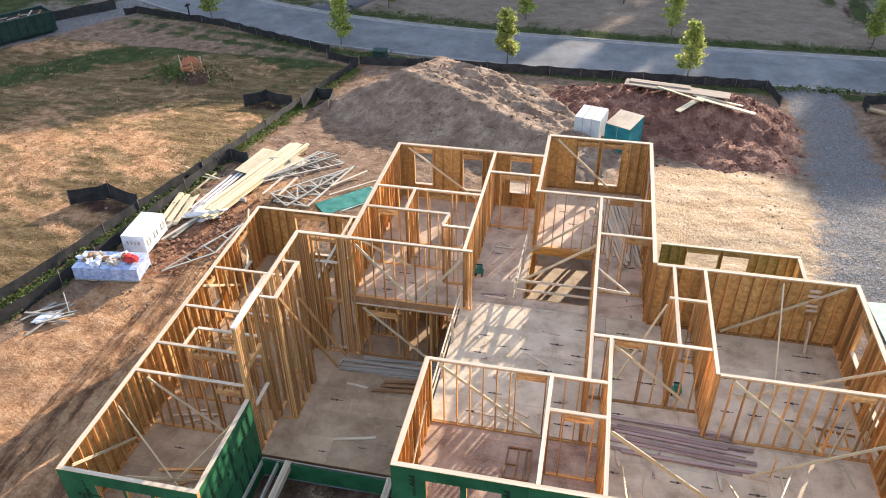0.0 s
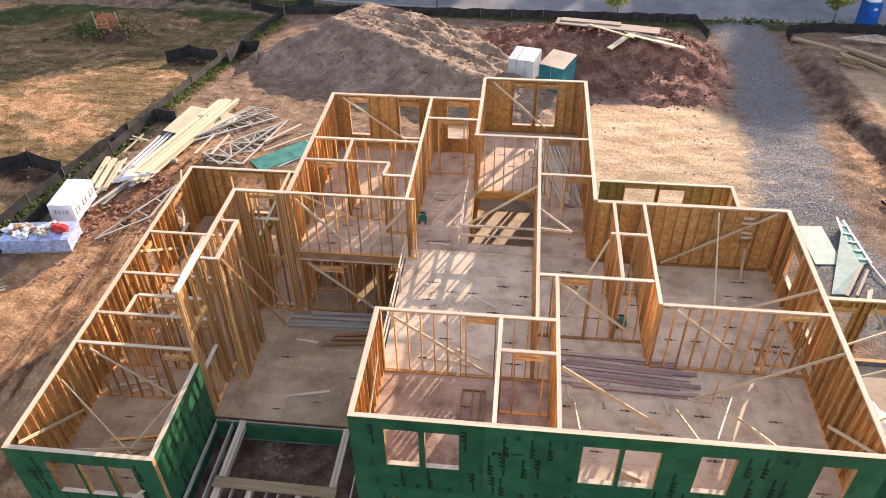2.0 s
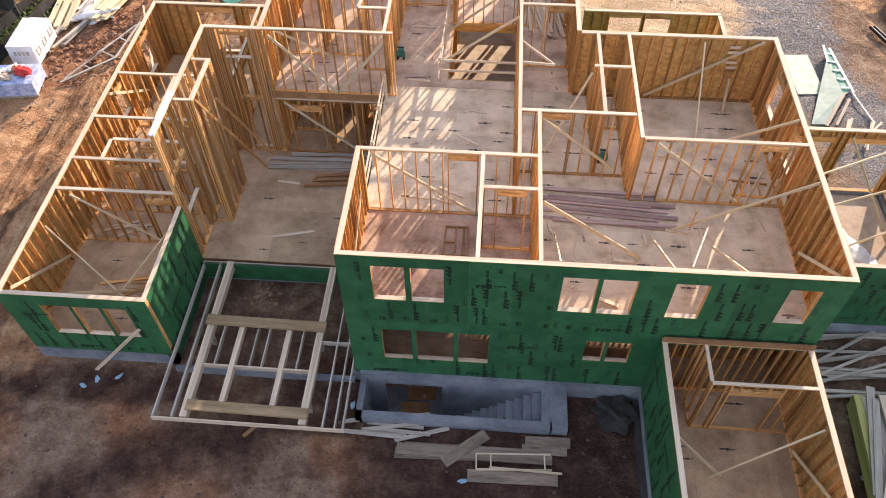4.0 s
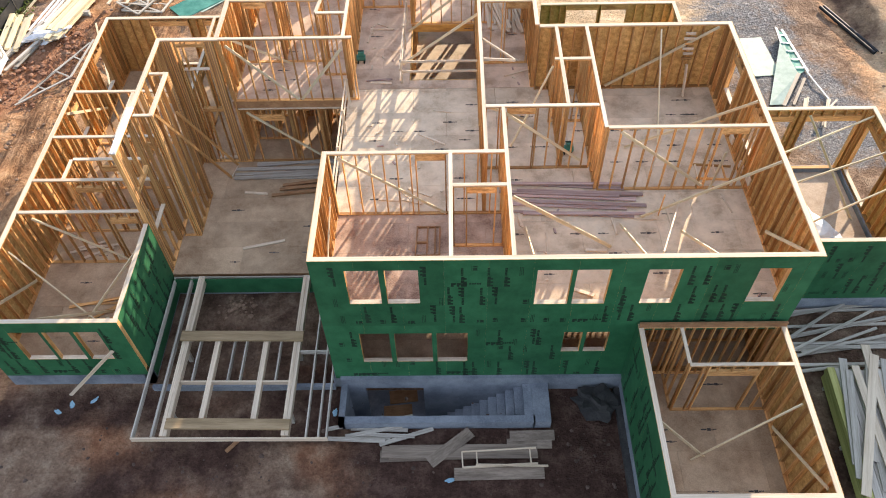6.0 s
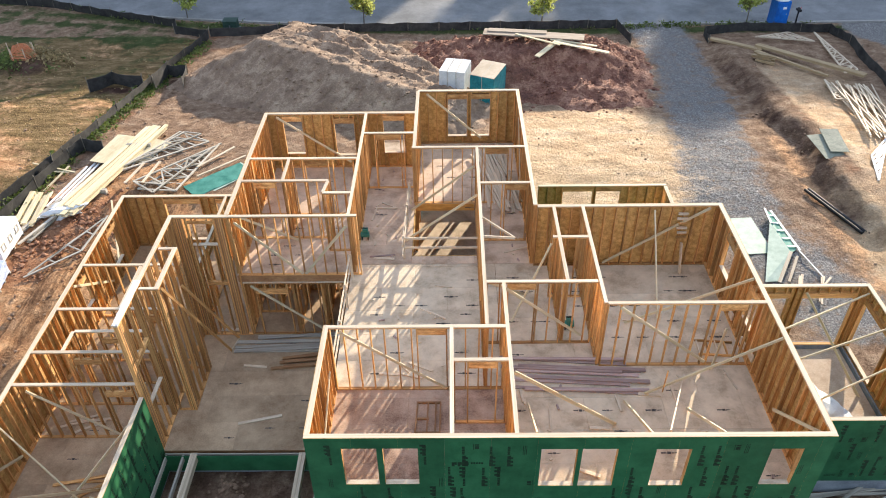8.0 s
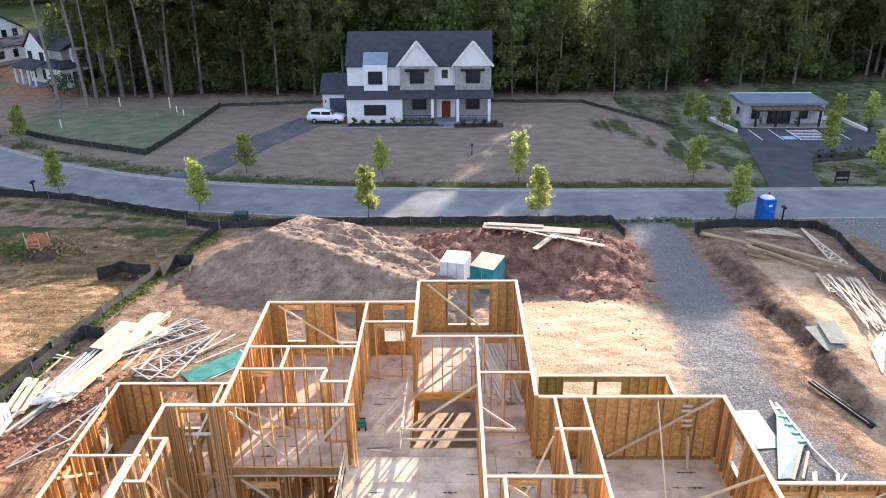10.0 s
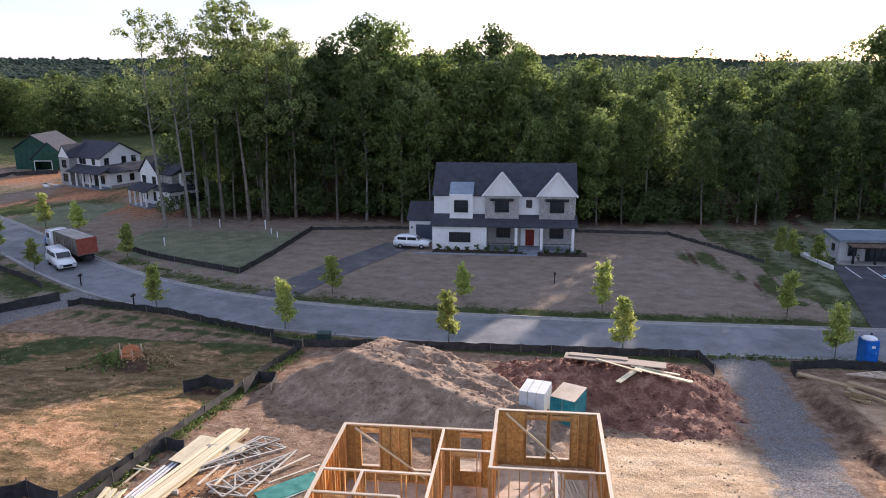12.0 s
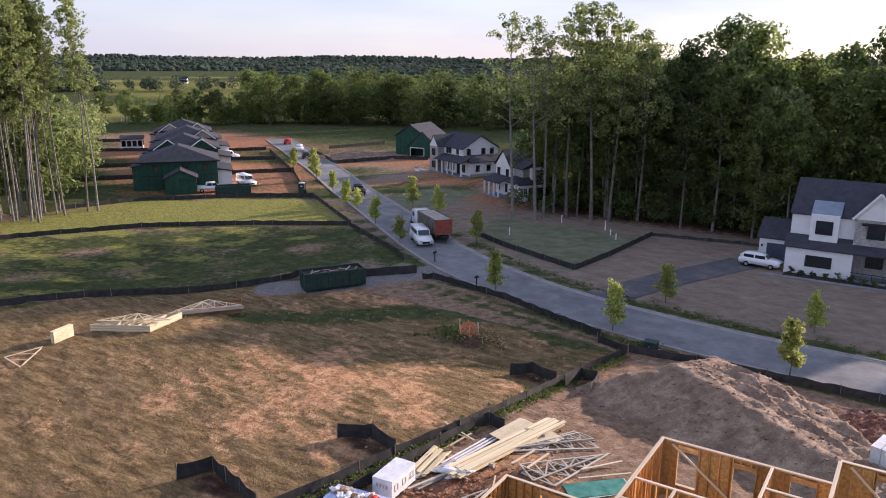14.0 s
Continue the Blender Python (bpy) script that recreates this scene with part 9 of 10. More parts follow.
box_into(bm, (38.35, 84.7, -1.44), (39.75, 86.0, -1.437))
tagged(part("bay_mark", bm, "pale_blue", None), "pale blue painted square on a parking bay", "markings", kind="structure")
bm = bmesh.new()
bed = [(37.6, 76.0), (39.4, 79.0), (45.5, 80.2), (47.5, 78.8), (41, 76.6)]
vs = [bm.verts.new((x, y, -1.43)) for x, y in bed]
bm.faces.new(vs)
tagged(part("mulch_bed", bm, "mulch", None), "dark mulch bed beside the car park", "mulch bed", kind="structure")
sg = thing("lot_sign", Matrix.Translation((37.6, 69.6, -1.5)), "small dark post-mounted sign beside the car park", "sign")
for x in (-0.6, 0.6):
    bar("post", sg, (x, 0, 0.6), (0.1, 0.1, 1.2), "dark_frame")
bar("board", sg, (0, -0.06, 0.9), (1.25, 0.05, 0.6), "dark_frame")
bar("board", sg, (0, -0.06, 0.3), (1.25, 0.05, 0.2), "dark_frame")
for k in range(6):
    tree("hedge_shrub", 0.9, 0.5, 0.05, 10, 12, 0.1, 350 + k, "round dark hedge shrub beside the car park", "hedge shrubs", "leaf_dark", "bark", 0.03, 5, at(39.0 + k * 1.5, 77.5 + 0.25 * k))


def sale_house(p, heading, size, wall_key, label, ridge="x", porch=True, garage=False, gables=1, trim="white_paint"):
    """A two-storey house of the same estate seen from afar."""
    w, d, e, rz = size
    h = thing("estate_house", Matrix.Translation((*p, ground_z(*p))) @ Matrix.Rotation(radians(heading), 4, "Z"), label, "house", "estate houses")
    bar("wall", h, (0, 0, e / 2), (w, d, e), wall_key)
    prism_roof("roof", h, -w / 2, w / 2, -d / 2, d / 2, e, rz, "roof", ridge)
    if ridge == "y":
        for s in (-1, 1):
            gable_wall("gable", h, [(-w / 2, e - 0.1), (w / 2, e - 0.1), (0, rz - 0.25)], 0.1, wall_key, Matrix.Translation((0, s * (d / 2) - (0.1 if s > 0 else 0) + s * 0.004, 0)))
    else:
        for s in (-1, 1):
            gable_wall("gable", h, [(-d / 2, e - 0.1), (d / 2, e - 0.1), (0, rz - 0.25)], 0.1, wall_key, Matrix.Translation((s * (w / 2) + (0.1 if s < 0 else 0.004), 0, 0)) @ Matrix.Rotation(radians(90), 4, "Z"))
    for k in range(gables):
        x = -w / 4 + k * w / 2 if gables > 1 else -w / 5
        gable_wall("front_gable", h, [(x - 2, e - 0.2), (x + 2, e - 0.2), (x, e + 2.6)], 0.2, trim, Matrix.Translation((0, -d / 2 - 0.3, 0)))
        prism_roof("gable_roof", h, x - 2, x + 2, -d / 2, 0, e - 0.1, e + 2.8, "roof", "y", 0.25)
    if porch:
        bar("porch_roof", h, (0, -d / 2 - 1.1, 3.1), (w, 2.4, 0.16), "roof", (16, 0, 0))
        for k in range(4):
            bar("porch_post", h, (-w / 2 + 0.3 + k * (w - 0.6) / 3, -d / 2 - 2.0, 1.45), (0.25, 0.25, 2.9), "white_paint")
    for z in (1.5, e - 1.2):
        for k in range(4):
            window_on(h, -w / 2 + w * (k + 0.5) / 4, z, 1.0, 1.4, -d / 2 - 0.03, "dark_frame", 0, 1)
    for z in (1.5, e - 1.2):
        for y in (-d / 5, d / 5):
            bar("side_window", h, (w / 2 + 0.02, y, z), (0.08, 0.9, 1.3), "glass")
            bar("side_window", h, (-w / 2 - 0.02, y, z), (0.08, 0.9, 1.3), "glass")
    if garage:
        bar("garage_wall", h, (w / 2 + 3, 0.5, 1.5), (6, 6.5, 3.0), wall_key)
        prism_roof("garage_roof", h, w / 2, w / 2 + 6, -2.75, 3.75, 3.0, 5.4, "roof", "x")
        bar("garage_door", h, (w / 2 + 3, -2.8, 1.25), (4.6, 0.1, 2.4), trim)
    return h


def porch_house():
    """White house with its long porch to the street and a low wing along the gable end."""
    h = thing("estate_house", corner_of((-81.7, 132.0), -25), "white two-storey house with dark roof and wraparound porch roof", "house", "estate houses")
    block("wall", h, -13.2, -2.6, 2.2, 11.2, 0, 5.6, "white_paint")
    prism_roof("roof", h, -13.2, -2.6, 2.2, 11.2, 5.65, 8.4, "roof", "x", 0.35)
    for x in (-13.2, -2.7):
        gable_wall("gable", h, [(2.2, 5.55), (11.2, 5.55), (6.7, 8.2)], 0.1, "white_paint", Matrix.Translation((x + 0.1, 0, 0)) @ Matrix.Rotation(radians(90), 4, "Z"))
    block("stone_bay", h, -13.25, -10.0, 0.5, 2.2, 0, 5.6, "siding_grey")
    gable_wall("bay_gable", h, [(-13.4, 5.55), (-9.85, 5.55), (-11.6, 7.8)], 0.15, "white_paint", Matrix.Translation((0, 0.45, 0)))
    prism_roof("bay_roof", h, -13.25, -10.0, 0.6, 6.0, 5.65, 8.0, "roof", "y", 0.25)
    window_on(h, -11.6, 4.3, 1.3, 1.5, 0.47, "dark_frame", 1, 0)
    window_on(h, -11.6, 1.6, 1.3, 1.5, 0.47, "dark_frame", 1, 0)
    slab_roof("porch_roof", h, ((-10.3, -0.3, 2.95), (0.35, -0.3, 2.95)), ((-10.3, 2.2, 4.0), (0.35, 2.2, 4.0)))
    block("porch_floor", h, -10.0, 0.0, 0.0, 2.2, 0, 0.3, "concrete")
    for x in (-9.7, -7.6, -5.5, -3.4, -0.2):
        bar("porch_post", h, (x, 0.15, 1.6), (0.26, 0.26, 2.7), "white_paint")
    block("side_wing", h, -2.55, 0.0, 2.25, 12.5, 0, 2.95, "white_paint")
    slab_roof("wing_roof", h, ((0.35, 2.25, 2.95), (0.35, 12.8, 2.95)), ((-2.58, 2.25, 4.1), (-2.58, 12.8, 4.1)))
    block("stone_base", h, -2.4, 0.03, 2.3, 12.4, 0, 0.6, "siding_grey")
    for y in (4.2, 7.0, 9.8):
        side_window_on(h, 0.0, y, 1.75, 0.95, 1.3)
    for y, z in ((3.6, 4.95), (7.4, 4.95), (9.6, 4.95)):
        side_window_on(h, -2.6, y, z, 0.95, 1.25)
    for x in (-8.6, -7.5, -4.6):
        window_on(h, x, 4.95, 0.85, 1.3, 2.17, "dark_frame", 0, 1)
    for x in (-8.6, -6.4, -2.2):
        window_on(h, x, 1.6, 1.0, 1.6, 2.17, "dark_frame", 0, 1)
    bar("door", h, (-4.3, 2.16, 1.4), (1.1, 0.08, 2.2), "dark_frame")
    return h


def corner_garage_house():
    """White and grey house with a front gable, low porch roofs and a garage on the near side."""
    h = thing("estate_house", corner_of((-59.2, 114.8), -33), "white and grey two-storey house with dark garage door", "house", "estate houses")
    block("wall", h, -9.8, -4.2, 0.6, 9.0, 0, 5.5, "white_paint")
    prism_roof("roof", h, -9.8, -4.2, 0.6, 9.0, 5.55, 8.3, "roof", "y", 0.3)
    gable_wall("gable", h, [(-9.8, 5.45), (-4.2, 5.45), (-7.0, 8.1)], 0.12, "white_paint", Matrix.Translation((0, 0.52, 0)))
    block("garage_wall", h, -4.18, 0.0, 0.0, 7.0, 0, 2.9, "white_paint")
    block("stone_front", h, -4.15, -0.2, -0.06, 0.0, 0, 1.2, "siding_grey")
    block("upper_wall", h, -4.18, -1.1, 1.3, 8.5, 2.9, 5.5, "siding_grey")
    prism_roof("upper_roof", h, -4.18, -1.1, 1.3, 8.5, 5.55, 7.4, "roof", "x", 0.25)
    block("bay", h, -1.1, -0.45, 2.6, 5.4, 3.2, 5.7, "white_paint")
    side_window_on(h, -0.45, 4.0, 4.45, 1.5, 1.7)
    slab_roof("lower_roof", h, ((0.4, -0.35, 2.9), (0.4, 7.3, 2.9)), ((-1.12, -0.35, 3.9), (-1.12, 7.3, 3.9)))
    slab_roof("front_roof", h, ((-4.2, -0.5, 2.95), (-0.9, -0.5, 2.95)), ((-4.2, 1.3, 3.9), (-0.9, 1.3, 3.9)))
    bar("garage_door", h, (0.03, 4.2, 1.2), (0.1, 4.7, 2.25), "dark_frame")
    for y in (1.72, 6.68):
        bar("door_trim", h, (0.05, y, 1.3), (0.12, 0.24, 2.6), "white_paint")
    bar("door_trim", h, (0.05, 4.2, 2.5), (0.12, 5.2, 0.22), "white_paint")
    for y in (0.5, 1.2):
        side_window_on(h, 0.0, y, 1.6, 0.5, 1.3)
    slab_roof("porch_roof", h, ((-10.0, -2.0, 2.7), (-4.2, -2.0, 2.7)), ((-10.0, 0.6, 3.6), (-4.2, 0.6, 3.6)))
    block("porch_floor", h, -9.8, -4.3, -1.8, 0.6, 0, 0.25, "concrete")
    for x in (-9.7, -7.9, -6.1, -4.4):
        bar("porch_post", h, (x, -1.75, 1.5), (0.24, 0.24, 2.4), "white_paint")
    for x in (-8.6, -5.4):
        window_on(h, x, 4.3, 1.0, 1.4, 0.57, "dark_frame", 0, 1)
        window_on(h, x, 1.6, 1.1, 1.5, 0.57, "dark_frame", 0, 1)
    return h


def green_gable_house():
    """Unfinished house in green panels: a tall gabled block behind a steep-roofed garage."""
    h = thing("estate_house", corner_of((-111.9, 155.3), 5), "unfinished green-sheathed house with dark roof and open garage", "house", "estate houses")
    block("wall", h, -5.5, 3.4, 3.2, 13.5, 0, 4.7, "dark_green")
    prism_roof("roof", h, -5.5, 3.4, 3.2, 13.5, 4.75, 7.8, "roof", "y", 0.35)
    gable_wall("gable", h, [(-5.5, 4.6), (3.4, 4.6), (-1.05, 7.6)], 0.12, "dark_green", Matrix.Translation((0, 3.15, 0)))
    # garage front with a real opening
    for x0, x1, z0, z1 in ((0, 0.8, 0, 2.6), (4.6, 8.4, 0, 2.6), (0.8, 4.6, 2.2, 2.6)):
        block("garage_wall", h, x0, x1, 0, 0.16, z0, z1, "dark_green")
    for x in (0.0, 8.25):
        block("garage_wall", h, x, x + 0.15, 0.17, 9, 0, 2.6, "dark_green")
    gable_wall("garage_gable", h, [(0, 2.6), (8.4, 2.6), (4.2, 6.3)], 0.16, "dark_green")
    prism_roof("garage_roof", h, 0, 8.4, 0.2, 9.0, 2.62, 6.5, "roof", "y", 0.35)
    for x in (0.72, 4.68):
        bar("opening_trim", h, (x, -0.03, 1.1), (0.16, 0.06, 2.2), "white_paint")
    bar("opening_trim", h, (2.7, -0.03, 2.28), (4.1, 0.06, 0.16), "white_paint")
    block("garage_floor", h, 0.1, 8.3, 0.1, 9, 0, 0.06, "concrete")
    block("entry_roof", h, -6.6, -5.5, 5, 8, 2.6, 2.8, "white_paint")
    for k in range(1, 7):
        bar("joint_tape", h, (8.4 * k / 7, -0.012, 1.3 if k > 4 else 2.42), (0.1, 0.02, 2.5 if k > 4 else 0.3), "ink")
    for k in range(1, 4):
        bar("joint_tape", h, (-5.5 + 1.4 * k, 3.19, 2.35), (0.1, 0.02, 4.5), "ink")
    return h


porch_house()
corner_garage_house()
green_gable_house()
bm = bmesh.new()
for a, b in (((-93.5, 134.2), (-92.6, 136.8)), ((-98.5, 139.6), (-93.4, 137.0)), ((-98.5, 139.6), (-94.2, 134.5))):
    d = Vector((b[0] - a[0], b[1] - a[1], 0))
    n = Vector((-d.y, d.x, 0)).normalized() * 0.5
    vs = [bm.verts.new((*(Vector((*p, 0)) + s * n).xy, -1.46)) for p, s in ((a, -1), (b, -1), (b, 1), (a, 1))]
    bm.faces.new(vs)
tagged(part("lot_walk", bm, "concrete", None), "pale concrete walk before an estate house", "walk", kind="structure")


def unfinished_house(p, size, label, key="dark_green", gables=1, shed=True):
    """A house shell in dark green sheathing with taped joints under a broad dark roof, gable over the street side."""
    w, d, e, rz = size
    h = thing("estate_house", Matrix.Translation((*p, ground_z(*p))) @ Matrix.Rotation(radians(51), 4, "Z"), label, "house", "estate houses")
    bar("wall", h, (0, 0, e / 2), (w, d, e), key)
    bm = bmesh.new()
    lo = [bm.verts.new((x, y, e)) for x, y in ((-w / 2 - 0.5, -d / 2 - 0.5), (w / 2 + 0.5, -d / 2 - 0.5), (w / 2 + 0.5, d / 2 + 0.5), (-w / 2 - 0.5, d / 2 + 0.5))]
    hi = [bm.verts.new((0, -d / 2 + 3.4, rz)), bm.verts.new((0, d / 2 - 3.4, rz))]
    for f in ((lo[0], lo[1], hi[0]), (lo[1], lo[2], hi[1], hi[0]), (lo[2], lo[3], hi[1]), (lo[3], lo[0], hi[0], hi[1]), lo[::-1]):
        bm.faces.new(f)
    part("roof", bm, "roof", h)
    bar("fascia", h, (0, -d / 2 - 0.5, e - 0.1), (w + 1.0, 0.06, 0.22), "dark_frame")
    for k in range(gables):
        x = w * (0.26 - 0.5 * k)
        gable_wall("rear_gable", h, [(x - 2.6, e - 0.2), (x + 2.6, e - 0.2), (x, e + 1.7)], 0.2, key, Matrix.Translation((0, -d / 2 - 0.25, 0)))
        prism_roof("gable_roof", h, x - 2.6, x + 2.6, -d / 2 - 0.2, 0, e - 0.1, e + 1.9, "roof", "y", 0.35)
        for s in (-1, 1):
            beam("rake_board", h, (x + s * 2.95, -d / 2 - 0.6, e - 0.05), (x, -d / 2 - 0.6, e + 2.0), 0.06, 0.24, "white_paint")
    n = int(w / 1.22)
    for k in range(1, n):
        bar("joint_tape", h, (-w / 2 + k * w / n, -d / 2 - 0.01, e / 2), (0.10, 0.02, e - 0.2), "ink")
    bar("joint_tape", h, (0, -d / 2 - 0.012, e * 0.5), (w - 0.1, 0.02, 0.14), "ink")
    for x in (-w * 0.30, w * 0.08, w * 0.34):
        window_on(h, x, e - 1.25, 1.0, 1.3, -d / 2 - 0.06, "dark_frame", 0, 0)
    bar("side_wall", h, (w / 2 + 1.3, 0.5, 1.6), (2.6, d - 2, 3.2), "white_paint")
    bar("side_roof", h, (w / 2 + 1.3, 0.3, 3.35), (3.2, d - 1, 0.2), "roof", (0, 10, 0))
    bar("bump_out", h, (-w / 2 - 0.7, -d / 2 + 2, 2.2), (1.4, 3.4, 4.4), key)
    bar("bump_roof", h, (-w / 2 - 0.7, -d / 2 + 2, 4.5), (1.9, 3.9, 0.2), "roof")
    if shed:
        bar("shed_wall", h, (0.2, -d / 2 - 2.8, 1.45), (5.4, 5.6, 2.9), key)
        gable_wall("shed_gable", h, [(-2.5, 2.85), (2.9, 2.85), (0.2, 4.2)], 0.15, key, Matrix.Translation((0, -d / 2 - 5.64, 0)))
        prism_roof("shed_roof", h, -2.5, 2.9, -d / 2 - 5.6, -d / 2, 2.95, 4.45, "roof", "y", 0.35)
        for k in range(1, 4):
            bar("joint_tape", h, (-2.5 + k * 1.35, -d / 2 - 5.66, 1.5), (0.10, 0.02, 2.7), "ink")
    return h


unfinished_house((-121.5, 93.5), (13.6, 11.0, 5.3, 7.9), "unfinished house in green panels with gabled shed behind", "dark_green", 0)
unfinished_house((-137.5, 107.5), (13.6, 11.0, 5.2, 8.0), "unfinished green house with new dark roof", "dark_green", 2, False)
unfinished_house((-153.5, 121), (13.6, 11.0, 5.2, 8.0), "grey house with dark roof in estate row", "siding_grey", 1, False)
unfinished_house((-170, 133), (13.6, 11.0, 5.2, 8.0), "distant grey house with dark roof", "siding_grey", 2, False)
sale_house((-182, 125.5), 51, (5.4, 4.5, 2.8, 3.6), "white_paint", "small white site building among the houses", "x", False, False, 0)
sale_house((-387, 306), 40, (4.5, 4, 2.6, 4.2), "white_paint", "lone white farmhouse beyond the meadows", "x", False, False, 0)


# ---- vehicles ----
def wheel_into(parent, x, y, rad=0.34, w=0.24):
    wh = new("wheel", UNIT_WHEEL(rad, w))
    child(wh, parent, Matrix.Translation((x, y, rad)))
    rim = new("rim", UNIT_RIM(rad, w))
    child(rim, wh, Matrix())


WHEELS = {}


def UNIT_WHEEL(rad, w, key="rubber", scale=1.0, extra=0.0):
    k = (rad, w, key)
    if k not in WHEELS:
        bm = bmesh.new()
        bmesh.ops.create_cone(bm, cap_ends=True, segments=18, radius1=rad * scale, radius2=rad * scale, depth=w + extra, matrix=Matrix.Rotation(radians(90), 4, "X"))
        bmesh.ops.bevel(bm, geom=[e for e in bm.edges if abs(e.verts[0].co.y - e.verts[1].co.y) < 1e-6], offset=rad * 0.1, segments=1, affect="EDGES")
        me = bpy.data.meshes.new("wheel")
        bm.to_mesh(me)
        bm.free()
        me.materials.append(M[key])
        WHEELS[k] = me
    return WHEELS[k]


def UNIT_RIM(rad, w):
    return UNIT_WHEEL(rad, w, "chrome", 0.6, 0.02)


def vehicle(p, heading, label, category, body, cabin, width, key, wheels, glass_z, name="car", rad=0.34):
    """A road vehicle from side outlines of body and cabin in x and z, with glass, lamps and wheels."""
    v = thing(name, Matrix.Translation((*p, ground_z(*p) + 0.05)) @ Matrix.Rotation(radians(heading), 4, "Z"), label, category, "parked vehicles")
    for nm, prof, ww in (("body", body, width), ("cabin", cabin, width * 0.86)):
        if not prof:
            continue
        bm = bmesh.new()
        a = [bm.verts.new((x, -ww / 2, z)) for x, z in prof]
        b = [bm.verts.new((x, ww / 2, z)) for x, z in prof]
        bm.faces.new(a)
        bm.faces.new(b[::-1])
        for k in range(len(prof)):
            bm.faces.new((a[k], b[k], b[(k + 1) % len(prof)], a[(k + 1) % len(prof)]))
        bmesh.ops.recalc_face_normals(bm, faces=bm.faces[:])
        bmesh.ops.bevel(bm, geom=bm.edges[:], offset=0.06, segments=2, affect="EDGES")
        part(nm, bm, key, v, smooth=True)
    if cabin:
        xs = [x for x, z in cabin]
        z0, z1 = glass_z
        for s in (-1, 1):
            for a, b in ((0.14, 0.48), (0.52, 0.86)):
                xa, xb = min(xs) + (max(xs) - min(xs)) * a, min(xs) + (max(xs) - min(xs)) * b
                bar("side_window", v, ((xa + xb) / 2, s * width * 0.433, (z0 + z1) / 2), (xb - xa, 0.03, z1 - z0), "glass")
        front = sorted(cabin)[-1]
        bar("windscreen", v, (max(xs) - 0.32, 0, (z0 + z1) / 2 + 0.03), (0.04, width * 0.74, (z1 - z0) * 1.35), "glass", (0, -42, 0))
        bar("rear_window", v, (min(xs) + 0.14, 0, (z0 + z1) / 2), (0.04, width * 0.7, z1 - z0), "glass", (0, 20, 0))
    for x in wheels:
        for s in (-1, 1):
            wheel_into(v, x, s * (width / 2 - 0.1), rad)
    bx = [x for x, z in body]
    for s in (-1, 1):
        bar("headlight", v, (max(bx) - 0.03, s * width * 0.36, 0.78), (0.08, 0.34, 0.16), "chrome")
        bar("tail_light", v, (min(bx) + 0.03, s * width * 0.4, 0.85), (0.08, 0.2, 0.22), "red_plastic")
    bar("grille", v, (max(bx) - 0.005, 0, 0.62), (0.06, width * 0.5, 0.26), "dark_frame")
    bar("number_plate", v, (min(bx) - 0.005, 0, 0.6), (0.03, 0.4, 0.14), "white_paint")
    return v


SUV = [(-2.25, 0.38), (2.2, 0.36), (2.36, 0.6), (2.3, 0.86), (1.9, 1.0), (1.0, 1.1), (-1.9, 1.16), (-2.32, 1.08), (-2.38, 0.7)]
SUV_CAB = [(1.15, 1.08), (0.75, 1.36), (0.15, 1.64), (-0.7, 1.72), (-1.65, 1.66), (-2.2, 1.45), (-2.25, 1.1)]
VAN = [(-2.8, 0.35), (2.75, 0.35), (2.8, 0.9), (1.7, 1.25), (-2.8, 1.25)]
VAN_CAB = [(1.75, 1.2), (1.05, 2.05), (-2.75, 2.1), (-2.8, 1.2)]
PICKUP = [(-2.8, 0.5), (2.7, 0.5), (2.75, 1.0), (1.5, 1.15), (-2.8, 1.15)]
PICKUP_CAB = [(1.3, 1.1), (0.6, 1.8), (-0.9, 1.8), (-1.0, 1.1)]
vehicle((-15.75, 93.7), -5, "white sport utility car parked before the garage", "car", SUV, SUV_CAB, 1.85, "car_white", (-1.4, 1.4), (1.14, 1.52))
vehicle((-56.2, 80.8), -42, "white delivery van parked on the street", "van", VAN, VAN_CAB, 2.0, "car_white", (-1.7, 1.75), (1.35, 1.9), "van", 0.36)
vehicle((-87.5, 105.8), 138, "dark pickup truck parked at the kerb", "pickup truck", PICKUP, PICKUP_CAB, 1.95, "car_dark", (-1.7, 1.7), (1.2, 1.7), "pickup_truck", 0.38)
vehicle((-110.6, 91.6), 51, "white pickup truck parked by the green house", "pickup truck", PICKUP, PICKUP_CAB, 1.95, "car_white", (-1.7, 1.7), (1.2, 1.7), "pickup_truck", 0.38)
vehicle((-111, 100.4), -20, "white van parked by the green house", "van", VAN, VAN_CAB, 2.0, "car_white", (-1.7, 1.75), (1.35, 1.9), "van", 0.36)
vehicle((-144, 125), 51, "white box truck in the estate row", "van", VAN, VAN_CAB, 2.2, "car_white", (-1.7, 1.75), (1.35, 1.9), "van", 0.36)
vehicle((-141.6, 147.3), 138, "distant white pickup parked on street", "pickup truck", PICKUP, PICKUP_CAB, 1.95, "car_white", (-1.7, 1.7), (1.2, 1.7), "pickup_truck", 0.38)
vehicle((-156.3, 157.8), 138, "distant red car parked on street", "car", SUV, SUV_CAB, 1.9, "red_plastic", (-1.4, 1.4), (1.14, 1.52))
vehicle((-130.2, 137.7), 138, "distant dark car parked on street", "car", SUV, SUV_CAB, 1.9, "car_dark", (-1.4, 1.4), (1.14, 1.52))


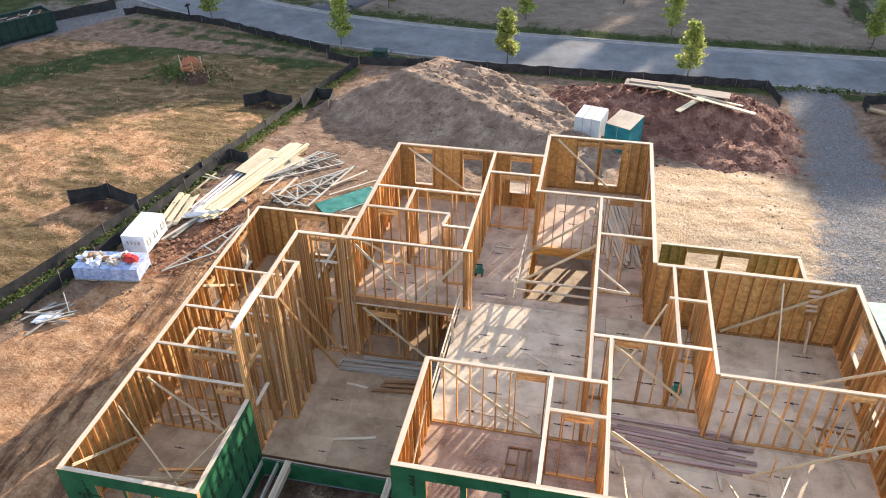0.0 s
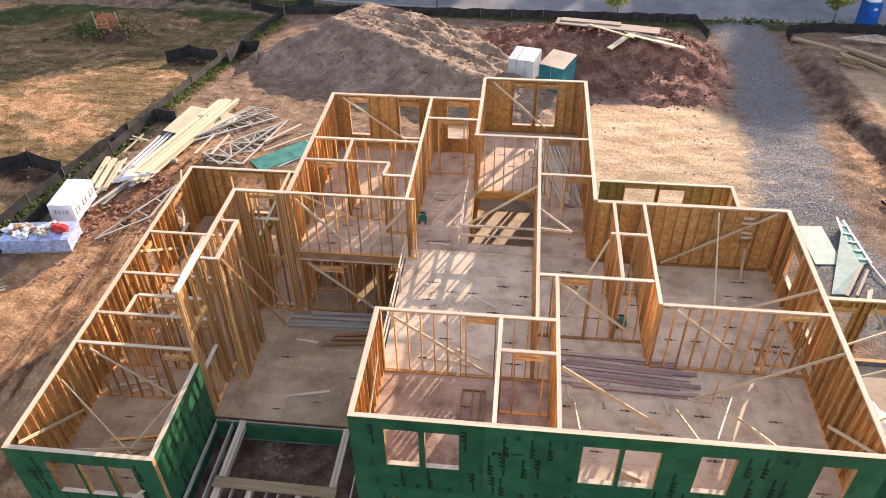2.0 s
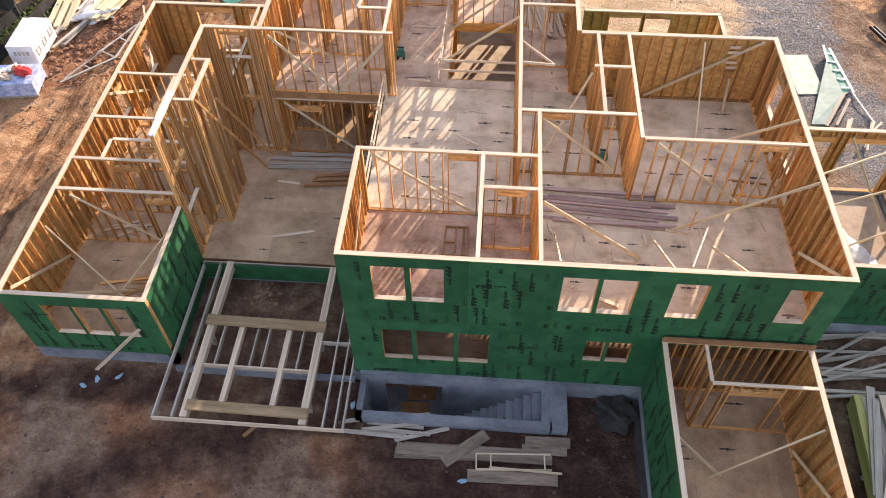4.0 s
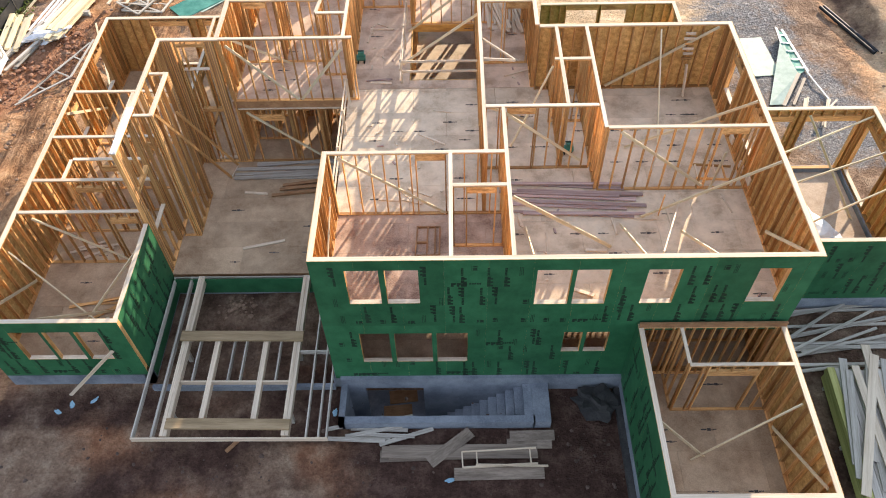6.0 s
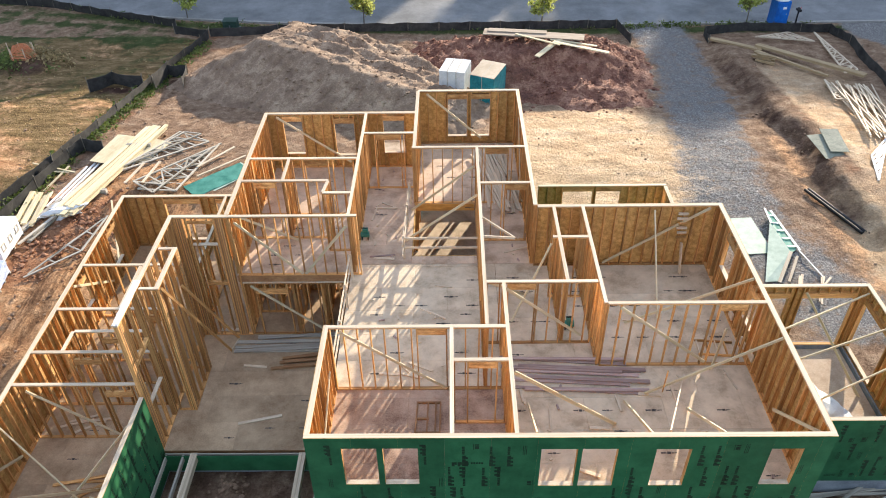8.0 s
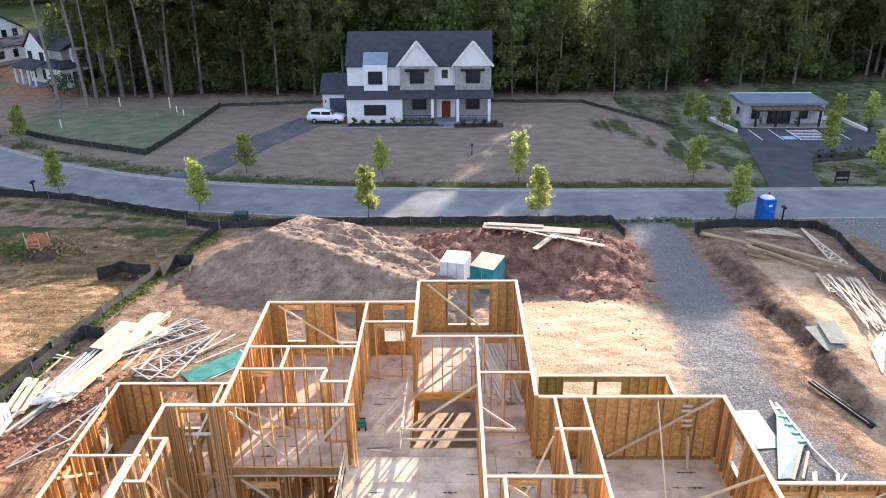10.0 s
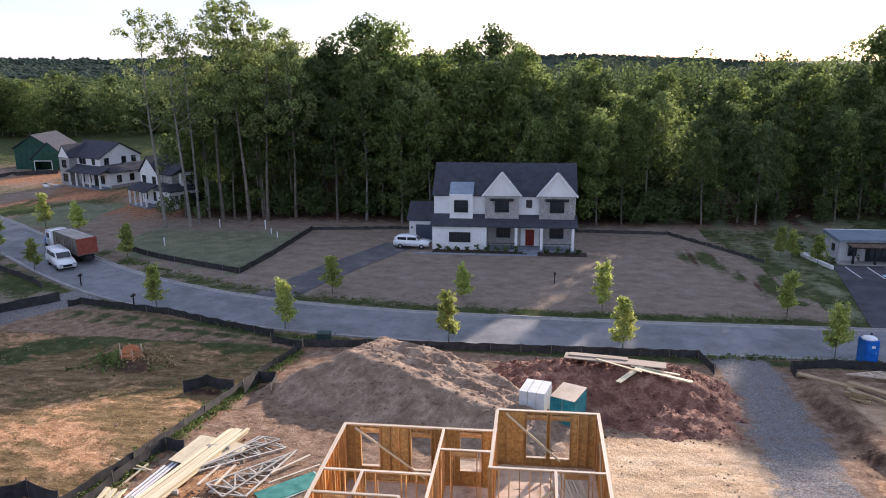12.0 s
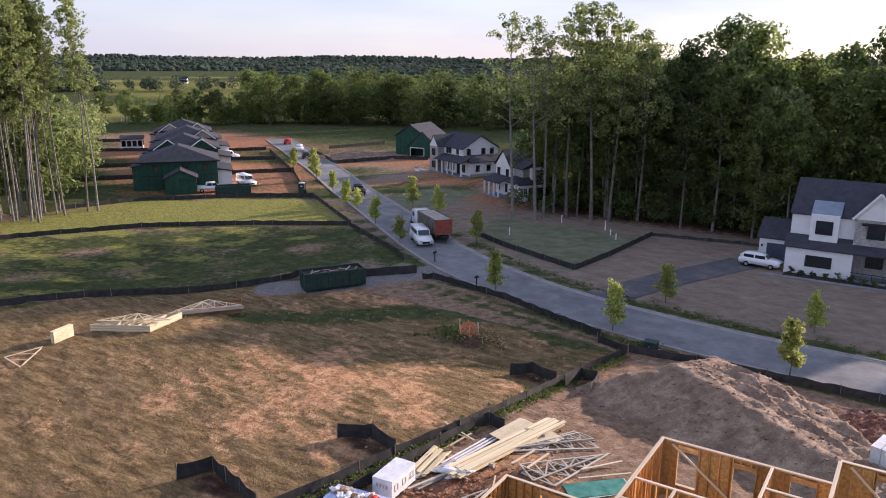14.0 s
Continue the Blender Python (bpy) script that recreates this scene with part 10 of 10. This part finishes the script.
def dumpster(p, heading, label, key, size=(6.6, 2.4, 1.7), ribs=9, door=None):
    """An open-top roll-off container: floor, ribbed sides, top rail, end door, wheels."""
    L, W, H = size
    t = thing("dumpster", Matrix.Translation((*p, ground_z(*p) + 0.05)) @ Matrix.Rotation(radians(heading), 4, "Z"), label, "dumpster", "dumpsters")
    bar("floor_plate", t, (0, 0, 0.2), (L, W, 0.12), key)
    for s in (-1, 1):
        bar("side", t, (0, s * (W / 2 - 0.03), 0.2 + H / 2), (L, 0.06, H), key)
        bar("top_rail", t, (0, s * (W / 2), 0.2 + H), (L + 0.05, 0.14, 0.14), key)
        bar("skid", t, (0, s * 0.5, 0.08), (L, 0.14, 0.14), "rubber")
        for k in range(ribs):
            bar("rib", t, (-L / 2 + 0.15 + k * (L - 0.3) / (ribs - 1), s * (W / 2 + 0.05), 0.25 + H / 2), (0.12, 0.10, H - 0.1), key)
        bar("end", t, (s * (L / 2 - 0.03), 0, 0.2 + H / 2), (0.06, W - 0.12, H), door or key)
        for k in (-1, 0, 1):
            bar("end_rib", t, (s * (L / 2 + 0.03), k * (W / 2 - 0.25), 0.2 + H / 2), (0.07, 0.1, H - 0.1), door or key)
    return t


dp = dumpster((-52.6, 58.9), 58, "dark green steel open-top dumpster beside gravel entry", "dump_green")
bar("debris_load", dp, (0, 0, 1.45), (6.3, 2.2, 0.5), "mulch")
for k in range(9):
    beam("debris_board", dp, (-2.8 + 0.6 * k, -0.9 + 0.23 * ((k * 5) % 8), 1.72), (-2.0 + 0.6 * k, 0.8 - 0.2 * ((k * 3) % 7), 1.80 + 0.03 * (k % 3)), 0.12, 0.05, ("grey_lumber", "plate", "brown")[k % 3])
dumpster((-104.8, 91.6), 51, "dark green open-top dumpster by the green house", "dump_green", (6, 2.3, 1.5))


def haul_truck(p, heading):
    """A roll-off lorry: white cab, bonnet, chassis, wheels and a red-ended container on its back."""
    t = thing("roll_off_truck", Matrix.Translation((*p, ground_z(*p) + 0.05)) @ Matrix.Rotation(radians(heading), 4, "Z"), "white-cab lorry carrying a red-ended container on street", "lorry", "parked vehicles")
    bm = bmesh.new()
    box_into(bm, (-1.1, -1.15, 0.9), (1.1, 1.15, 2.9))
    bmesh.ops.bevel(bm, geom=bm.edges[:], offset=0.12, segments=2, affect="EDGES")
    part("cab", bm, "car_white", t, m=Matrix.Translation((5.2, 0, 0)), smooth=True)
    bar("windscreen", t, (6.32, 0, 2.3), (0.04, 1.9, 0.8), "glass")
    for s in (-1, 1):
        bar("side_window", t, (5.4, s * 1.16, 2.3), (0.9, 0.03, 0.7), "glass")
        bar("headlight", t, (7.4, s * 0.85, 1.15), (0.08, 0.3, 0.22), "chrome")
    bar("bonnet", t, (6.85, 0, 1.35), (1.1, 1.7, 1.0), "blue_plastic")
    bar("chassis", t, (1.2, 0, 0.8), (11.5, 0.9, 0.3), "rubber")
    for x in (6.6, 0.4, -0.9, -2.2):
        for s in (-1, 1):
            wheel_into(t, x, s * 1.0, 0.5, 0.34)
    L, W, H = 7.2, 2.4, 1.95
    bar("container_floor", t, (-0.2, 0, 1.15), (L, W, 0.14), "container")
    for s in (-1, 1):
        bar("container_side", t, (-0.2, s * (W / 2 - 0.04), 1.2 + H / 2), (L, 0.08, H), "container")
        for k in range(9):
            bar("container_rib", t, (-3.6 + k * 0.85, s * (W / 2 + 0.04), 1.2 + H / 2), (0.12, 0.08, H), "container")
    bar("container_door", t, (-3.78, 0, 1.2 + H / 2), (0.08, W, H), "rust_red")
    bar("container_load", t, (-0.2, 0, 1.1 + H), (L - 0.2, W - 0.2, 0.1), "grey_lumber")
    bar("container_front", t, (3.35, 0, 1.2 + H / 2), (0.08, W, H), "container")
    return t


haul_truck((-56.7, 84.6), 144)


def portable_toilet(p, heading, key="blue_plastic", label="blue plastic portable toilet with pale roof"):
    t = thing("portable_toilet", Matrix.Translation((*p, ground_z(*p) + 0.02)) @ Matrix.Rotation(radians(heading), 4, "Z"), label, "portable toilet", "portable toilets")
    bm = bmesh.new()
    box_into(bm, (-0.56, -0.58, 0.12), (0.56, 0.58, 2.1))
    bmesh.ops.bevel(bm, geom=bm.edges[:], offset=0.04, segments=2, affect="EDGES")
    part("shell", bm, key, t)
    bar("door", t, (0, -0.6, 1.08), (0.78, 0.04, 1.8), key)
    bar("door_sign", t, (0.05, -0.625, 1.6), (0.3, 0.01, 0.18), "white_paint")
    bar("skid", t, (0, 0, 0.06), (1.2, 1.2, 0.12), "rubber")
    bm = bmesh.new()
    bmesh.ops.create_uvsphere(bm, u_segments=14, v_segments=8, radius=0.6)
    for v in bm.verts:
        v.co = Vector((v.co.x, v.co.y, max(v.co.z, 0) * 0.38))
    part("roof", bm, "white_wrap", t, "domed pale translucent roof", Matrix.Translation((0, 0, 2.1)), True)
    bar("vent_pipe", t, (0.4, 0.45, 2.2), (0.09, 0.09, 0.4), "rubber")
    bar("latch", t, (0.3, -0.63, 1.1), (0.06, 0.03, 0.12), "chrome")


portable_toilet((26.35, 59.6), 8)
portable_toilet((-94.9, 98.9), 30, "dump_green", "dark green portable toilet beside the street")


def mailbox(p, label="black mailbox on a dark post beside the kerb"):
    t = thing("mailbox", Matrix.Translation((*p, ground_z(*p))), label, "mailbox", "mailboxes")
    bar("post", t, (0, 0, 0.55), (0.1, 0.1, 1.2), "dark_frame")
    bm = bmesh.new()
    box_into(bm, (-0.13, -0.28, 1.1), (0.13, 0.28, 1.35))
    bmesh.ops.bevel(bm, geom=[e for e in bm.edges if e.verts[0].co.z > 1.3 and e.verts[1].co.z > 1.3], offset=0.1, segments=3, affect="EDGES")
    part("box", bm, "dark_frame", t)
    bar("flag", t, (0.15, 0.05, 1.3), (0.02, 0.05, 0.16), "red_plastic")


for q in [(28.0, 59.8), (-39.6, 67.3), (-49.2, 73.6), (2.2, 79.2)]:
    mailbox(q)
ub = thing("utility_box", Matrix.Translation((-18.0, 59.8, ground_z(-18, 59.8))), "dark green utility cabinet on a pad by the street", "utility box")
bm = bmesh.new()
box_into(bm, (-0.55, -0.45, 0.1), (0.55, 0.45, 0.85))
bmesh.ops.bevel(bm, geom=bm.edges[:], offset=0.04, segments=2, affect="EDGES")
part("cabinet", bm, "dump_green", ub)
bar("pad", ub, (0, 0, 0.05), (1.4, 1.2, 0.1), "concrete")
bar("lid", ub, (0, 0, 0.87), (1.16, 0.96, 0.06), "dump_green")
bar("hasp", ub, (0, -0.47, 0.5), (0.1, 0.03, 0.16), "chrome")

# truss packs lying on the straw field
def truss_pack(pts, layers, key, label, webs=5, base=0.08):
    """A bundle of like trusses lying flat on one another: chords round a triangle and webs across it, layer by layer."""
    z0 = max(ground_z(*p) for p in pts)
    t = thing("truss_pack", Matrix.Translation((*pts[0], z0)), label, "roof trusses", "field trusses")
    P = [Vector((p[0] - pts[0][0], p[1] - pts[0][1], 0)) for p in pts]
    for k in range(layers):
        up = Vector((0, 0, base + 0.095 * k))
        for name, a, b in (("bottom_chord", P[0], P[1]), ("end_post", P[1], P[2]), ("top_chord", P[2], P[0])):
            beam(name, t, a + up, b + up + Vector((0, 0, 0.004)), 0.05, 0.09, key)
        if k > layers - 3:
            for q in range(webs):
                f, g = (q + 0.7) / webs, (q + 1.0) / webs
                beam("web", t, P[0].lerp(P[1], f) + up, P[0].lerp(P[2], min(g, 0.98)) + up, 0.07, 0.05, key)
                if q:
                    beam("web", t, P[0].lerp(P[1], f) + up, P[0].lerp(P[2], q / webs) + up, 0.07, 0.05, key)
    return t


truss_pack([(-57.6, 33.9), (-53.2, 36.5), (-53.9, 40.3)], 6, "lumber", "pack of pale roof trusses stacked flat on straw field", 6)
truss((-57.4, 34.7), 36, 5.6, 1.3, "pale roof truss lying tilted on the truss pack", 0.75, roll=8, key="lumber", group="field trusses", panels=6)
truss_pack([(-56.6, 40.9), (-52.6, 46.2), (-56.2, 45.6)], 3, "tan_wrap", "heap of pale roof trusses on straw field", 5)
truss((-56.4, 41.8), 50, 5.4, 1.4, "pale roof truss heap with red straps on field", 0.45, roll=16, key="lumber", group="field trusses", panels=5)
crumple("red_bag", (-54.9, 44.6, ground_z(-54.9, 44.6) + 0.45), (1.2, 0.6, 0.4), "red_plastic", "red wrapping among the field trusses", 90, "rubbish")
cr = thing("timber_crate", Matrix.Translation((-54.3, 46.2, ground_z(-54.3, 46.2))) @ Matrix.Rotation(radians(48), 4, "Z"), "brown board crate beside the field trusses", "crate")
for k in range(4):
    bar("side_board", cr, (0, -0.6, 0.15 + 0.28 * k), (2.0, 0.04, 0.26), "brown")
    bar("side_board", cr, (0, 0.6, 0.15 + 0.28 * k), (2.0, 0.04, 0.26), "brown")
for s in (-1, 1):
    bar("end_board", cr, (s * 0.98, 0, 0.6), (0.04, 1.16, 1.1), "brown")
pw = thing("board_pack", Matrix.Translation((-57.45, 31.5, ground_z(-58, 31))) @ Matrix.Rotation(radians(103), 4, "Z"), "yellow-white board pack standing on field", "board pack")
for k in range(7):
    bar("board", pw, (0, k * 0.05, 0.55 - 0.02 * (k % 2)), (2.0, 0.045, 1.0), "lumber")
truss((-57.1, 29.4), -51, 3.6, -2.0, "small triangular truss lying on straw field", 0.1, key="plate", group="field trusses", panels=3)


# survey stakes on the seeded lot
for x, y, h in [(-38.6, 102.2, 1.5), (-36.8, 99.6, 0.9), (-35.2, 97.5, 0.9), (-45.9, 103.2, 1.3), (-48.6, 91.6, 1.2)]:
    sv = thing("survey_stake", Matrix.Translation((x, y, ground_z(x, y))), "white wooden survey stake in the seeded lot", "stake", "survey stakes")
    bar("stake", sv, (0, 0, h / 2 - 0.05), (0.12, 0.12, h), "white_paint")
